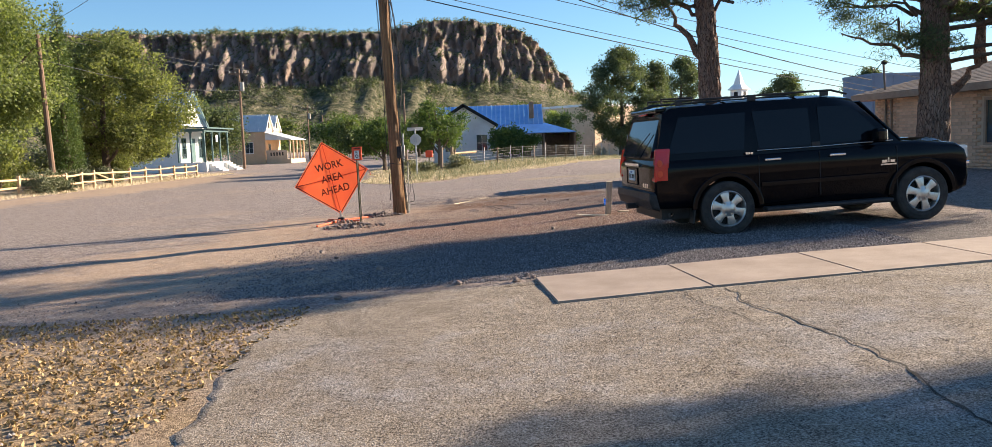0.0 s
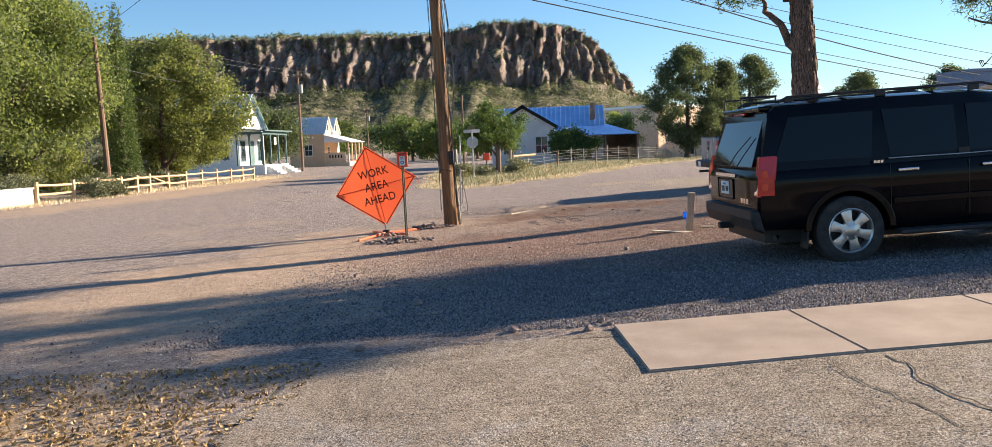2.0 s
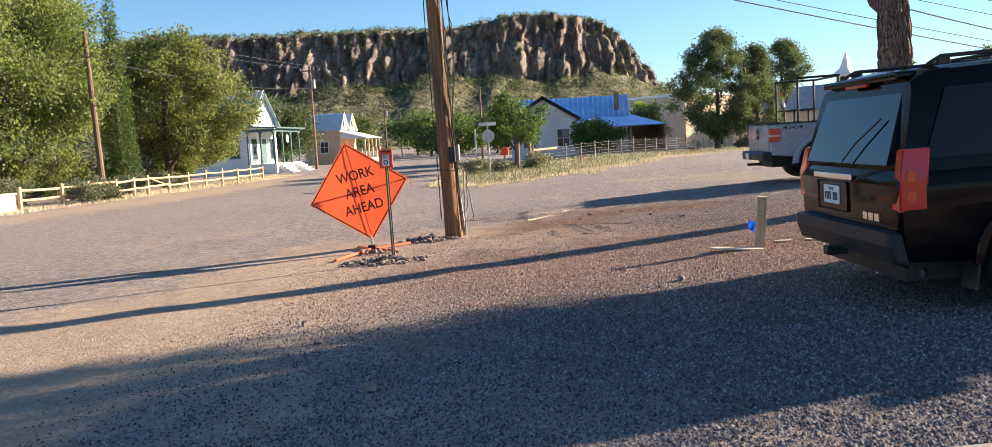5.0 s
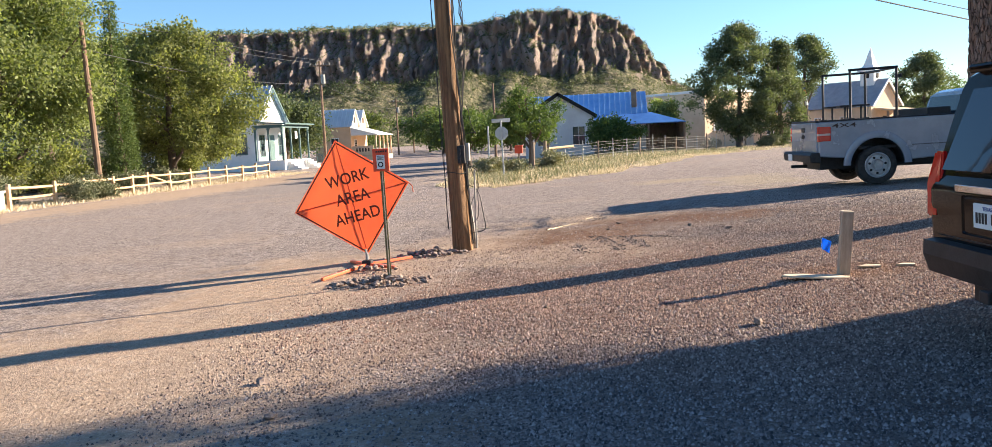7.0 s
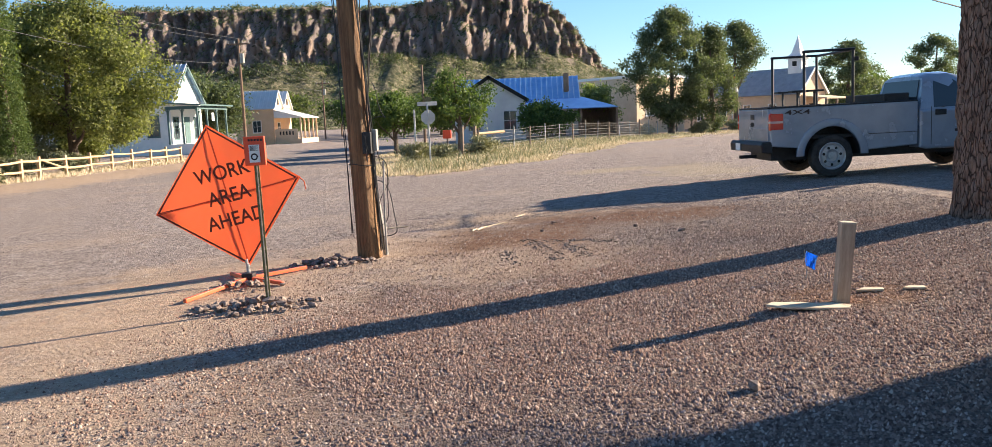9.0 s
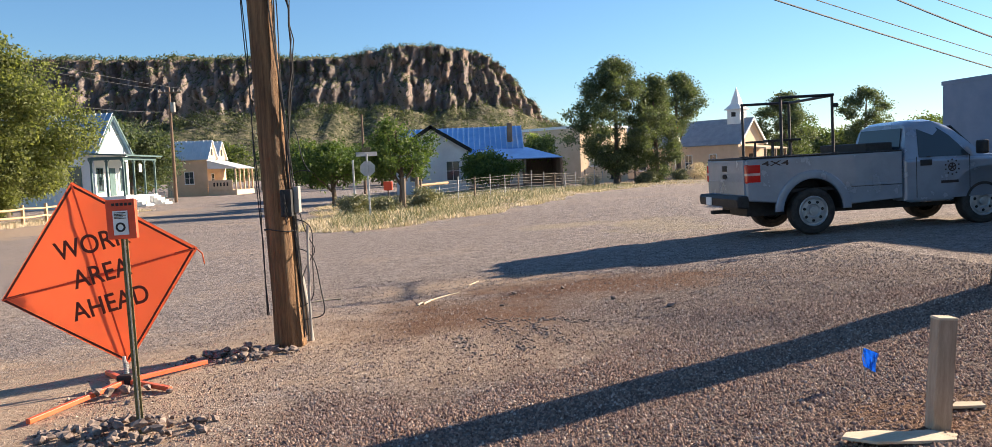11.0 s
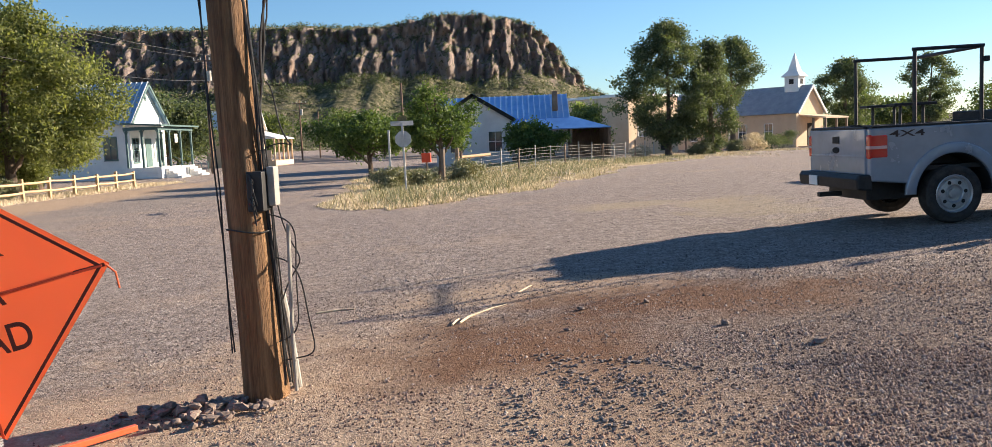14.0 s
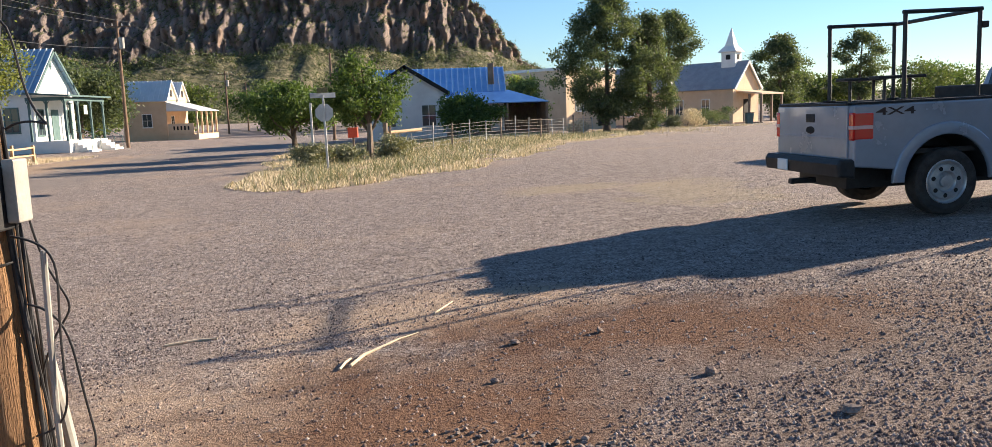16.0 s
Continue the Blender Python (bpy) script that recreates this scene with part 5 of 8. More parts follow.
# roll-up warning sign on a folding stand
def build_sign():
    x0, y0 = -2.66, 11.84
    base = gz(x0 + 0.22, y0)
    s = thing("warning_sign", "orange diamond roll-up road-work sign on a folding stand", "sign", Matrix.Translation(base))
    h = 1.22 / math.sqrt(2)
    c = Vector((-0.2, 0.08, 1.03))
    tilt = Matrix.Translation(c) @ Matrix.Rotation(radians(10), 4, "Z") @ Matrix.Rotation(radians(-12.5), 4, "Y")
    n = 14
    bm = bmesh.new()
    vs = {}
    for i in range(n + 1):
        for j in range(n + 1):
            u, v = i / n * 2 - 1, j / n * 2 - 1
            px, pz = (u + v) / 2 * h, (v - u) / 2 * h
            rip = 0.016 * math.cos(abs(px) / h * 3.1) + 0.01 * noise.noise((px * 3, pz * 3, 2))
            vs[i, j] = bm.verts.new((px, -rip + 0.02, pz))
    for i in range(n):
        for j in range(n):
            bm.faces.new((vs[i, j], vs[i + 1, j], vs[i + 1, j + 1], vs[i, j + 1]))
    bmesh.ops.solidify(bm, geom=bm.faces[:], thickness=0.004)
    panel = part("sign_panel", bm, M_ORANGE, s, "orange vinyl diamond panel", True)
    panel.matrix_local = tilt
    def stroke(x0, z0, x1, z1, w, yy=-0.024):
        d = Vector((x1 - x0, 0, z1 - z0))
        L = d.length
        a = math.atan2(d.z, d.x)
        return boxed((0, -0.003, -w / 2), (L, 0.0, w / 2), Matrix.Translation((x0, yy, z0)) @ Matrix.Rotation(-a, 4, "Y"))
    k = h * 0.955
    for a, b in (((-k, 0), (0, k)), ((0, k), (k, 0)), ((k, 0), (0, -k)), ((0, -k), (-k, 0))):
        part("border_line", stroke(a[0], a[1], b[0], b[1], 0.019, -0.012), M_SIGN_INK, panel, "black printed border")
    for t, z in (("WORK", 0.28), ("AREA", 0.0), ("AHEAD", -0.28)):
        me = text_mesh("sign_lettering", t, 0.235, M_SIGN_INK, 0.0015)
        part_mesh("sign_lettering", me, panel, Matrix.Translation((0.02, -0.032, z)) @ Matrix.Rotation(math.pi / 2, 4, "X") @ Matrix.Diagonal((0.86, 1, 1, 1)))
    part("cross_brace", stroke(-h * 0.97, 0, h * 0.97, 0, 0.022, 0.034), M_SIGN_INK, panel)
    part("upright_brace", stroke(0, -h * 0.98, 0, h * 0.98, 0.022, 0.03), M_SIGN_INK, panel)
    part("cross_brace_front", stroke(-h * 0.97, 0.0, h * 0.97, 0.0, 0.013, -0.02), M_ORANGE_RED, panel, "red brace showing through")
    part("upright_brace_front", stroke(0, -h * 0.98, 0, h * 0.98, 0.016, -0.022), M_ORANGE_RED, panel, "red brace showing through")
    bm = bmesh.new()
    tube(bm, [(h - 0.01, 0, 0), (h + 0.03, 0, -0.06), (h + 0.02, 0.01, -0.16)], 0.006, 6)
    part("corner_strap", bm, M_ORANGE_METAL, panel)
    bm = bmesh.new()
    tube(bm, [(0.0, 0.02, 0.1), (-0.02, 0.02, 0.28)], 0.016, 8)
    for k_ in range(7):
        lathe(bm, [(0.017, 0), (0.026, 0.006), (0.017, 0.012)], 12, Matrix.Translation((-0.005, 0.02, 0.12 + 0.016 * k_)) @ Matrix.Rotation(math.pi / 2, 4, "X"))
    part("spring", bm, M_STEEL, s, "steel spring mount")
    part("hub", boxed((-0.07, -0.06, 0.02), (0.07, 0.07, 0.12), None, 0.015), M_BLACK, s, "black hub")
    for dx, dy, L in ((-0.33, -1.02, 1.0), (0.5, 0.66, 1.05), (0.5, -0.3, 0.55), (-0.4, 0.5, 0.55)):
        e = Vector((dx, dy, 0))
        zz = G(base.x + dx, base.y + dy) - base.z + 0.03
        bm = bmesh.new()
        d = Vector((dx, dy, zz - 0.06))
        q = d.to_track_quat("X", "Z").to_matrix().to_4x4()
        box(bm, (0, -0.022, -0.02), (d.length, 0.022, 0.02), Matrix.Translation((0, 0, 0.06)) @ q, 0.004)
        part("leg", bm, M_ORANGE_METAL, s, "orange folding leg")
    return s


warning_sign = build_sign()

# steel marker post with an orange plate
def build_marker():
    b = gz(-1.712, 10.37)
    p = thing("marker_post", "dark steel fence post carrying a small orange marker plate", "post", Matrix.Translation(b) @ Matrix.Rotation(radians(-0.8), 4, "Y"))
    bm = bmesh.new()
    box(bm, (-0.025, -0.004, -0.2), (0.025, 0.004, 1.5), None, 0.002)
    box(bm, (-0.004, 0.004, -0.2), (0.004, 0.04, 1.5), None, 0.001)
    for k in range(22):
        box(bm, (-0.012, -0.012, 0.1 + k * 0.062), (0.012, -0.004, 0.125 + k * 0.062))
    part("post_shaft", bm, M_POST_GREEN, p, "green-brown studded steel shaft")
    part("bright_edge", boxed((0.0, -0.0135, 0.05), (0.011, -0.0125, 1.42)), M_STRAW, p)
    pl = part("marker_plate", boxed((-0.095, -0.05, 1.42), (0.105, 0.0, 1.70), Matrix.Rotation(radians(4), 4, "Z"), 0.006), M_ORANGE_RED, p, "orange-red marker plate")
    part("decal", boxed((-0.045, -0.062, 1.45), (0.055, -0.052, 1.62), Matrix.Rotation(radians(4), 4, "Z")), M_WHITE, pl, "white decal")
    bm = bmesh.new()
    for k in range(5):
        box(bm, (-0.035, -0.066, 1.605 - k * 0.01), (0.045 - 0.02 * (k % 2), -0.063, 1.61 - k * 0.01))
    lathe(bm, [(0.02, -0.066), (0.034, -0.066)], 20, Matrix.Translation((0.004, 0, 1.505)))
    bmesh.ops.transform(bm, matrix=Matrix.Rotation(radians(4), 4, "Z"), verts=bm.verts)
    part("decal_print", bm, M_BLACK, pl)
    bm = bmesh.new()
    for k in range(6):
        box(bm, (-0.08 + 0.03 * k, -0.0535, 1.655), (-0.058 + 0.03 * k, -0.0515, 1.675))
    part("plate_lettering", bm, M_BLACK, pl)
    return p


build_marker()


def rock_pile(cx, cy, rx, ry, n, label, seed):
    rg = random.Random(seed)
    base = gz(cx, cy)
    pile = thing("rock_pile", label, "rocks", Matrix.Translation(base))
    for i in range(n):
        a, d = rg.random() * 6.283, rg.random() ** 0.6
        x, y = math.cos(a) * rx * d, math.sin(a) * ry * d
        r = rg.uniform(0.02, 0.058) * (1.2 - 0.5 * d)
        z = G(cx + x, cy + y) - base.z + r * 0.45 + 0.09 * max(0, 1 - d) * rg.random()
        bm = bmesh.new()
        rocky(bm, (x, y, z), r, rg, 0.75)
        part("rock", bm, M_STONE, pile)


rock_pile(-1.88, 10.4, 0.72, 0.34, 110, "heap of grey and tan broken rocks round a post foot", 4)
rock_pile(-1.66, 12.75, 0.62, 0.3, 90, "heap of reddish rocks beside a utility pole", 6)
rock_pile(-2.4, 11.5, 0.5, 0.3, 26, "scatter of small rocks under a sign stand", 9)

# timber stake, cut board and survey flag by a small hole
sb = gz(3.38, 9.06)
stake = thing("timber_stake", "short weathered timber stake set in the gravel", "stake", Matrix.Translation(sb) @ Matrix.Rotation(radians(3.5), 4, "Y"))
part("stake_shaft", boxed((-0.055, -0.045, -0.15), (0.055, 0.045, 0.64), None, 0.006), M_STAKE, stake)
part("stake_cap", boxed((-0.057, -0.047, 0.635), (0.057, 0.047, 0.65), None, 0.005), M_STRAW, stake)
bb = gz(3.1, 8.92)
bm = prism(bmesh.new(), [(-0.36, -0.03), (-0.3, 0.05), (-0.12, 0.09), (0.05, 0.07), (0.2, 0.1), (0.33, 0.03), (0.26, -0.07), (0.02, -0.1), (-0.2, -0.11)], "z", 0.012, 0.03, 0.004)
solo("broken_board", bm, M_STRAW, "pale broken board lying on the gravel by a stake", "board", Matrix.Translation(bb) @ Matrix.Rotation(radians(3), 4, "Y"))
bm = prism(bmesh.new(), [(-0.12, -0.04), (-0.03, 0.05), (0.12, 0.03), (0.1, -0.05)], "z", 0.008, 0.026, 0.003)
solo("board_scrap", bm, M_STRAW, "small pale scrap of board lying on gravel", "board", Matrix.Translation(gz(3.72, 9.35)))
bm = prism(bmesh.new(), [(-0.1, -0.03), (-0.02, 0.05), (0.1, 0.04), (0.08, -0.05)], "z", 0.005, 0.022, 0.003)
solo("board_scrap", bm, M_STRAW, "small pale scrap of board lying on gravel", "board", Matrix.Translation(gz(4.07, 9.33)))
fl = thing("survey_flag", "small bright blue survey flag on a wire", "flag", Matrix.Translation(gz(3.42, 10.02)))
part("flag_wire", tube(bmesh.new(), [(0, 0, -0.1), (0.01, 0, 0.14), (-0.015, 0, 0.26)], 0.003, 5), M_STEEL, fl)
bm = bmesh.new()
fv = [[bm.verts.new((0.0 + 0.11 * i / 5 * (1 - 0.25 * j / 3), 0.02 * math.sin(i * 1.3 + j), 0.25 - 0.13 * j / 3 - 0.05 * i / 5)) for i in range(6)] for j in range(4)]
for j in range(3):
    for i in range(5):
        bm.faces.new((fv[j][i], fv[j][i + 1], fv[j + 1][i + 1], fv[j + 1][i]))
bmesh.ops.solidify(bm, geom=bm.faces[:], thickness=0.0015)
part("flag_sheet", bm, M_BLUEFLAG, fl, "blue plastic sheet")

# sticks on the rusty patch, single stones
for pts, r in (([(0.05, 15.0), (0.12, 15.25), (0.35, 15.6), (0.5, 15.75)], 0.012), ([(-0.02, 14.95), (0.0, 15.1), (0.03, 15.2)], 0.01), ([(0.62, 16.35), (0.72, 16.6), (0.78, 16.75)], 0.008), ([(-1.6, 16.0), (-1.35, 16.1), (-1.2, 16.1)], 0.012)):
    solo("stick", tube(bmesh.new(), [gz(x, y, r * 0.8) for x, y in pts], [r, r * 1.05, r * 0.6, r * 0.4][:len(pts)], 7, wob=0.2), M_STRAW, "bleached dead stick lying on the ground", "stick", group="dead sticks")
for x, y, r in ((2.2, 7.2, 0.05), (1.25, 15.2, 0.04), (2.4, 14.2, 0.05), (1.05, 14.4, 0.03), (-0.3, 3.9, 0.07), (1.62, 2.5, 0.045), (1.7, 2.38, 0.035), (-0.45, 1.95, 0.05), (0.4, 8.3, 0.04), (-1.6, 6.2, 0.05), (-1.2, 5.4, 0.05), (2.9, 13.4, 0.05), (1.9, 15.3, 0.04), (1.5, 2.2, 0.05), (0.85, 2.35, 0.05)):
    bm = bmesh.new()
    rg = random.Random(int(x * 100 + y * 10))
    rocky(bm, (0, 0, r * 0.4), r, rg, 0.7)
    solo("stone", bm, M_STONE, "single dark stone on the gravel", "stone", Matrix.Translation(gz(x, y)), group="loose stones")


# loose gravel
def gravel(n, xr, yr, size, seed, skip=None, lift=0.0):
    rg = np.random.default_rng(seed)
    ico = np.array([(0.0, 0, 1), (0.94, 0, -0.4), (0.29, 0.9, -0.5), (-0.76, 0.55, -0.45), (-0.76, -0.55, -0.5), (0.29, -0.9, -0.4)])
    fc = np.array([(0, 1, 2), (0, 2, 3), (0, 3, 4), (0, 4, 5), (0, 5, 1)])
    x = rg.uniform(xr[0], xr[1], n)
    y = rg.uniform(yr[0], yr[1], n)
    if skip is not None:
        keep = np.array([not skip(a, b) for a, b in zip(x, y)])
        x, y = x[keep], y[keep]
        n = len(x)
    s = size * (0.6 + 0.7 * rg.random((n, 1)) ** 2)
    z = np.array([G(a, b) + lift for a, b in zip(x, y)])
    a = rg.random(n) * 6.283
    v = ico[None] * (1 + 0.25 * rg.normal(size=(n, 6, 1))) * (s * np.stack([0.8 + 0.5 * rg.random(n), 0.8 + 0.5 * rg.random(n), 0.65 + 0.35 * rg.random(n)], 1))[:, None]
    vx = v[..., 0] * np.cos(a)[:, None] - v[..., 1] * np.sin(a)[:, None]
    vy = v[..., 0] * np.sin(a)[:, None] + v[..., 1] * np.cos(a)[:, None]
    v = np.stack([vx + x[:, None], vy + y[:, None], v[..., 2] + (z + s[:, 0] * 0.25)[:, None]], -1)
    f = (fc[None] + 6 * np.arange(n)[:, None, None]).reshape(-1, 3)
    return v.reshape(-1, 3), f


def on_pavement(x, y):
    if y < 2.35 and x > -0.75 + max(0, y) * 0.3 and (y < 1.9 or x > 0.6):
        return True
    return False


def thin(x, y):
    if on_pavement(x, y):
        return True
    w = 0.35 * noise.noise((x * 1.3, y * 1.3, 5))
    pick = (x * 3571.7 + y * 911.37) % 1.0
    if pick > min(smooth(-3.2, -0.8, x + 1.5 * w), 1 - smooth(13.5, 19.0, y + 3 * w)) + 0.02:
        return True
    for cx, cy, rx, ry, keep in ((2.1, 15.2, 2.2, 1.1, 0.2), (0.5, 14.0, 1.5, 1.4, 0.2), (-3.2, 6.0, 3.4, 4.2, 0.35), (-0.6, 13.3, 2.2, 2.4, 0.2), (0.5, 12.2, 2.1, 1.6, 0.22), (3.7, 9.3, 0.8, 0.5, 0.4), (-3.0, 11.0, 2.6, 3.2, 0.3)):
        if math.hypot((x - cx) / rx, (y - cy) / ry) + w < 0.95:
            return (x * 7919.13 + y * 104.729) % 1.0 > keep
    return False


def gravel_material():
    m, nt, p = material("gravel_stone")
    g = nt.nodes.new("ShaderNodeNewGeometry")
    rnd = g.outputs["Random Per Island"]
    warm = ramp(nt, rnd, [(0.0, (0.13, 0.075, 0.055)), (0.3, (0.27, 0.17, 0.128)), (0.65, (0.37, 0.24, 0.178)), (0.9, (0.49, 0.345, 0.26)), (1.0, (0.66, 0.53, 0.42))])
    grey = ramp(nt, rnd, [(0.0, (0.075, 0.058, 0.052)), (0.3, (0.155, 0.122, 0.108)), (0.65, (0.245, 0.195, 0.172)), (0.9, (0.35, 0.29, 0.255)), (1.0, (0.46, 0.41, 0.37))])
    v = coords(nt)
    xyz = nt.nodes.new("ShaderNodeSeparateXYZ")
    nt.links.new(v, xyz.inputs[0])
    drift = calc(nt, "ADD", calc(nt, "MULTIPLY_ADD", xyz.outputs[1], -0.16, 2.5), calc(nt, "MULTIPLY_ADD", noise_tex(nt, v, 0.5, 4), 2.0, -1.0), clamp=True)
    # Nearer than about y 5, shade is put into the stone colour.
    lane = calc(nt, "ADD", calc(nt, "MULTIPLY_ADD", xyz.outputs[1], 0.4, -2.1), calc(nt, "MULTIPLY_ADD", noise_tex(nt, v, 0.7, 4), 1.6, -0.8), clamp=True)
    shaded_stone = ramp(nt, rnd, [(0.0, (0.065, 0.057, 0.055)), (0.3, (0.14, 0.122, 0.115)), (0.65, (0.225, 0.197, 0.183)), (0.9, (0.32, 0.283, 0.262)), (1.0, (0.44, 0.395, 0.365))])
    nt.links.new(mix(nt, lane, shaded_stone, mix(nt, drift, grey, warm)), p.inputs["Base Color"])
    p.inputs["Roughness"].default_value = 0.95
    p.inputs["Specular IOR Level"].default_value = 0.15
    return m


M_GRAVEL = gravel_material()
gparts = [gravel(280000, (-3.0, 6.4), (2.3, 13.0), 0.0118, 21, thin), gravel(60000, (-3.0, 7.0), (12.5, 19.0), 0.012, 25, thin), gravel(6000, (-12, 9), (14.0, 32.0), 0.014, 22), gravel(300, (-4.5, 6), (2.0, 20.0), 0.02, 23, thin), gravel(1600, (-5.0, -0.4), (-4.5, 3.0), 0.016, 24, on_pavement), gravel(9000, (-0.3, 8.0), (-2.8, 0.8), 0.005, 26, None, 0.014)]
off, vv, ff = 0, [], []
for v, f in gparts:
    vv.append(v)
    ff.append(f + off)
    off += len(v)
tagged(new("gravel", mesh_np("gravel", np.concatenate(vv), np.concatenate(ff), M_GRAVEL)), "loose crushed gravel stones strewn over the ground", "gravel", kind="stuff")
# clods thrown up along wheel ruts
rgr = random.Random(61)
bm = bmesh.new()
for x0, y0, x1, y1, n in ((0.85, 13.7, 1.25, 11.9, 150), (1.2, 13.6, 1.62, 12.0, 120), (1.45, 13.35, 1.95, 13.0, 50), (0.5, 12.9, 0.75, 11.8, 50)):
    for k in range(n):
        t = rgr.random()
        x, y = x0 + (x1 - x0) * t + rgr.gauss(0, 0.07), y0 + (y1 - y0) * t + rgr.gauss(0, 0.05)
        r = rgr.uniform(0.007, 0.021)
        rocky(bm, (x, y, G(x, y) + r * 0.3), r, rgr, 0.6)
solo("rut_clods", bm, M_CLOD, "dark clods of gravel thrown up along wheel ruts", "clods", kind="stuff")
# dry leaves and wood chips on the bare verge
rng = np.random.default_rng(31)
lx, ly = rng.uniform(-4.5, -0.35, 9000), rng.uniform(-4.5, 1.6, 9000)
keep = [i for i in range(9000) if not on_pavement(lx[i], ly[i]) and lx[i] < -0.5 - 0.1 * ly[i]]
cc = [(lx[i], ly[i], G(lx[i], ly[i]) + 0.012, 0.01, 0.01, 0.006) for i in keep]
M_CHIP = leaf_material("dry_litter", (0.13, 0.075, 0.035), (0.56, 0.4, 0.2), 0.1)
tagged(new("leaf_litter", leaves("leaf_litter", M_CHIP, cc, 20000, 0.04, rng, 0.4, 0.2)), "dry brown leaf litter and wood chips on dirt", "litter", kind="stuff")

# ---- trees ----
def limb_path(a, b, bend, rg, n=7):
    a, b = Vector(a), Vector(b)
    out = []
    for i in range(n + 1):
        t = i / n
        p = a.lerp(b, t)
        p += Vector((rg.uniform(-1, 1), rg.uniform(-1, 1), rg.uniform(-0.5, 0.8))) * bend * math.sin(math.pi * t)
        out.append(p)
    return out


def tree(name, label, x, y, trunk, r0, blobs, mat, count, size, seed, bark=None, aspect=0.55, shell=0.5, clump=12, spread=0.3, limbs=6, group="", droop=0.0):
    """A trunk of that height with limbs into the crown's lobes (local ellipsoids) and many small leaves."""
    rg = random.Random(seed)
    t = thing(name, label, "tree", Matrix.Translation(gz(x, y, -0.05)), group)
    bm = bmesh.new()
    top = max(b[2] for b in blobs)
    cx = sum(b[0] for b in blobs) / len(blobs)
    cy = sum(b[1] for b in blobs) / len(blobs)
    sp = [(cx * 0.6 * s * s + 0.12 * math.sin(3 * s + seed), cy * 0.6 * s * s, top * 0.95 * s) for s in np.linspace(0, 1, 9)]
    tube(bm, sp, [r0 * (1.35 if i == 0 else 1) * (1 - 0.85 * i / 8) + 0.015 for i in range(9)], 10, wob=0.15, seed=seed)
    part("trunk", bm, bark or M_BARK_DARK, t, "", True)
    for k in range(min(limbs, len(blobs) * 2)):
        b = blobs[k % len(blobs)]
        s = rg.uniform(0.25, 0.75)
        i = int(s * 8)
        e = (b[0] + rg.uniform(-0.5, 0.5) * b[3], b[1] + rg.uniform(-0.5, 0.5) * b[4], b[2] + rg.uniform(-0.2, 0.5) * b[5])
        if e[2] < sp[i][2] - 0.5:
            i = max(1, i - 3)
        bm = bmesh.new()
        pts = limb_path(sp[i], e, 0.25 * b[3] * 0.5, rg)
        tube(bm, pts, [r0 * 0.42 * (1 - 0.85 * j / 7) + 0.01 for j in range(8)], 7)
        part("limb", bm, bark or M_BARK_DARK, t, "", True)
    me = leaves("crown", mat, blobs, count, size, np.random.default_rng(seed), aspect, shell, droop, clump, spread)
    part_mesh("crown", me, t)
    return t


def lobes(rx, rz, z, n, seed, ry=None, lobe=0.45):
    """Uneven lobes filling an overall ellipsoid crown centred at height z."""
    rg = random.Random(seed)
    ry = ry or rx
    out = [(0, 0, z, rx * 0.62, ry * 0.62, rz * 0.7)]
    for _ in range(n):
        a, h = rg.random() * 6.283, rg.uniform(-0.85, 0.95)
        w = math.sqrt(max(0.05, 1 - h * h)) * rg.uniform(0.6, 1.0)
        s = rg.uniform(0.5, 1.2) * lobe
        out.append((math.cos(a) * rx * w, math.sin(a) * ry * w, z + h * rz * 0.8, rx * s * 0.8, ry * s * 0.8, rz * s * 0.7))
    return out


def conifer(h, r, n, seed, base=1.2):
    """Small uneven lobes that narrow upwards."""
    rg = random.Random(seed)
    out = []
    for i in range(n):
        t = (i + rg.random()) / n
        z = base + (h - base) * t
        w = r * (1 - t) ** 0.62 * rg.uniform(0.35, 1.0) + 0.15
        a = rg.random() * 6.283
        s = rg.uniform(0.55, 1.0) * (0.45 + 0.3 * r * (1 - t) ** 0.5)
        out.append((math.cos(a) * w, math.sin(a) * w, z, s, s, s * 0.62))
    return out


# row behind the rail fence
tree("cottonwood_tree", "tall leafy green cottonwood behind a rail fence", -29.3, 37.2, 5, 0.35, lobes(5.2, 5.8, 7.2, 70, 1, lobe=0.28), M_LEAF_A, 66000, 0.18, 1, clump=22, shell=0.6, spread=0.38, limbs=9)
tree("cottonwood_tree", "tall leafy green cottonwood behind a rail fence", -31.6, 44.8, 5, 0.35, lobes(4.0, 5.2, 7.6, 30, 2, lobe=0.38), M_LEAF_A, 34000, 0.18, 2, spread=0.38, limbs=8)
tree("cottonwood_tree", "tall leafy green cottonwood behind a rail fence", -29.5, 31.0, 5, 0.35, lobes(4.4, 5.0, 6.6, 30, 12, lobe=0.38), M_LEAF_A, 34000, 0.18, 12, spread=0.38, limbs=8)
tree("cypress_tree", "narrow dark green column cypress", -25.5, 42.6, 8, 0.18, [(0.05 * math.sin(i), 0, 0.9 + i * 0.74, 0.72 * (1 - (i / 15) ** 1.9) + 0.1, 0.72 * (1 - (i / 15) ** 1.9) + 0.1, 0.8) for i in range(14)], M_LEAF_C, 20000, 0.13, 3, aspect=0.35, shell=0.75, clump=8, spread=0.1, limbs=2)
tree("elm_tree", "broad olive-green elm reaching almost to the ground", -28.3, 53.0, 3, 0.3, lobes(5.6, 5.2, 6.0, 90, 4, ry=4.6, lobe=0.26), M_LEAF_B, 84000, 0.19, 4, spread=0.27, clump=26, shell=0.65, limbs=9)
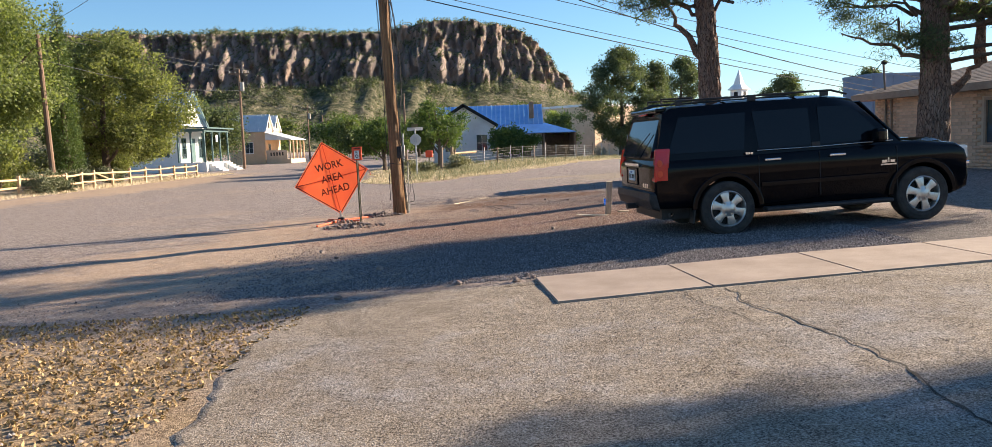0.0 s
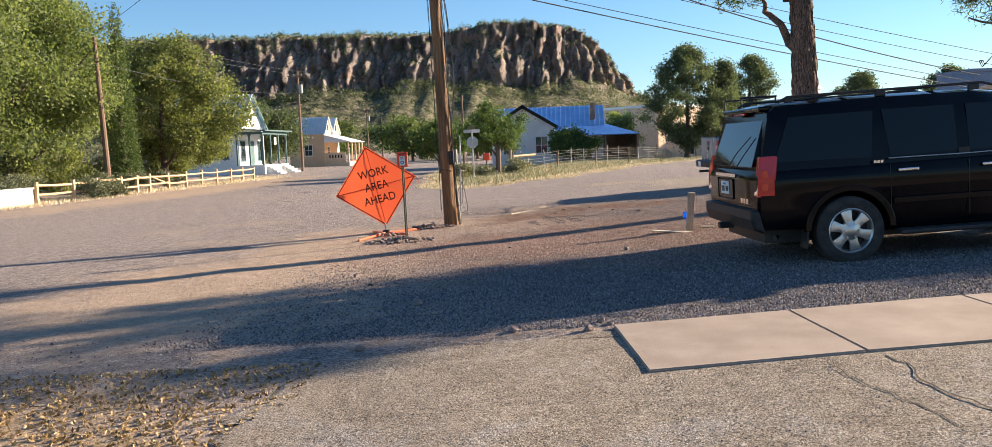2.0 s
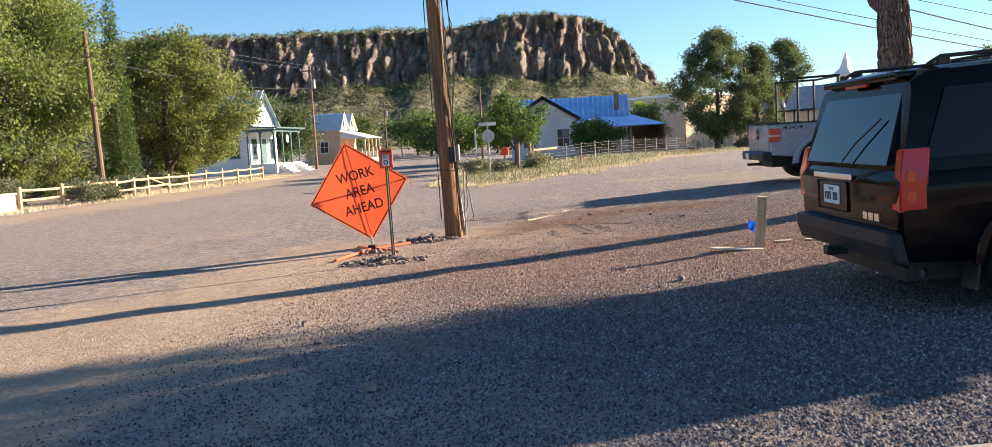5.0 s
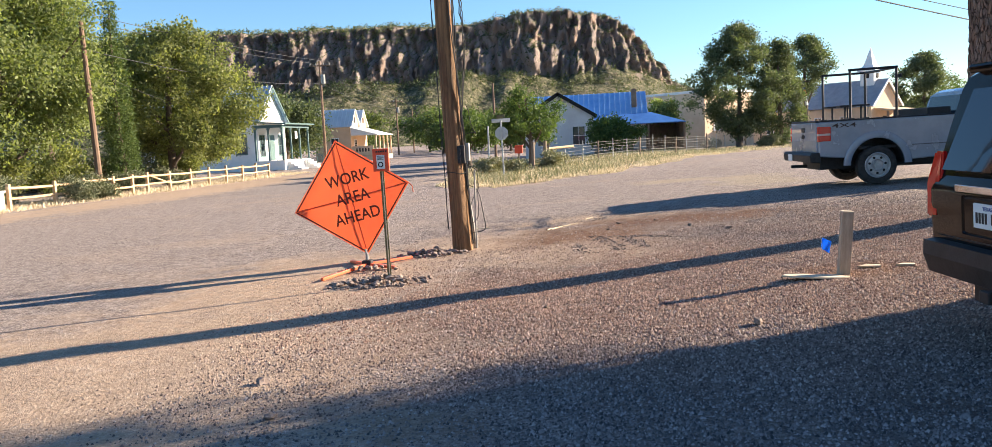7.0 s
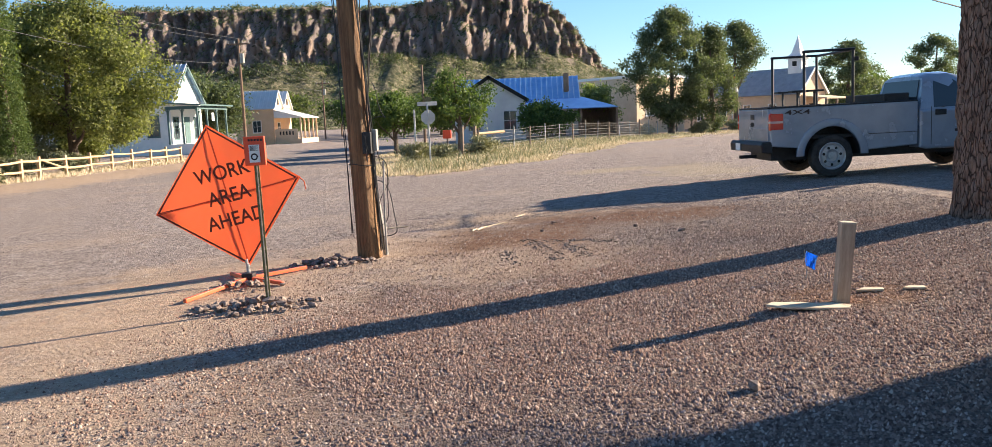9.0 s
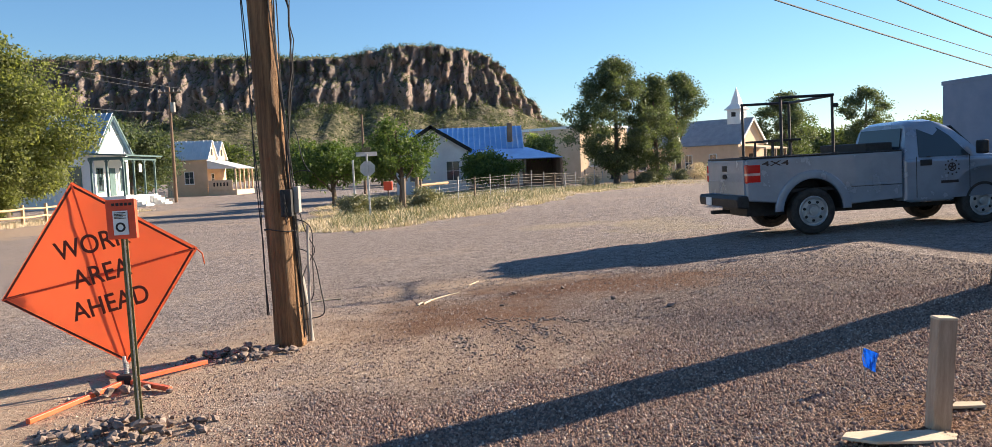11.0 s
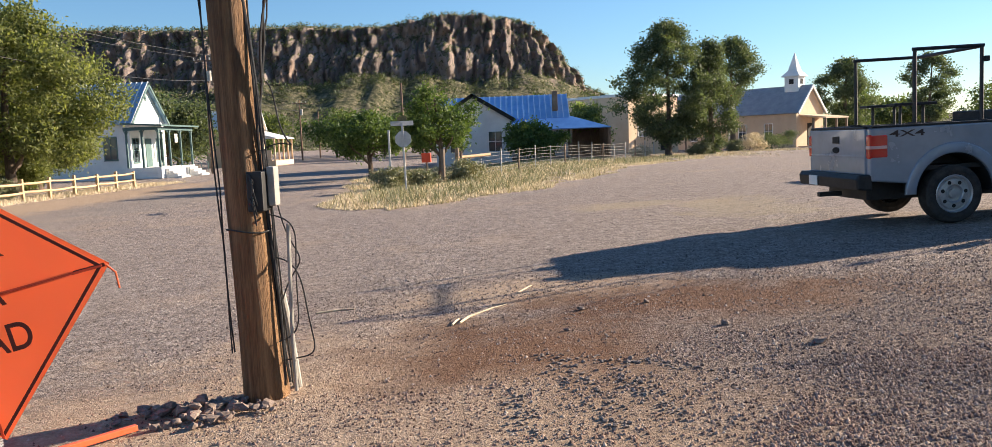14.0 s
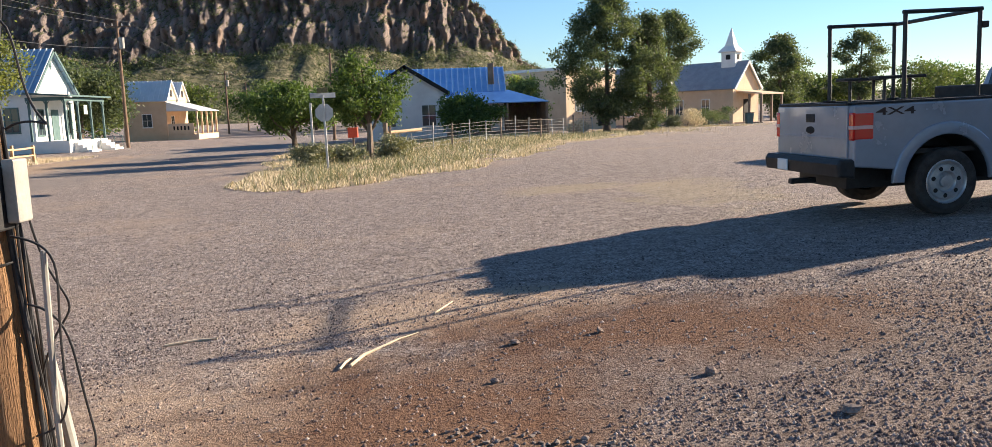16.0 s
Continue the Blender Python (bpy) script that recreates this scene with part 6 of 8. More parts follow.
tree("elm_tree", "broad olive-green elm reaching almost to the ground", -30.4, 59.0, 3, 0.28, lobes(3.2, 2.9, 3.4, 40, 5, lobe=0.3), M_LEAF_B, 36000, 0.17, 5, spread=0.36, limbs=7)
for i, (x, y, s) in enumerate(((-22.7, 34.4, 1.1), (-23.9, 36.4, 1.2), (-22.5, 36.0, 0.8), (-24.6, 41.5, 1.1), (-24.8, 46.0, 1.0), (-25.5, 33.0, 1.3), (-24.7, 30.0, 1.2))):
    sh = thing("sage_shrub", "grey-green sage shrub at the foot of a fence", "shrub", Matrix.Translation(gz(x, y)), "sage shrubs")
    part_mesh("foliage", leaves("foliage", M_SAGE, lobes(s * 0.9, s * 0.6, s * 0.55, 8, 40 + i), 3200, 0.12, np.random.default_rng(50 + i), 0.35, 0.3, 0, 8, 0.12), sh)
    for k in range(4):
        part("stem", tube(bmesh.new(), [(0, 0, -0.05), (0.2 * math.cos(k * 1.7), 0.2 * math.sin(k * 1.7), 0.3), (0.5 * s * math.cos(k * 1.7), 0.5 * s * math.sin(k * 1.7), 0.7 * s)], [0.03, 0.02, 0.008], 6), M_BARK_DARK, sh)
rg_ = random.Random(77)
for i in range(13):
    x, y, s = rg_.uniform(-33, -27), 31 + i * 2.35, rg_.uniform(1.4, 2.3)
    sh = thing("understory_shrub", "dense dark green shrub beneath the yard trees", "shrub", Matrix.Translation(gz(x, y)), "yard understory")
    part_mesh("foliage", leaves("foliage", M_LEAF_B if i % 2 else M_SAGE, lobes(s, s * 0.7, s * 0.6, 9, 400 + i), 3400, 0.2, np.random.default_rng(450 + i), 0.45, 0.2, 0, 8, 0.18), sh)
    part("stem", tube(bmesh.new(), [(0, 0, -0.05), (0.1, 0, 0.5), (0.3, 0.1, 1.0)], [0.05, 0.035, 0.012], 6), M_BARK_DARK, sh)
# between the houses and down the street
tree("juniper_tree", "rounded dark green juniper between two houses", -33.5, 86.0, 3, 0.3, lobes(3.9, 3.7, 4.6, 20, 6), M_LEAF_P, 14000, 0.32, 6, spread=0.4)
tree("juniper_tree", "rounded dark green juniper between two houses", -38.5, 97.0, 3, 0.3, lobes(3.9, 3.4, 4.2, 18, 66), M_LEAF_P, 9000, 0.36, 66, spread=0.4)
far = [(-24, 128, 3.6, 3.0), (-21, 140, 4.2, 3.4), (-13, 125, 3.8, 3.0), (-9, 112, 3.6, 2.8), (-31, 150, 5, 4), (-16, 160, 5, 3.6), (-40, 135, 4.5, 3.6), (-6, 135, 5, 3.6), (2, 118, 4.4, 3.4), (-25, 175, 6, 4), (-50, 150, 6, 4.4), (-46, 118, 4, 3.2), (10, 130, 5, 3.6), (20, 120, 4.5, 3.2), (-60, 125, 6, 4.5), (-70, 95, 6, 4.5), (-12, 185, 7, 4.5), (-36, 190, 7, 5), (48, 150, 6, 4), (68, 165, 7, 4.5), (84, 150, 6, 4), (58, 130, 4.5, 3), (100, 170, 7, 4.5), (34, 140, 5, 3.5)]
for i, (x, y, r, h) in enumerate(far):
    tree("street_tree", "green yard tree far down the street", x, y, 3, 0.2, lobes(r, h, h * 0.95 + 0.6, 12, 100 + i), (M_LEAF_FAR, M_LEAF_D, M_LEAF_FAR)[i % 3], 4200, 0.5, 100 + i, spread=0.6, limbs=3, group="far yard trees", clump=8)
# yard of the blue-roofed house
tree("mulberry_tree", "leafy bright green mulberry in a fenced yard", -3.35, 49.5, 2, 0.16, lobes(2.1, 2.0, 3.0, 28, 7, lobe=0.28), M_LEAF_D, 10000, 0.16, 7, shell=0.2, spread=0.2, droop=0.4)
tree("mulberry_tree", "leafy bright green mulberry in a fenced yard", -7.9, 54.0, 2, 0.16, lobes(2.3, 1.7, 2.5, 24, 8, lobe=0.27), M_LEAF_D, 10000, 0.17, 8, shell=0.2, spread=0.2, droop=0.4)
tree("mulberry_tree", "small leafy green fruit tree before a house wall", 2.0, 65.0, 1.5, 0.12, lobes(2.0, 1.35, 1.75, 12, 9), M_LEAF_D, 8000, 0.22, 9, spread=0.26)
tree("poplar_tree", "yellow-green poplar beside a tan wall", 7.0, 79.0, 3, 0.15, lobes(1.9, 1.9, 3.0, 9, 10), M_LEAF_A, 6000, 0.28, 10, spread=0.3)
def juniper_pads(h, r, n, seed, base=1.0, full=0.45, pad=1.0):
    """Flat foliage pads out along the limbs; the crown is widest at the given share of its height."""
    rg = random.Random(seed)
    out = []
    for i in range(n):
        t = (i + rg.random()) / n
        wide = (t / full) ** 0.5 if t < full else ((1 - t) / (1 - full)) ** 0.6
        w = r * wide * rg.random() ** 0.45
        a = rg.random() * 6.283
        q = pad * rg.uniform(0.4, 0.95) * (0.55 + 0.1 * r)
        out.append((math.cos(a) * w, math.sin(a) * w, base + (h - base) * t, q, q, q * 0.72))
    return out


tree("juniper_tree", "tall dark many-lobed juniper beside the gravel lane", 11.9, 67.5, 6, 0.22, juniper_pads(9.6, 4.3, 150, 13, 1.3, 0.36, 0.68), M_LEAF_P, 50000, 0.17, 13, shell=0.1, clump=12, spread=0.26, limbs=22)
tree("juniper_tree", "pointed green juniper reaching the ground beside the lane", 15.3, 68.6, 4, 0.2, juniper_pads(8.3, 2.2, 90, 14, 0.5, 0.25, 0.75), M_LEAF_P, 28000, 0.15, 14, shell=0.1, spread=0.26)
tree("pine_tree", "dark pine behind a tall juniper", 21.1, 84, 6, 0.3, juniper_pads(10.2, 2.7, 54, 15, 5.0, 0.4, 0.8), M_LEAF_P, 15000, 0.2, 15, shell=0.15, spread=0.32, limbs=12)
tree("pine_tree", "round dense dark pine near a church", 38.5, 101, 6, 0.3, juniper_pads(9.2, 3.8, 70, 16, 1.0, 0.5), M_LEAF_P, 26000, 0.24, 16, shell=0.15, spread=0.36, limbs=10)
tree("pine_tree", "thin dark pine on the far side of the lane", 58.5, 122, 6, 0.3, juniper_pads(11.2, 4.2, 46, 17, 2.5, 0.6), M_LEAF_P, 15000, 0.28, 17, shell=0.15, spread=0.42, limbs=10)
for i, (x, y, s, mat) in enumerate(((21.5, 80.0, 1.6, M_GRASS_DRY), (19.6, 78.0, 1.0, M_SAGE), (24.0, 82.0, 1.5, M_LEAF_P), (26.2, 85.5, 1.7, M_LEAF_P), (14.2, 66.5, 0.8, M_SAGE), (9.6, 66.6, 0.8, M_GRASS_DRY), (-1.5, 42.6, 0.85, M_GRASS_GREEN), (-4.6, 40.5, 0.8, M_GRASS_GREEN), (-3.3, 41.5, 0.6, M_GRASS_GREEN))):
    sh = thing("yard_shrub", "low scruffy shrub by the lane", "shrub", Matrix.Translation(gz(x, y)), "yard shrubs")
    part_mesh("foliage", leaves("foliage", mat, lobes(s, s * 0.55, s * 0.5, 8, 70 + i), 2600, 0.16, np.random.default_rng(80 + i), 0.3, 0.3, 0, 8, 0.15), sh)
    part("stem", tube(bmesh.new(), [(0, 0, -0.05), (0.05, 0, 0.3), (0.2 * s, 0.1, 0.6 * s)], [0.04, 0.03, 0.01], 6), M_BARK_DARK, sh)


# big pines beside the walk
def near_pine(x, y, label, r0, lean, height, fork, blobs, seed, count):
    rg = random.Random(seed)
    t = thing("pine_tree", label, "tree", Matrix.Translation(gz(x, y, -0.08)))
    bm = bmesh.new()
    seg, n = 64, 120
    rings = []
    for i in range(n):
        h = height * i / (n - 1)
        c = Vector((lean[0] * h + 0.05 * math.sin(h * 0.9 + seed), lean[1] * h, h))
        r = r0 * (1 - 0.72 * (h / height)) + 0.10 * max(0, 0.35 - h)
        ring = []
        for k in range(seg):
            a = 2 * math.pi * k / seg
            q = (math.cos(a) * r * 11, math.sin(a) * r * 11, h * 2.6 + seed)
            d = noise.voronoi(q)[0]
            plate = min(1.0, (d[1] - d[0]) * 3.2)
            ring.append(bm.verts.new(c + Vector((math.cos(a), math.sin(a), 0)) * (r - 0.045 + 0.045 * plate + 0.014 * noise.noise((a * 3, h * 8, 1)))))
        rings.append(ring)
    for p, q in zip(rings, rings[1:]):
        for k in range(seg):
            bm.faces.new((p[k], p[(k + 1) % seg], q[(k + 1) % seg], q[k]))
    part("trunk", bm, M_BARK, t, "deeply plated red-brown bark")
    for a, b, r in fork:
        pts = limb_path(a, b, 0.12, rg, 10)
        part("limb", tube(bmesh.new(), pts, [r * (1 - 0.75 * i / 10) for i in range(11)], 10, wob=0.2, seed=seed), M_BARK, t)
    for b in blobs:
        for _ in range(2):
            e = Vector((b[0] + rg.uniform(-0.7, 0.7) * b[3], b[1] + rg.uniform(-0.7, 0.7) * b[4], b[2] + rg.uniform(-0.4, 0.6) * b[5]))
            h0 = max(2.6, min(height * 0.95, b[2] + rg.uniform(-0.8, 0.4)))
            s = Vector((lean[0] * h0, lean[1] * h0, h0))
            if (e - s).length > 0.4:
                part("branch", tube(bmesh.new(), limb_path(s, e, 0.25, rg), [0.05 * (1 - 0.85 * i / 7) + 0.006 for i in range(8)], 6), M_BARK_DARK, t)
    part_mesh("needles", leaves("needles", M_LEAF_P, blobs, count * 2, 0.13, np.random.default_rng(seed), 0.11, 0.1, 0.0, 40, 0.1), t)
    return t


near_pine(6.3, 12.4, "large pine with plated bark standing in the gravel", 0.31, (-0.05, 0.0), 11.5,
          [((-0.15, 0, 2.95), (-1.05, 0.1, 4.4), 0.11), ((-1.05, 0.1, 4.35), (-1.35, 0.15, 5.8), 0.075), ((-0.22, 0, 4.4), (1.6, 0.3, 6.2), 0.09)],
          [(-1.5, 0, 4.45, 0.75, 0.8, 0.38), (-2.2, 0.2, 5.0, 0.8, 0.8, 0.42), (-0.8, 0.2, 4.75, 0.7, 0.7, 0.35), (0.9, 0, 4.75, 0.6, 0.7, 0.35), (-3.3, 0, 4.95, 0.45, 0.5, 0.22), (-2.2, -0.6, 6.2, 1.2, 1.2, 0.6), (1.8, 0.4, 6.4, 1.4, 1.3, 0.7), (0, -1.2, 7.2, 1.6, 1.3, 0.7), (-1.4, 0.9, 7.8, 1.5, 1.5, 0.7), (1.2, -0.4, 8.6, 1.4, 1.4, 0.7), (0, 0.3, 9.8, 1.5, 1.5, 0.8), (0, 0, 11, 1.1, 1.1, 0.8)], 5, 34000)
near_pine(10.35, 10.45, "large pine with drooping needle clumps beside a brick building", 0.36, (0.004, 0.0), 10.5,
          [((0, 0, 1.75), (1.05, 0, 2.7), 0.13), ((1.0, 0, 2.65), (1.0, 0.1, 5.2), 0.12), ((0, 0, 2.7), (-1.9, 0, 3.35), 0.06)],
          # First four and last three lobes are unseen, added for the shade they cast.
          [(0.2, -2.2, 4.8, 1.2, 1.0, 0.6), (-0.5, -2.7, 5.6, 1.2, 0.9, 0.6), (1.0, -2.8, 4.4, 1.0, 0.8, 0.5), (0.3, -3.1, 3.75, 0.9, 0.8, 0.5), (-0.75, -0.1, 3.25, 0.7, 0.7, 0.42), (-1.55, 0, 3.65, 0.6, 0.6, 0.32), (-2.05, 0, 3.95, 0.42, 0.5, 0.25), (-0.2, -0.5, 3.0, 0.5, 0.5, 0.4), (0.4, -0.3, 3.9, 0.8, 0.7, 0.45), (1.4, 0, 3.8, 0.8, 0.8, 0.4), (-1.0, 0, 4.4, 0.9, 0.9, 0.5), (2.4, 0.1, 3.9, 0.9, 0.9, 0.45), (1.9, 0, 5.2, 1.2, 1.1, 0.6), (0, 0.4, 5.8, 1.5, 1.5, 0.8), (-1.7, 0.3, 6.0, 1.2, 1.2, 0.6), (1.4, -0.6, 7.0, 1.5, 1.4, 0.7), (-0.8, 0, 7.6, 1.5, 1.4, 0.7), (0.4, 0, 8.8, 1.4, 1.4, 0.8), (0, 0, 10, 1.1, 1.1, 0.7), (4.0, -1.0, 3.1, 1.2, 1.1, 0.6), (5.2, -1.4, 3.5, 1.2, 1.1, 0.6), (4.6, 0.4, 3.9, 1.2, 1.1, 0.6)], 6, 40000)
near_pine(15.4, 2.9, "pine out beside the apron that shades its edge", 0.28, (0.0, 0.0), 8.0, [((0, 0, 3.0), (-1.2, 0, 4.4), 0.08)],
          [(-1.0, 0, 4.3, 1.1, 1.0, 0.5), (0.9, 0.3, 4.6, 1.2, 1.1, 0.6), (0, -0.9, 5.4, 1.3, 1.1, 0.6), (-0.6, 0.4, 6.2, 1.3, 1.2, 0.6), (0.3, 0, 7.3, 1.1, 1.1, 0.7)], 9, 14000)

# verge grass
rng = np.random.default_rng(41)
pts_dry, pts_green = [], []
def verge(x, y):
    right = np.interp(y, [30.4, 31.6, 34.3, 40, 50.5, 57, 64], [-3.0, -0.9, 1.6, 4.0, 7.0, 11.6, 14.0])
    left = np.interp(y, [30.4, 32.6, 45, 69], [-3.2, -5.7, -7.3, -10.2])
    w = 0.5 * math.sin(x * 1.7) + 0.4 * math.sin(y * 1.1 + x)
    return left + w * 0.5 < x < right + w * 0.6, min(x - left, right - x, y - 30.4)
while len(pts_dry) + len(pts_green) < 56000:
    y = 30 + 36 * rng.random() ** 1.5
    x = rng.uniform(-10.5, 14)
    ok, d = verge(x, y)
    if not ok or noise.noise((x * 0.7, y * 0.5, 3)) < -0.28:
        continue
    p = (x, y, G(x, y) - 0.01)
    if rng.random() < (0.03 if d < 1.3 else 0.3):
        pts_green.append(p)
    else:
        pts_dry.append(p)
tagged(new("dry_grass", blades("dry_grass", M_GRASS_DRY, pts_dry, 0.11, 0.02, rng, 0.5)), "dry straw-coloured grass along the lane verge", "grass", kind="stuff")
tagged(new("weeds", blades("weeds", M_GRASS_GREEN, pts_green, 0.24, 0.018, rng, 0.45)), "grey-green weeds among the dry grass", "grass", kind="stuff")
px_ = [(rng.uniform(-25.5, -21.6), rng.uniform(24, 62)) for _ in range(9000)]
tagged(new("fence_grass", blades("fence_grass", M_GRASS_DRY, [(x, y, G(x, y) - 0.01) for x, y in px_], 0.16, 0.018, rng)), "sparse dry grass along a rail fence", "grass", kind="stuff")
px_ = [(rng.normal(14, 2.5), rng.normal(68, 4)) for _ in range(2500)] + [(rng.normal(22, 3), rng.normal(79, 2.5)) for _ in range(2500)]
tagged(new("grass_tufts", blades("grass_tufts", M_GRASS_DRY, [(x, y, G(x, y) - 0.01) for x, y in px_], 0.14, 0.02, rng, 0.8)), "thin yellow grass tufts in the gravel", "grass", kind="stuff")

# ---- houses, fences, poles ----
def gable_roof(parent, mat, x0, x1, y0, y1, ez, rz, over, rib, ribmat=None, axis="x", t=0.07):
    """Two roof sheets over a body; the ridge runs along the axis. Ribs are standing seams."""
    a0, a1, b0, b1 = (x0, x1, y0, y1) if axis == "x" else (y0, y1, x0, x1)
    mid = (b0 + b1) / 2
    k = (rz - ez) / (mid - b0)
    def P(a, b, z):
        return (a, b, z) if axis == "x" else (b, a, z)
    out = []
    for s, be in ((-1, b0 - over), (1, b1 + over)):
        ze = ez - k * over
        r = part("roof_sheet", slab(bmesh.new(), [P(a0 - over, mid, rz), P(a1 + over, mid, rz), P(a1 + over, be, ze), P(a0 - over, be, ze)], t), mat, parent)
        out.append(r)
        if rib:
            n = int((a1 - a0 + 2 * over) / rib)
            me = None
            for i in range(n + 1):
                a = a0 - over + 0.03 + i * (a1 - a0 + 2 * over - 0.06) / n
                if me is None:
                    bm = bmesh.new()
                    d = Vector(P(0, be, ze)) - Vector(P(0, mid, rz))
                    q = d.to_track_quat("X", "Z").to_matrix().to_4x4()
                    box(bm, (0, -0.03, 0), (d.length, 0.03, 0.055), Matrix.Translation(P(0, mid, rz)) @ q)
                    me = finish("roof_rib", bm, ribmat or mat)
                part_mesh("roof_rib", me, r, Matrix.Translation(P(a, 0, 0)))
    return out


def window_in(parent, c, w, h, normal, frame_mat, depth=0.06):
    """A framed window with glass on a wall; the normal is one of +x, -x, +y, -y."""
    rot = {"-y": 0, "+x": 90, "+y": 180, "-x": 270}[normal]
    m = Matrix.Translation(c) @ Matrix.Rotation(radians(rot), 4, "Z")
    wn = part("window", boxed((-w / 2, -0.012, -h / 2), (w / 2, 0.01, h / 2), m), M_GLASS_BLUE, parent, "dark window glass")
    bm = bmesh.new()
    for a, b in (((-w / 2 - 0.07, -h / 2 - 0.07), (w / 2 + 0.07, -h / 2)), ((-w / 2 - 0.07, h / 2), (w / 2 + 0.07, h / 2 + 0.07)), ((-w / 2 - 0.07, -h / 2), (-w / 2, h / 2)), ((w / 2, -h / 2), (w / 2 + 0.07, h / 2)), ((-w / 2, -0.02), (w / 2, 0.02)), ((-0.02, -h / 2), (0.02, h / 2))):
        box(bm, (a[0], -depth * 0.6, a[1]), (b[0], 0.02, b[1]), m)
    part("window_frame", bm, frame_mat, wn)
    part("sill", boxed((-w / 2 - 0.1, -depth, -h / 2 - 0.12), (w / 2 + 0.1, 0.02, -h / 2 - 0.07), m), frame_mat, wn)
    return wn


def gable_body(parent, mat, x0, x1, y0, y1, z0, ez, rz, axis="x"):
    mid = ((y0 + y1) if axis == "x" else (x0 + x1)) / 2
    if axis == "x":
        o = [(y0, z0), (y1, z0), (y1, ez), (mid, rz), (y0, ez)]
        return part("wall_body", prism(bmesh.new(), o, "x", x0, x1), mat, parent)
    o = [(x0, z0), (x1, z0), (x1, ez), (mid, rz), (x0, ez)]
    return part("wall_body", prism(bmesh.new(), o, "y", y0, y1), mat, parent)


def white_house():
    h = thing("white_house", "white gabled house with metal roof striped by painted-in light and teal porch", "house", Matrix.Translation((0.7, -6.74, 1.84)) @ Matrix.Scale(1.1, 4) @ Matrix.Translation((-1.5, 6.74, -1.58)))
    gable_body(h, M_WHITEPAINT, -38, -27.0, 65.2, 71.2, -0.5, 3.95, 6.85)
    # White ribs on the blue sheet paint in the roof's light and shade stripes.
    gable_roof(h, M_BLUEWHITE, -38, -27.0, 65.2, 71.2, 3.98, 6.92, 0.35, 0.42, M_WHITEPAINT)
    part("roof_vent", boxed((-27.0, 68.1, 5.45), (-26.95, 68.3, 6.05), None, 0.01), M_TEAL, h)
    for s, b in ((-1, 65.2), (1, 71.2)):
        d = Vector((0, b + s * 0.35 - 68.2, -3.28))
        q = Vector((0, b + s * 0.4 - 68.2, -3.25)).to_track_quat("X", "Z").to_matrix().to_4x4()
        part("rake_board", boxed((0, -0.03, -0.2), (4.6, 0.03, -0.02), Matrix.Translation((-26.62, 68.2, 6.9)) @ q), M_TEAL, h, "teal rake board")
    # porch
    part("porch_floor", boxed((-27.0, 64.3, -0.4), (-24.4, 70.4, 0.42)), M_WHITEPAINT, h)
    part("porch_roof", slab(bmesh.new(), [(-27.0, 63.9, 3.72), (-27.0, 70.8, 3.72), (-24.0, 70.8, 3.5), (-24.0, 63.9, 3.5)], 0.12), M_TEAL, h, "teal porch roof edge")
    part("porch_beam", boxed((-24.6, 64.2, 3.12), (-24.42, 70.5, 3.36), None, 0.01), M_TEAL, h)
    part("porch_beam", boxed((-27.0, 64.2, 3.14), (-24.6, 64.36, 3.38), None, 0.01), M_TEAL, h)
    posts = [(-24.5, y) for y in (64.35, 66.2, 68.2, 70.25)] + [(-25.7, 64.35), (-26.85, 64.35), (-26.85, 70.25)]
    for x, y in posts:
        po = bmesh.new()
        box(po, (x - 0.07, y - 0.07, 0.42), (x + 0.07, y + 0.07, 3.14), None, 0.015)
        post = part("porch_post", po, M_TEAL, h, "slim teal porch post")
        for s in (-1, 1):
            bk = bmesh.new()
            tube(bk, [(x, y, 2.6), (x, y + s * 0.1, 2.9), (x, y + s * 0.38, 3.13)], 0.03, 6)
            part("bracket", bk, M_TEAL, post)
    for y0 in (64.9, 68.7):
        st = bmesh.new()
        for k in range(4):
            box(st, (-24.4 + 0.01 * k, y0 - 0.006 * k, -0.45 - 0.01 * k), (-24.1 + 0.3 * k, y0 + 1.5 + 0.006 * k, 0.28 - 0.18 * k))
        part("steps", st, M_WHITEPAINT, h, "white entry steps")
        for dy in (0.05, 1.45):
            rl = bmesh.new()
            tube(rl, [(-24.4, y0 + dy, 1.2), (-23.2, y0 + dy, 0.55), (-23.2, y0 + dy, -0.3)], 0.022, 6)
            part("step_rail", rl, M_TEAL, h)
    for y, w, hh, z in ((66.0, 0.9, 1.7, 1.7), (70.0, 0.9, 1.7, 1.7)):
        window_in(h, (-26.985, y, z), w, hh, "+x", M_TEAL)
    d = part("door", boxed((-27.02, 67.6, 0.42), (-26.95, 68.6, 2.6), None, 0.01), M_TEAL, h)
    for x in (-28.5, -31, -34):
        window_in(h, (x, 65.19, 1.9), 0.9, 1.6, "-y", M_TEAL)
    sg = part("hanging_sign", boxed((-24.45, 67.0, 2.2), (-24.4, 67.5, 2.85), None, 0.02), M_WHITE, h)
    return h


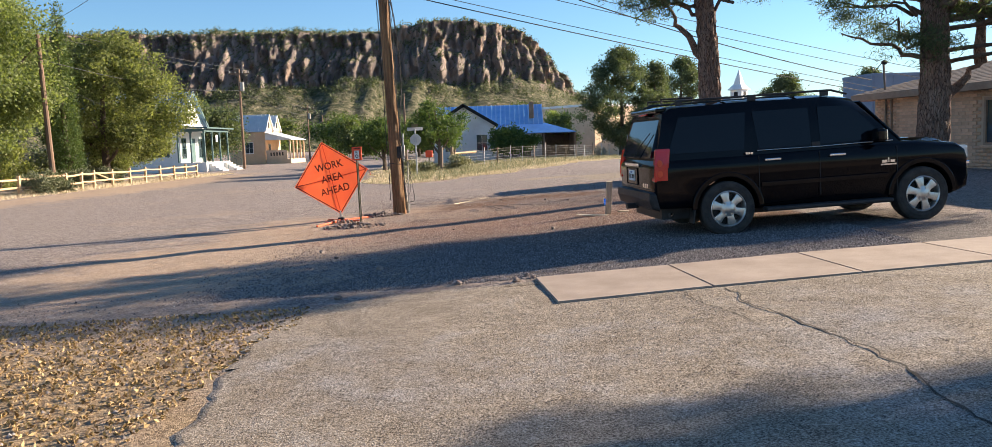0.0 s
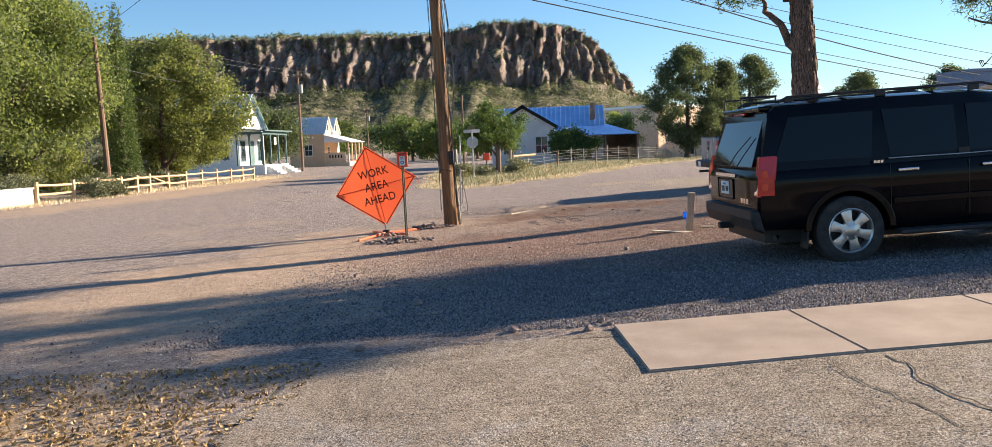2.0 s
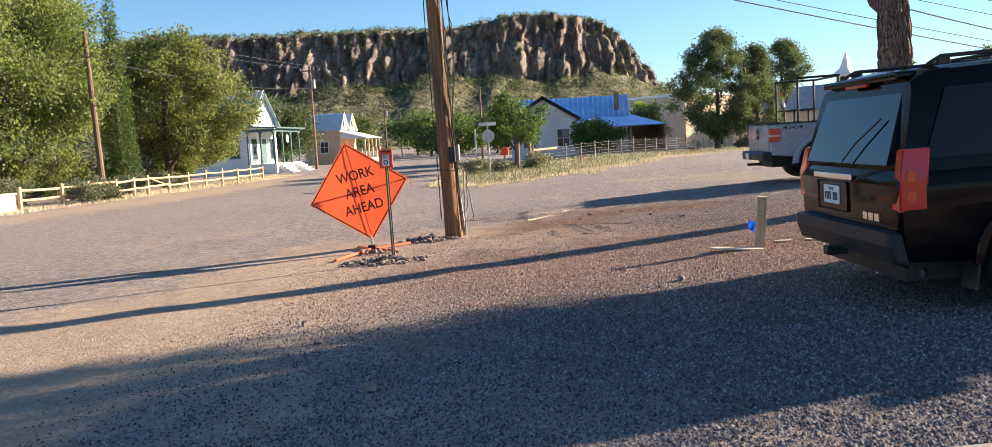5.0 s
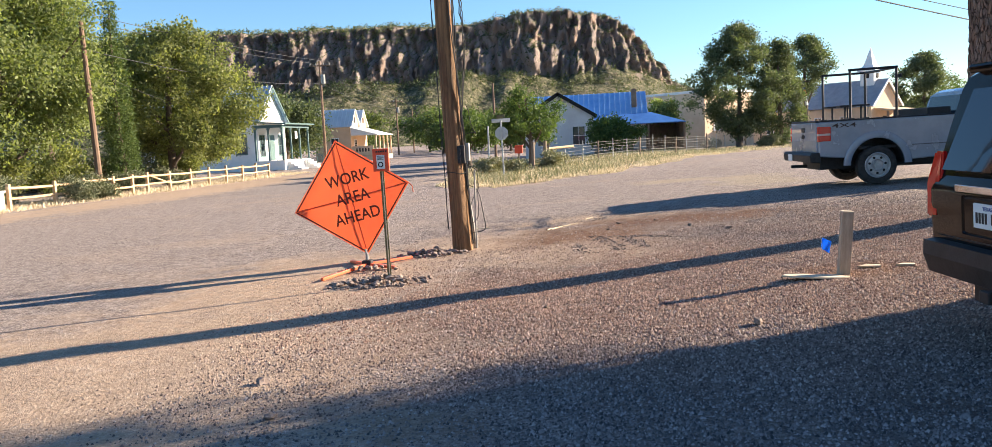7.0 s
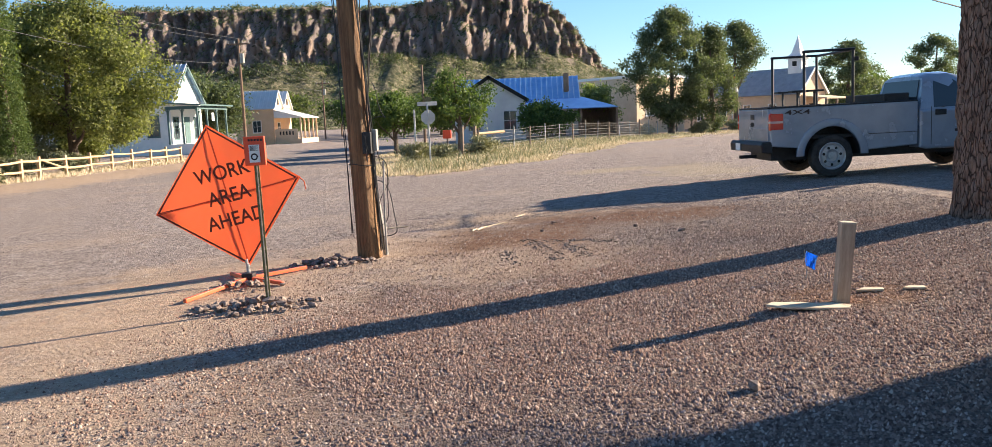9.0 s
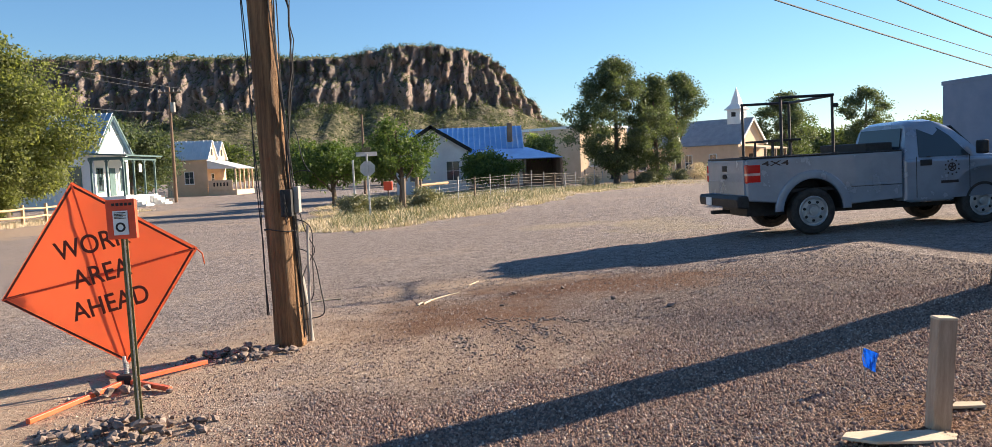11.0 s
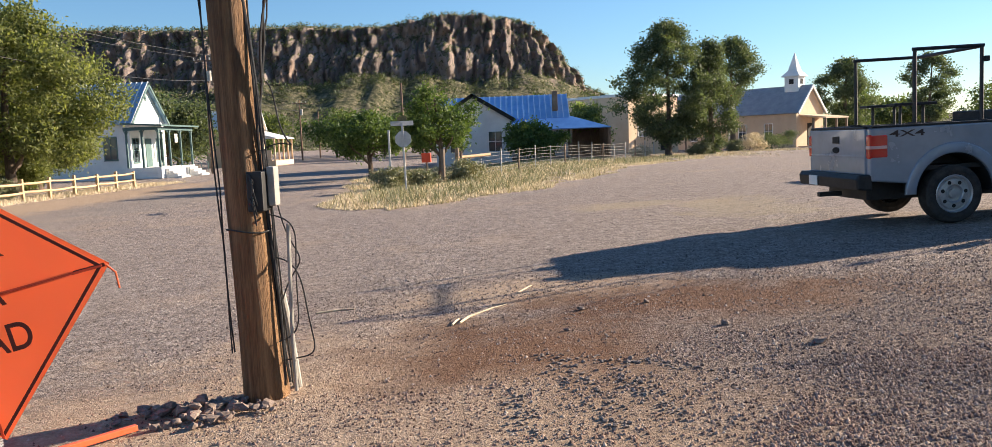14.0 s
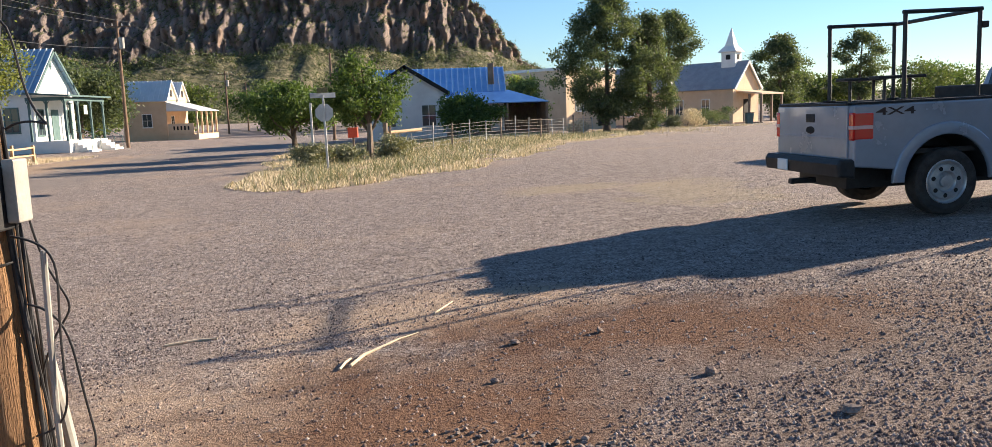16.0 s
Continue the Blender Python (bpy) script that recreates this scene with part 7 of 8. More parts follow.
def ochre_house():
    h = thing("ochre_house", "ochre twin-gabled house with grey tin roof and timber porch", "house")
    part("wall_body", boxed((-36.5, 103.6, -0.5), (-31.6, 111.0, 4.3)), M_STUCCO_Y, h)
    for k, y0 in enumerate((103.5, 107.3)):
        gable_body(h, M_STUCCO_Y, -36.5, -31.5, y0, y0 + 3.7, 4.2, 4.25, 6.35)
        gable_roof(h, M_TINROOF, -36.5, -31.5, y0, y0 + 3.7, 4.3, 6.45, 0.2, 0.5)
    part("porch_roof", slab(bmesh.new(), [(-31.5, 103.2, 3.95), (-31.5, 111.4, 3.95), (-27.9, 111.4, 2.95), (-27.9, 103.2, 2.95)], 0.1), M_TINROOF, h)
    part("gable_end", prism(bmesh.new(), [(-31.5, 2.9), (-28.0, 2.85), (-31.5, 3.85)], "y", 103.35, 103.42), M_WHITEPAINT, h)
    part("porch_floor", boxed((-31.5, 103.4, -0.4), (-28.1, 111.2, 0.25)), M_STUCCO_T, h)
    for y in (103.5, 105.3, 107.2, 109.2, 111.0):
        part("porch_post", boxed((-28.3, y - 0.09, 0.2), (-28.12, y + 0.09, 2.95), None, 0.015), M_STUCCO_Y, h)
    part("porch_wall", boxed((-31.5, 103.4, 0.2), (-28.6, 103.5, 1.5)), M_STUCCO_T, h)
    for k in range(5):
        part("wall_slot", boxed((-30.9 + 0.4 * k, 103.38, 0.75), (-30.72 + 0.4 * k, 103.41, 1.2)), M_DARK, h)
    window_in(h, (-33.8, 103.59, 1.9), 1.0, 1.4, "-y", M_WHITEPAINT)
    window_in(h, (-31.59, 105.5, 1.7), 1.0, 1.3, "+x", M_WHITEPAINT)
    for y in (105.3, 109.2):
        part("gable_window", boxed((-31.52, y - 0.3, 4.6), (-31.46, y + 0.3, 5.4), None, 0.01), M_DARK, h)
    return h


def blue_house():
    h = thing("stucco_house", "white stucco house with blue standing-seam metal roof and porch", "house")
    # front wing
    gable_body(h, M_STUCCO_W, -5.5, 0.35, 70.2, 76, -0.3, 3.35, 5.15, "y")
    gable_roof(h, M_BLUEROOF, -5.5, 0.35, 70.2, 76, 3.38, 5.25, 0.25, 0.45, None, "y")
    for s in (-1, 1):
        d = Vector((s * 3.3, 0, -2.05))
        q = d.to_track_quat("X", "Z").to_matrix().to_4x4()
        part("rake_board", boxed((0, -0.04, -0.3), (d.length, 0.04, 0.0), Matrix.Translation((-2.575, 69.9, 5.3)) @ q), M_DARK, h, "dark rake board")
    window_in(h, (-0.9, 70.19, 1.55), 1.0, 1.5, "-y", M_STUCCO_W)
    window_in(h, (-3.9, 70.19, 1.55), 1.0, 1.5, "-y", M_STUCCO_W)
    # main part
    gable_body(h, M_STUCCO_W, -5.4, 4.9, 73.0, 79.0, -0.3, 3.3, 5.2)
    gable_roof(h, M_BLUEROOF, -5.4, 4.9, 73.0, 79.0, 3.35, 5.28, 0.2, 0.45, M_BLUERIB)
    # porch wraps the corner
    part("porch_roof", slab(bmesh.new(), [(0.4, 73.0, 3.32), (5.3, 73.0, 3.32), (8.1, 70.4, 2.35), (0.4, 70.4, 2.35)], 0.07), M_BLUEPORCH, h, "blue porch roof")
    part("porch_roof", slab(bmesh.new(), [(5.3, 73.0, 3.32), (5.3, 78.0, 3.32), (8.1, 78.0, 2.35), (8.1, 70.4, 2.35)], 0.07), M_BLUEPORCH, h, "blue porch roof")
    for x in (2.6, 5.0, 8.0):
        part("porch_post", boxed((x - 0.07, 70.45, -0.2), (x + 0.07, 70.6, 2.36), None, 0.01), M_OLDWOOD, h)
    part("porch_post", boxed((7.93, 74.4, -0.2), (8.07, 74.55, 2.36), None, 0.01), M_OLDWOOD, h)
    part("porch_back", boxed((5.0, 77.8, -0.2), (8.0, 78.0, 2.4)), M_OLDWOOD, h)
    # Boards added on the east side to block sun and darken the porch.
    for k in range(14):
        part("sun_screen_board", boxed((7.96, 71.2 + k * 0.48, -0.2), (8.0, 71.66 + k * 0.48, 2.33)), M_OLDWOOD, h)
    part("porch_floor", boxed((0.4, 70.4, -0.3), (8.1, 78, 0.12)), M_OLDWOOD, h)
    part("door", boxed((2.9, 72.95, 0.12), (3.8, 73.01, 2.15), None, 0.01), M_OLDWOOD, h)
    window_in(h, (1.7, 72.99, 1.5), 0.9, 1.1, "-y", M_STUCCO_W)
    part("chimney", boxed((3.75, 73.7, 3.4), (4.2, 74.15, 5.45), None, 0.02), M_SHINGLE, h, "dark metal chimney")
    return h


def tan_building():
    h = thing("adobe_building", "tan adobe building with white parapet edge", "house", pose(11.2, 88.5, 0, 0, 0, 45))
    part("wall_body", boxed((-4.0, -4.0, -0.5), (4.0, 4.0, 5.2)), M_STUCCO_T, h)
    part("parapet", boxed((-4.1, -4.1, 5.2), (4.1, 4.1, 5.45), None, 0.03), M_WHITEPAINT, h)
    part("canopy", slab(bmesh.new(), [(0.4, -4.0, 2.7), (3.2, -4.0, 2.7), (3.2, -5.6, 2.4), (0.4, -5.6, 2.4)], 0.1), M_OLDWOOD, h)
    for x in (0.5, 3.1):
        part("canopy_post", boxed((x - 0.06, -5.55, -0.3), (x + 0.06, -5.43, 2.4)), M_OLDWOOD, h)
    part("doorway", boxed((1.0, -4.02, 0), (2.2, -3.98, 2.2)), M_DARK, h)
    window_in(h, (-2.0, -4.01, 2.2), 1.1, 1.4, "-y", M_WHITEPAINT)
    return h


def church():
    h = thing("church", "small tan church with grey roof and white pointed bell tower", "church", pose(31.2, 92.1, 0, 0, 0, -45))
    gable_body(h, M_STUCCO_T, -15.5, 0, -3.0, 3.0, -1.0, 3.35, 5.95)
    gable_roof(h, M_GREYROOF, -15.5, 0, -3.0, 3.0, 3.42, 6.05, 0.3, 0)
    for s in (-1, 1):
        d = Vector((0, s * 3.3, -2.86))
        q = d.to_track_quat("X", "Z").to_matrix().to_4x4()
        part("rake_board", boxed((0, -0.05, -0.22), (d.length, 0.05, 0.0), Matrix.Translation((0.33, 0, 6.06)) @ q), M_WHITEPAINT, h)
    tw = part("bell_tower", boxed((-2.4, -0.75, 5.0), (-0.9, 0.75, 6.95)), M_WHITEPAINT, h, "white bell tower")
    part("tower_eave", boxed((-2.65, -1.0, 6.95), (-0.65, 1.0, 7.06), None, 0.02), M_WHITEPAINT, tw)
    bm = bmesh.new()
    base = [bm.verts.new((-1.65 + sx * 0.95, sy * 0.95, 7.06)) for sx, sy in ((-1, -1), (1, -1), (1, 1), (-1, 1))]
    mid_ = [bm.verts.new((-1.65 + sx * 0.5, sy * 0.5, 7.6)) for sx, sy in ((-1, -1), (1, -1), (1, 1), (-1, 1))]
    tip = bm.verts.new((-1.65, 0, 9.5))
    for i in range(4):
        bm.faces.new((base[i], base[(i + 1) % 4], mid_[(i + 1) % 4], mid_[i]))
        bm.faces.new((mid_[i], mid_[(i + 1) % 4], tip))
    bm.faces.new(base[::-1])
    part("spire", bm, M_WHITEPAINT, tw, "pale pointed spire")
    part("louvre", boxed((-1.9, -0.78, 6.2), (-1.4, -0.74, 6.7), None, 0.005), M_DARK, tw)
    part("louvre", boxed((-0.91, -0.25, 6.2), (-0.87, 0.25, 6.7), None, 0.005), M_DARK, tw)
    part("porch_roof", slab(bmesh.new(), [(0, -2.4, 3.0), (0, 2.8, 3.0), (2.8, 2.8, 2.65), (2.8, -2.4, 2.65)], 0.14), M_STUCCO_T, h)
    for x, y in ((2.65, -2.25), (2.65, 0.2), (2.65, 2.65), (1.4, -2.25)):
        part("porch_post", boxed((x - 0.1, y - 0.1, -0.8), (x + 0.1, y + 0.1, 2.6), None, 0.02), M_OLDWOOD, h)
    part("porch_floor", boxed((0, -2.6, -0.9), (3.0, 2.9, -0.22)), M_CONCRETE, h)
    part("door", boxed((-0.02, -0.6, -0.2), (0.04, 0.6, 2.1), None, 0.01), M_DARK, h)
    for x in (-3.0, -6.0, -9.0, -12.0):
        window_in(h, (x, -3.01, 1.4), 0.8, 1.5, "-y", M_WHITEPAINT)
    return h


def brick_building():
    """The front stands at an angle to the walk; x runs along the front, the outside is -y."""
    h = thing("brick_building", "low tan brick building with brown hipped shingle roof", "building", pose(14.4, 22.17, 0.06, 0, 0, -82.7))
    L, D, H = 16.5, 9.0, 2.7
    part("wall_core", boxed((0.06, 0.06, -0.9), (L - 0.06, D, H)), M_MORTAR, h)
    part("side_wall", boxed((-0.02, 0.1, -0.9), (0.07, D, H)), M_BRICK, h)
    k, over = 0.29, 0.5
    rx, rz_ = D / 2, H + k * (D / 2 + over)
    A, B, C, E_ = (-over, -over, H), (L + over, -over, H), (L + over, D + over, H), (-over, D + over, H)
    R0, R1 = (rx, D / 2, rz_), (L - rx, D / 2, rz_)
    fr = part("roof_slope", slab(bmesh.new(), [A, B, R1, R0], 0.08), M_SHINGLE, h, "brown shingle roof slope")
    for cs in ([E_, A, R0], [C, E_, R0, R1], [B, C, R1]):
        part("roof_slope", slab(bmesh.new(), cs, 0.08), M_SHINGLE, h, "brown shingle roof slope")
    n = 24
    for i in range(n):
        t0 = i / n
        bm = bmesh.new()
        x0 = -over + (rx + over) * t0
        d = Vector((0, D / 2 + over, rz_ - H))
        box(bm, (x0 + 0.05, 0, 0.0), (L + over - (rx + over) * t0 - 0.05, d.length / n * 1.1, 0.02), Matrix.Translation((0, -over + d.y * t0, H + d.z * t0)) @ Matrix.Rotation(math.atan2(d.z, d.y) - 0.02, 4, "X"))
        part("shingle_course", bm, M_SHINGLE, fr)
    part("fascia", boxed((-over - 0.03, -over - 0.03, H - 0.2), (L + over, -over + 0.02, H + 0.01), None, 0.005), M_FASCIA, h, "brown fascia board")
    part("fascia", boxed((-over - 0.03, -over + 0.02, H - 0.2), (-over + 0.02, D + over, H + 0.01), None, 0.005), M_FASCIA, h, "brown fascia board")
    part("soffit", boxed((-over, -over, H - 0.19), (L + over, 0.06, H - 0.16)), M_FASCIA, h)
    # window
    w = part("window", boxed((5.64, 0.0, 1.02), (8.6, 0.05, 2.22)), M_GLASS_BLUE, h, "aluminium sliding window with drawn blind")
    bm = bmesh.new()
    for a, b in (((5.55, 0.94), (8.69, 1.02)), ((5.55, 2.22), (8.69, 2.3)), ((5.55, 1.02), (5.64, 2.22)), ((8.6, 1.02), (8.69, 2.22)), ((7.08, 1.02), (7.16, 2.22))):
        box(bm, (a[0], -0.05, a[1]), (b[0], 0.04, b[1]))
    part("window_frame", bm, M_FASCIA, w, "dark window frame")
    part("sill", boxed((5.48, -0.1, 0.86), (8.76, 0.04, 0.94), None, 0.01), M_BRICK, w)
    # service mast and meter
    ms = part("service_mast", tube(bmesh.new(), [(0.85, -0.06, 0.9), (0.85, -0.06, 2.4), (0.9, -0.2, 3.7)], 0.035, 10), M_OLDWOOD, h, "service mast through the eave")
    wh = bmesh.new()
    lathe(wh, [(0.001, 0.12), (0.07, 0.1), (0.09, 0.02), (0.05, -0.06), (0.001, -0.07)], 12, Matrix.Translation((0.9, -0.2, 3.75)))
    part("weatherhead", wh, M_TRIM, ms)
    bm = bmesh.new()
    for i in range(3):
        tube(bm, [(0.88, -0.24, 3.75), (0.6 - 0.06 * i, -0.3, 3.5 - 0.03 * i), (0.45 - 0.1 * i, -0.25, 3.63), (0.2, -0.2, 3.66)], 0.014, 6)
    part("drip_loop", bm, M_WIRE, ms)
    part("meter_box", boxed((0.58, -0.16, 1.15), (0.86, 0.02, 1.75), None, 0.015), M_PVC, h, "grey meter box")
    part("switch_box", boxed((0.12, -0.1, 1.25), (0.28, 0.02, 1.62), None, 0.01), M_TRIM, h)
    part("switch_box", boxed((0.34, -0.1, 1.25), (0.5, 0.02, 1.62), None, 0.01), M_TRIM, h)
    part("downpipe", boxed((1.1, -0.08, 0.0), (1.18, 0.02, 2.55), None, 0.01), M_FASCIA, h)
    # bricks in the stretch that shows
    fw = part("front_wall", boxed((0.06, 0.03, -0.6), (L, 0.06, H)), M_MORTAR, h)
    me = finish("brick", boxed((0, -0.012, 0), (0.29, 0.04, 0.09), None), M_BRICK)
    n = 0
    rows_ = [(i, j) for j in range(26) for i in range(12)]
    for i, j in rows_:
        x = 1.4 + i * 0.305 + (0.15 if j % 2 else 0)
        z = 0.02 + j * 0.101
        if 5.45 < x + 0.29 and x < 8.79 and 0.77 < z < 2.3:
            continue
        part_mesh("brick", me, fw, Matrix.Translation((x, 0, z)))
    bm_v, bm_f = [], []
    cube = np.array([(0, -0.012, 0), (0.29, -0.012, 0), (0.29, 0.04, 0), (0, 0.04, 0), (0, -0.012, 0.09), (0.29, -0.012, 0.09), (0.29, 0.04, 0.09), (0, 0.04, 0.09)])
    qf = np.array([(0, 1, 5, 4), (1, 2, 6, 5), (3, 0, 4, 7), (4, 5, 6, 7), (0, 3, 2, 1)])
    for j in range(-5, 26):
        for i in range(52):
            x = (1.4 - 4 * 0.305) + i * 0.305 + (0.15 if j % 2 else 0)
            z = 0.02 + j * 0.101
            if x < 0.06 or x > L - 0.35:
                continue
            if j >= 0 and 1.39 < x < 1.4 + 11.9 * 0.305:
                continue
            if 5.45 < x + 0.29 and x < 8.79 and 0.77 < z < 2.3:
                continue
            bm_f.append(qf + 8 * len(bm_v))
            bm_v.append(cube + np.array([x, 0, z]))
    ob = part_mesh("brickwork", mesh_np("brickwork", np.concatenate(bm_v), np.concatenate(bm_f), M_BRICK), fw)
    tagged(ob, kind="stuff")
    return h


white_house(), ochre_house(), blue_house(), tan_building(), church()
brick = brick_building()

# trailer box behind the pickup
tb = thing("box_trailer", "grey-blue box trailer standing beyond the pickup", "trailer", pose(18.75, 32.0, 0, 0, 0, 8))
part("trailer_box", boxed((0, 0, 0.9), (8, 2.5, 4.15), None, 0.03), M_CONTAINER, tb)
for i in range(9):
    part("side_post", boxed((0.1 + i * 0.96, -0.03, 0.95), (0.18 + i * 0.96, 0.0, 4.1)), M_CONTAINER, tb)
part("top_rail", boxed((-0.02, -0.04, 4.05), (8.02, 2.54, 4.2), None, 0.02), M_CONTAINER, tb)
for x in (1.6, 2.7):
    bm = bmesh.new()
    lathe(bm, [(0.2, -0.12), (0.42, -0.14), (0.48, -0.08), (0.48, 0.08), (0.42, 0.14), (0.2, 0.12), (0.2, -0.12)], 24, Matrix.Translation((x, 0.3, 0.6)))
    part("wheel", bm, M_TYRE, tb)
part("landing_leg", boxed((6.3, 0.4, 0.12), (6.45, 0.55, 0.95)), M_TRIM, tb)
part("chassis", boxed((0.2, 0.6, 0.7), (7.8, 1.9, 0.92)), M_TRIM, tb)


# split-rail fence along the street
def rail_fence():
    f = thing("rail_fence", "raw timber two-rail fence with a small gate", "fence", Matrix.Translation((-23.2, 24.0, G(-23.2, 24.0))))
    ys_ = [6.7, 9.5, 11.6, 13.9, 15.6, 17.0, 19.3, 21.6, 23.9, 26.2, 28.5, 30.8, 33.0]
    rg = random.Random(5)
    for i, y in enumerate(ys_):
        hgt = 1.02 + rg.uniform(-0.04, 0.06)
        dx = rg.uniform(-0.05, 0.05)
        part("fence_post", boxed((dx - 0.07, y - 0.07, -0.2), (dx + 0.07, y + 0.07, hgt), Matrix.Rotation(rg.uniform(-0.02, 0.02), 4, "Y"), 0.015), M_FENCE, f)
        if i + 1 < len(ys_):
            y1 = ys_[i + 1]
            gate = i == 5
            for z in (0.4, 0.84):
                za, zb = z + rg.uniform(-0.04, 0.04), z + rg.uniform(-0.04, 0.04)
                part("rail", tube(bmesh.new(), [(dx + 0.02, y - 0.1, za), (0.03, (y + y1) / 2, (za + zb) / 2 - 0.02), (0.0, y1 + 0.1, zb)], [0.055, 0.06, 0.055], 6, wob=0.2, seed=i), M_FENCE, f)
            if gate:
                part("gate_brace", tube(bmesh.new(), [(0, y + 0.1, 0.9), (0, y1 - 0.1, 0.36)], 0.045, 6), M_FENCE, f)
    return f


rail_fence()

# low wall that carries on from the fence, and a pale house back among the trees
lw = thing("garden_wall", "low pale plastered garden wall beside a rail fence", "wall", Matrix.Translation(gz(-23.3, 26.2)))
part("wall_body", boxed((-0.18, -6.0, -0.3), (0.18, 4.2, 0.72), None, 0.03), M_STUCCO_T, lw)
part("wall_cap", boxed((-0.22, -6.04, 0.72), (0.22, 4.24, 0.8), None, 0.015), M_STUCCO_W, lw)


def yard_house():
    h = thing("yard_house", "small white plastered house hidden behind yard trees", "house")
    gable_body(h, M_STUCCO_W, -40.5, -34.4, 45.0, 51.0, -0.6, 2.7, 4.2)
    gable_roof(h, M_TINROOF, -40.5, -34.4, 45.0, 51.0, 2.75, 4.28, 0.3, 0.5)
    part("door", boxed((-34.42, 46.2, -0.3), (-34.36, 47.1, 1.8), None, 0.01), M_BLUEWHITE, h, "pale blue door")
    window_in(h, (-34.39, 49.2, 1.0), 1.0, 1.1, "+x", M_WHITEPAINT)
    window_in(h, (-37.0, 44.99, 1.0), 1.0, 1.1, "-y", M_WHITEPAINT)


yard_house()


def wire_fence():
    a, b = Vector((-1.9, 44.4)), Vector((10.6, 65.8))
    f = thing("wire_fence", "sagging wire stock fence on thin posts round a yard", "fence", Matrix.Translation(gz(a.x, a.y)))
    z0 = G(a.x, a.y)
    n = 14
    def pt(t, h):
        p = a.lerp(b, t)
        return Vector((p.x - a.x, p.y - a.y, G(p.x, p.y) - z0 + h))
    rg = random.Random(2)
    for i in range(n + 1):
        t = i / n
        wood = i % 3 == 0
        p = pt(t, 0)
        tilt = rg.uniform(-0.05, 0.05)
        part("fence_post", tube(bmesh.new(), [p - Vector((0, 0, 0.15)), p + Vector((tilt, 0, 1.2 + rg.uniform(-0.1, 0.12)))], 0.05 if wood else 0.028, 7), M_OLDWOOD if wood else M_STEEL, f)
    for h in (0.18, 0.36, 0.54, 0.72, 0.9, 1.06):
        part("fence_wire", tube(bmesh.new(), [pt(i / 28, h + 0.02 * math.sin(i * 1.7 + h * 9)) for i in range(29)], 0.008, 5), M_FENCEWIRE, f)
    for i in range(56):
        p = pt(i / 56, 0)
        part("stay_wire", tube(bmesh.new(), [p + Vector((0, 0, 0.1)), p + Vector((0, 0, 1.06))], 0.004, 4), M_FENCEWIRE, f)
    # timber corner brace
    for dx, dy in ((-0.75, -0.85), (-0.15, -0.15)):
        part("brace_post", tube(bmesh.new(), [(dx, dy, -0.2), (dx + 0.02, dy, 1.42)], 0.1, 8, wob=0.15), M_OLDWOOD, f)
    part("brace_rail", tube(bmesh.new(), [(-0.15, -0.15, 1.0), (1.3, 1.9, 1.05)], 0.07, 8), M_FENCE, f)
    return f


wire_fence()

# stop sign seen from behind, and a street-name post
b = gz(-3.5, 37.4)
s = thing("stop_sign", "back of a stop sign on a leaning steel post", "sign", Matrix.Translation(b) @ Matrix.Rotation(radians(-0.8), 4, "Y"))
part("sign_post", boxed((-0.035, -0.035, -0.3), (0.035, 0.035, 2.55), None, 0.006), M_STEEL, s)
part("sign_plate", prism(bmesh.new(), [(0.32 * math.cos(radians(22.5 + 45 * k)), 1.95 + 0.32 * math.sin(radians(22.5 + 45 * k))) for k in range(8)], "y", 0.04, 0.045), M_STEEL, s, "bare metal back of the octagon")
part("name_blade", boxed((-0.45, -0.01, 2.45), (0.45, 0.01, 2.62), Matrix.Rotation(0.5, 4, "Z"), 0.004), M_STEEL, s)
part("name_blade", boxed((-0.45, -0.01, 2.63), (0.45, 0.01, 2.8), Matrix.Rotation(2.1, 4, "Z"), 0.004), M_POST_GREEN, s)
b = gz(-4.9, 42.8)
solo("steel_post", boxed((-0.04, -0.04, -0.3), (0.04, 0.04, 2.5), None, 0.006), M_STEEL, "plain galvanised post standing in dry grass", "post", Matrix.Translation(b))
b = gz(-3.7, 46.5)
s = thing("red_mailbox", "small red box on a post in the weeds", "box", Matrix.Translation(b))
part("box_post", boxed((-0.04, -0.04, -0.2), (0.04, 0.04, 0.9)), M_OLDWOOD, s)
part("box_body", boxed((-0.22, -0.15, 0.9), (0.22, 0.15, 1.35), None, 0.02), M_ORANGE_RED, s)


def line_pole(x, y, h, label, r=0.15, arm=True, can=False, lean=(0, 0)):
    p = thing("line_pole", label, "pole", Matrix.Translation(gz(x, y)), "street line poles")
    part("pole_shaft", tube(bmesh.new(), [(0, 0, -0.3), (lean[0] * 0.5, lean[1] * 0.5, h * 0.5), (lean[0], lean[1], h)], [r, r * 0.85, r * 0.65], 10), M_POLE_FAR, p)
    if arm:
        part("crossarm", boxed((lean[0] - 1.1, -0.06, h - 0.55), (lean[0] + 1.1, 0.06, h - 0.43), None, 0.01), M_POLE_FAR, p)
        for k in (-1.0, -0.4, 0.4, 1.0):
            part("insulator", tube(bmesh.new(), [(lean[0] + k, 0, h - 0.43), (lean[0] + k, 0, h - 0.2)], [0.05, 0.03], 8), M_PVC, p)
    if can:
        part("transformer", tube(bmesh.new(), [(lean[0] * 0.8 + 0.3, -0.1, h - 2.3), (lean[0] * 0.8 + 0.3, -0.1, h - 1.4)], 0.22, 12), M_PVC, p, "pale transformer can")
    return p


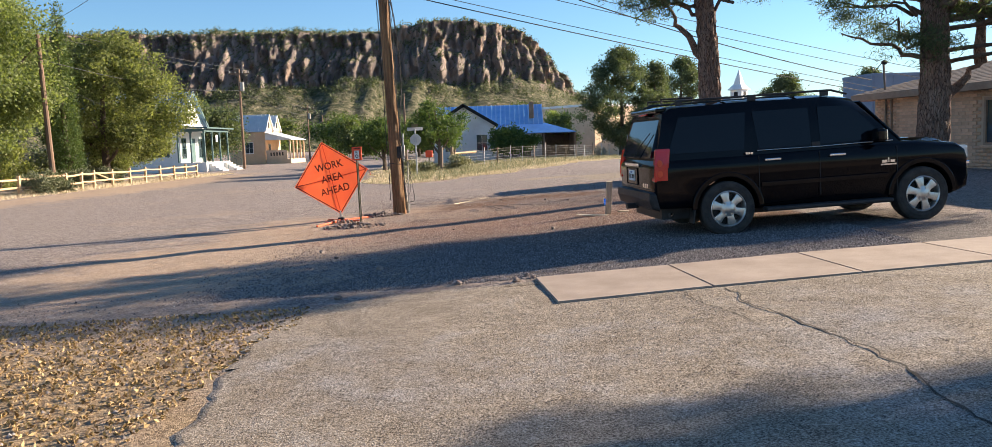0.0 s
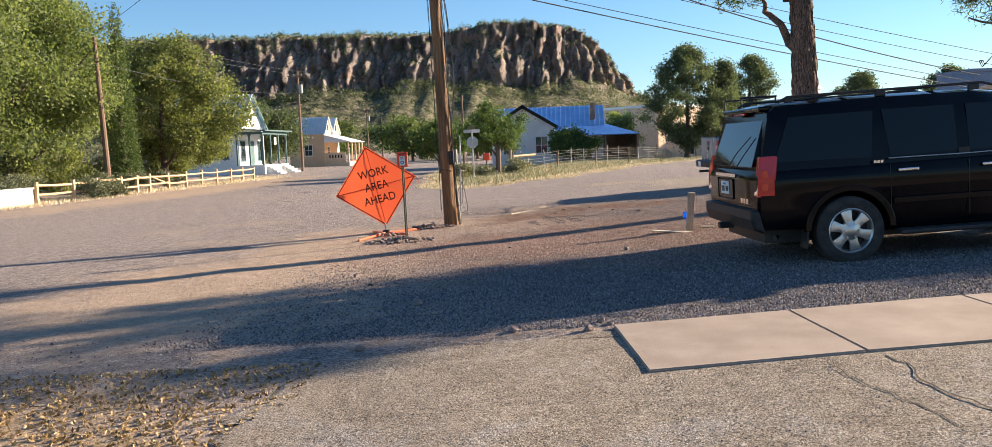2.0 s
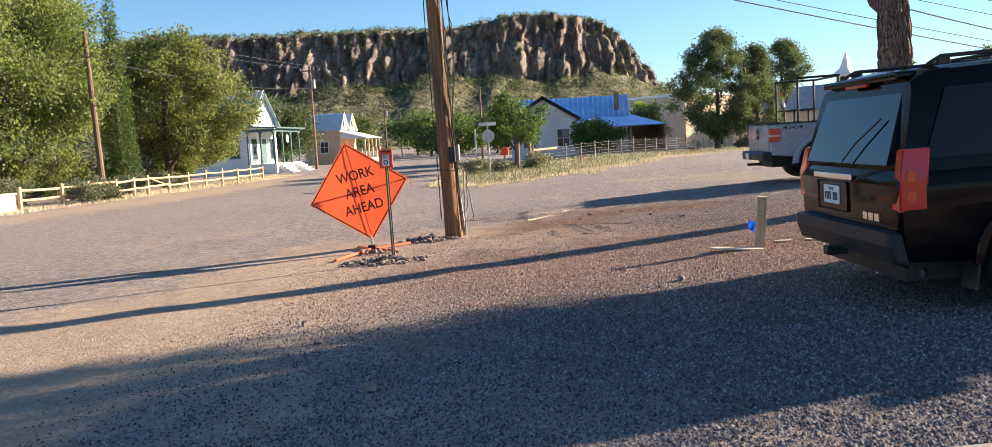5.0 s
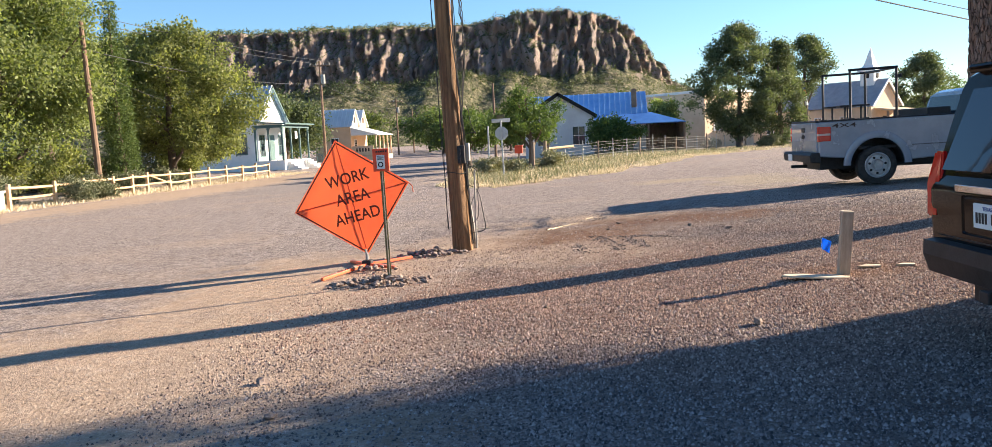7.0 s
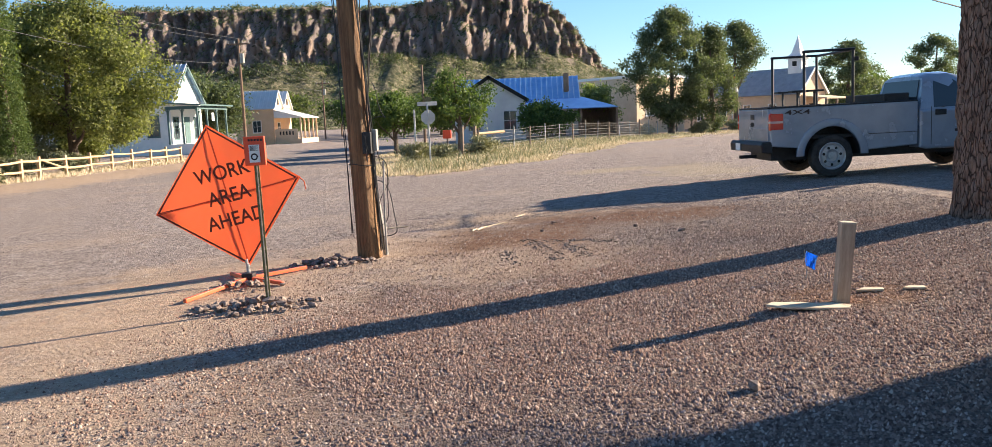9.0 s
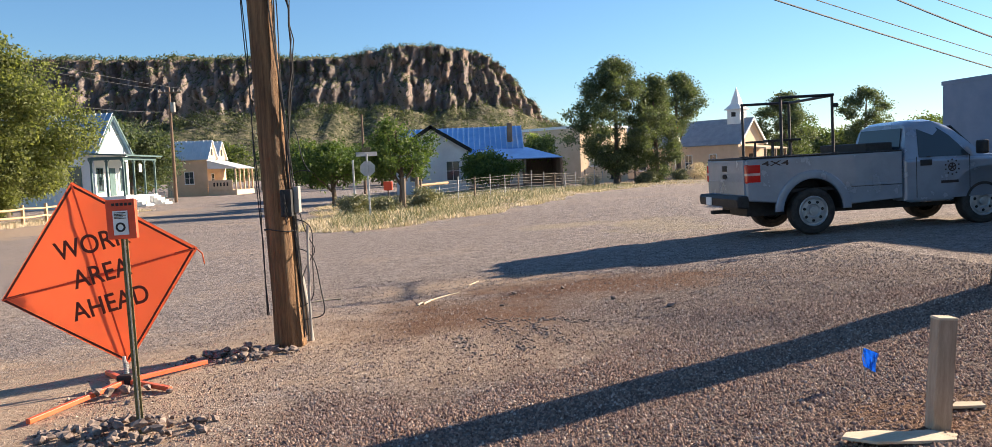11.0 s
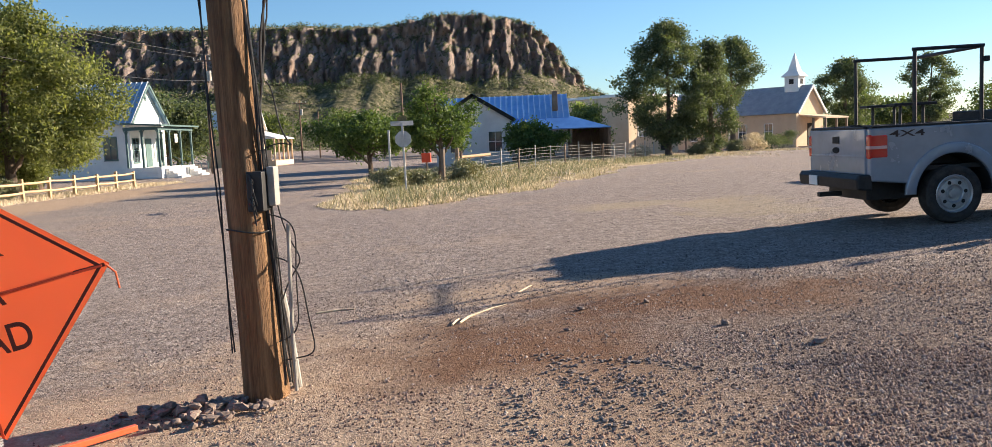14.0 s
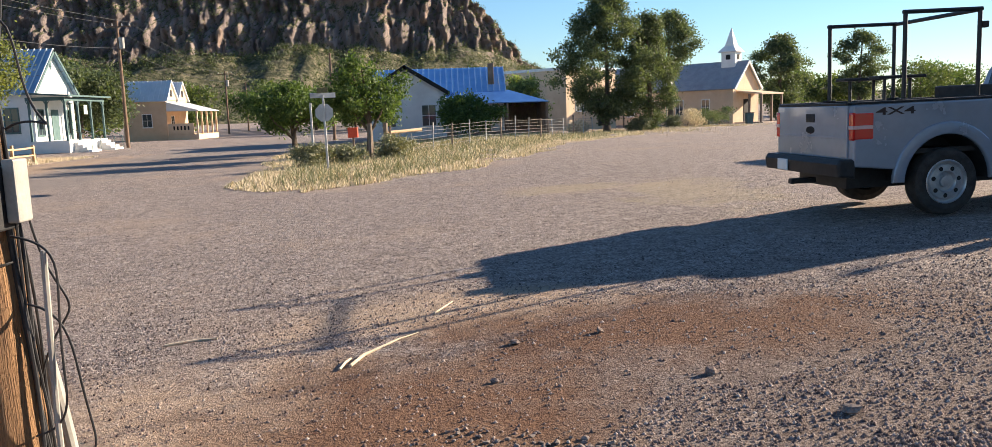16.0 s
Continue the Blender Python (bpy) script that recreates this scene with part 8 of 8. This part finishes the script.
LP = (-23.8, 37.8)
line_pole(*LP, 8.6, "leaning brown timber line pole among trees", 0.17, False, False, (-0.22, 0))
line_pole(-26.9, 80.0, 10.6, "tall brown timber line pole with crossarm and transformer", 0.16, True, True)
line_pole(-33.0, 134.0, 9.4, "timber line pole far down the street", 0.15, True, True)
line_pole(-35.5, 156.0, 8.6, "timber line pole far down the street", 0.15, False)
line_pole(-39.0, 190.0, 9.0, "timber line pole far down the street", 0.15, True)
line_pole(-9.4, 80.0, 7.4, "bare timber pole behind yard trees", 0.14, False)
W1 = "black overhead wire strung between poles"
for k, dx in enumerate((-1.0, 1.0)):
    wire("overhead_wire", (-27.5 + dx * 0.3, 30, 9.6 + 0.2 * k), (-26.9 + dx, 80, 10.1), 0.5, 0.018, M_WIRE, W1)
    wire("overhead_wire", (-26.9 + dx, 80, 10.1), (-33.0 + dx, 134, 8.9), 0.7, 0.018, M_WIRE, W1)
wire("overhead_wire", (LP[0] - 0.18, LP[1], 6.9), (-26.9, 80, 8.0), 0.6, 0.022, M_WIRE, W1)
wire("overhead_wire", (LP[0] - 0.15, LP[1], 6.0), (-29.5, 65.6, 4.0), 0.3, 0.012, M_WIRE, W1)
wire("overhead_wire", (-26.9, 80, 8.0), (-33.0, 134, 7.4), 0.6, 0.02, M_WIRE, W1)
wire("overhead_wire", (-26.9, 80, 7.2), (-30, 68, 5.0), 0.2, 0.012, M_WIRE, W1)
ptop = POLE + Vector((-0.33, -0.16, 9.62))
wire("overhead_wire", ptop + Vector((-1.1, 0, 0)), (LP[0] - 0.22, LP[1], 8.5), 0.5, 0.012, M_WIRE, W1)
for k, (za, zb, xx) in enumerate(((5.4, 2.72, 0.0), (5.55, 2.85, 0.0), (6.15, 3.36, 0.2), (6.4, 3.6, 0.2))):
    wire("overhead_wire", POLE + Vector((0.05 - 0.035 * za, 0, za)), (16.2 + xx, 24.0 - 0.5 * k, zb), 0.10, 0.009 if k else 0.014, M_WIRE, W1)
mast = brick.matrix_world @ Vector((0.2, -0.2, 3.22))
wire("overhead_wire", POLE + Vector((-0.2, 0, 6.9)), mast, 0.35, 0.016, M_WIRE, W1)


# small white pickup far beyond the church
def far_pickup():
    t = thing("white_pickup", "small white pickup parked far off by a church", "truck", pose(37.5, 93.5, G(37, 93), 0, 0, 200))
    o = [(-2.3, 0.45), (-2.35, 0.95), (-0.5, 0.97), (-0.35, 1.6), (0.75, 1.62), (1.25, 1.05), (2.3, 0.95), (2.35, 0.45)]
    part("body", prism(bmesh.new(), o, "y", -0.9, 0.9, 0.06, 2), M_WHITEPAINT, t)
    for s in (-0.905, 0.905):
        part("side_window", prism(bmesh.new(), [(-0.28, 1.1), (-0.2, 1.5), (0.65, 1.52), (0.98, 1.1)], "y", s - 0.01, s + 0.01), M_GLASS, t)
        for x in (-1.4, 1.5):
            bm = bmesh.new()
            lathe(bm, [(0.001, -0.1), (0.36, -0.1), (0.38, 0), (0.36, 0.1), (0.001, 0.1)], 18, Matrix.Translation((x, s * 0.95, 0.37)))
            part("wheel", bm, M_TYRE, t)
    return t


far_pickup()
# flag hanging by the church
fp = thing("flag_pole", "slim pole with a limp striped flag", "flag", Matrix.Translation(gz(20.6, 83.5)))
part("pole", tube(bmesh.new(), [(0, 0, -0.2), (0, 0, 6.2)], [0.06, 0.035], 8), M_STEEL, fp)
for k, (mat, z0, z1) in enumerate(((M_FLAGBLUE, 5.2, 6.0), (M_FLAGRED, 4.6, 5.25), (M_WHITE, 3.7, 4.65))):
    part("flag_fold", tube(bmesh.new(), [(0.12 + 0.1 * k, -0.02, z1), (0.16 + 0.1 * k, 0.03, (z0 + z1) / 2), (0.2 + 0.12 * k, 0, z0)], [0.09, 0.15, 0.17], 7), mat, fp)
# wheelie bin by the church lane
wb_ = thing("wheelie_bin", "green wheelie bin by a church lane", "bin", Matrix.Translation(gz(29.3, 86.0)))
part("bin_body", prism(bmesh.new(), [(-0.28, 0), (0.28, 0), (0.35, 1.0), (-0.35, 1.0)], "y", -0.3, 0.3, 0.03), M_TEAL, wb_)
part("bin_lid", boxed((-0.38, -0.34, 1.0), (0.38, 0.34, 1.08), None, 0.03), M_TRIM, wb_)
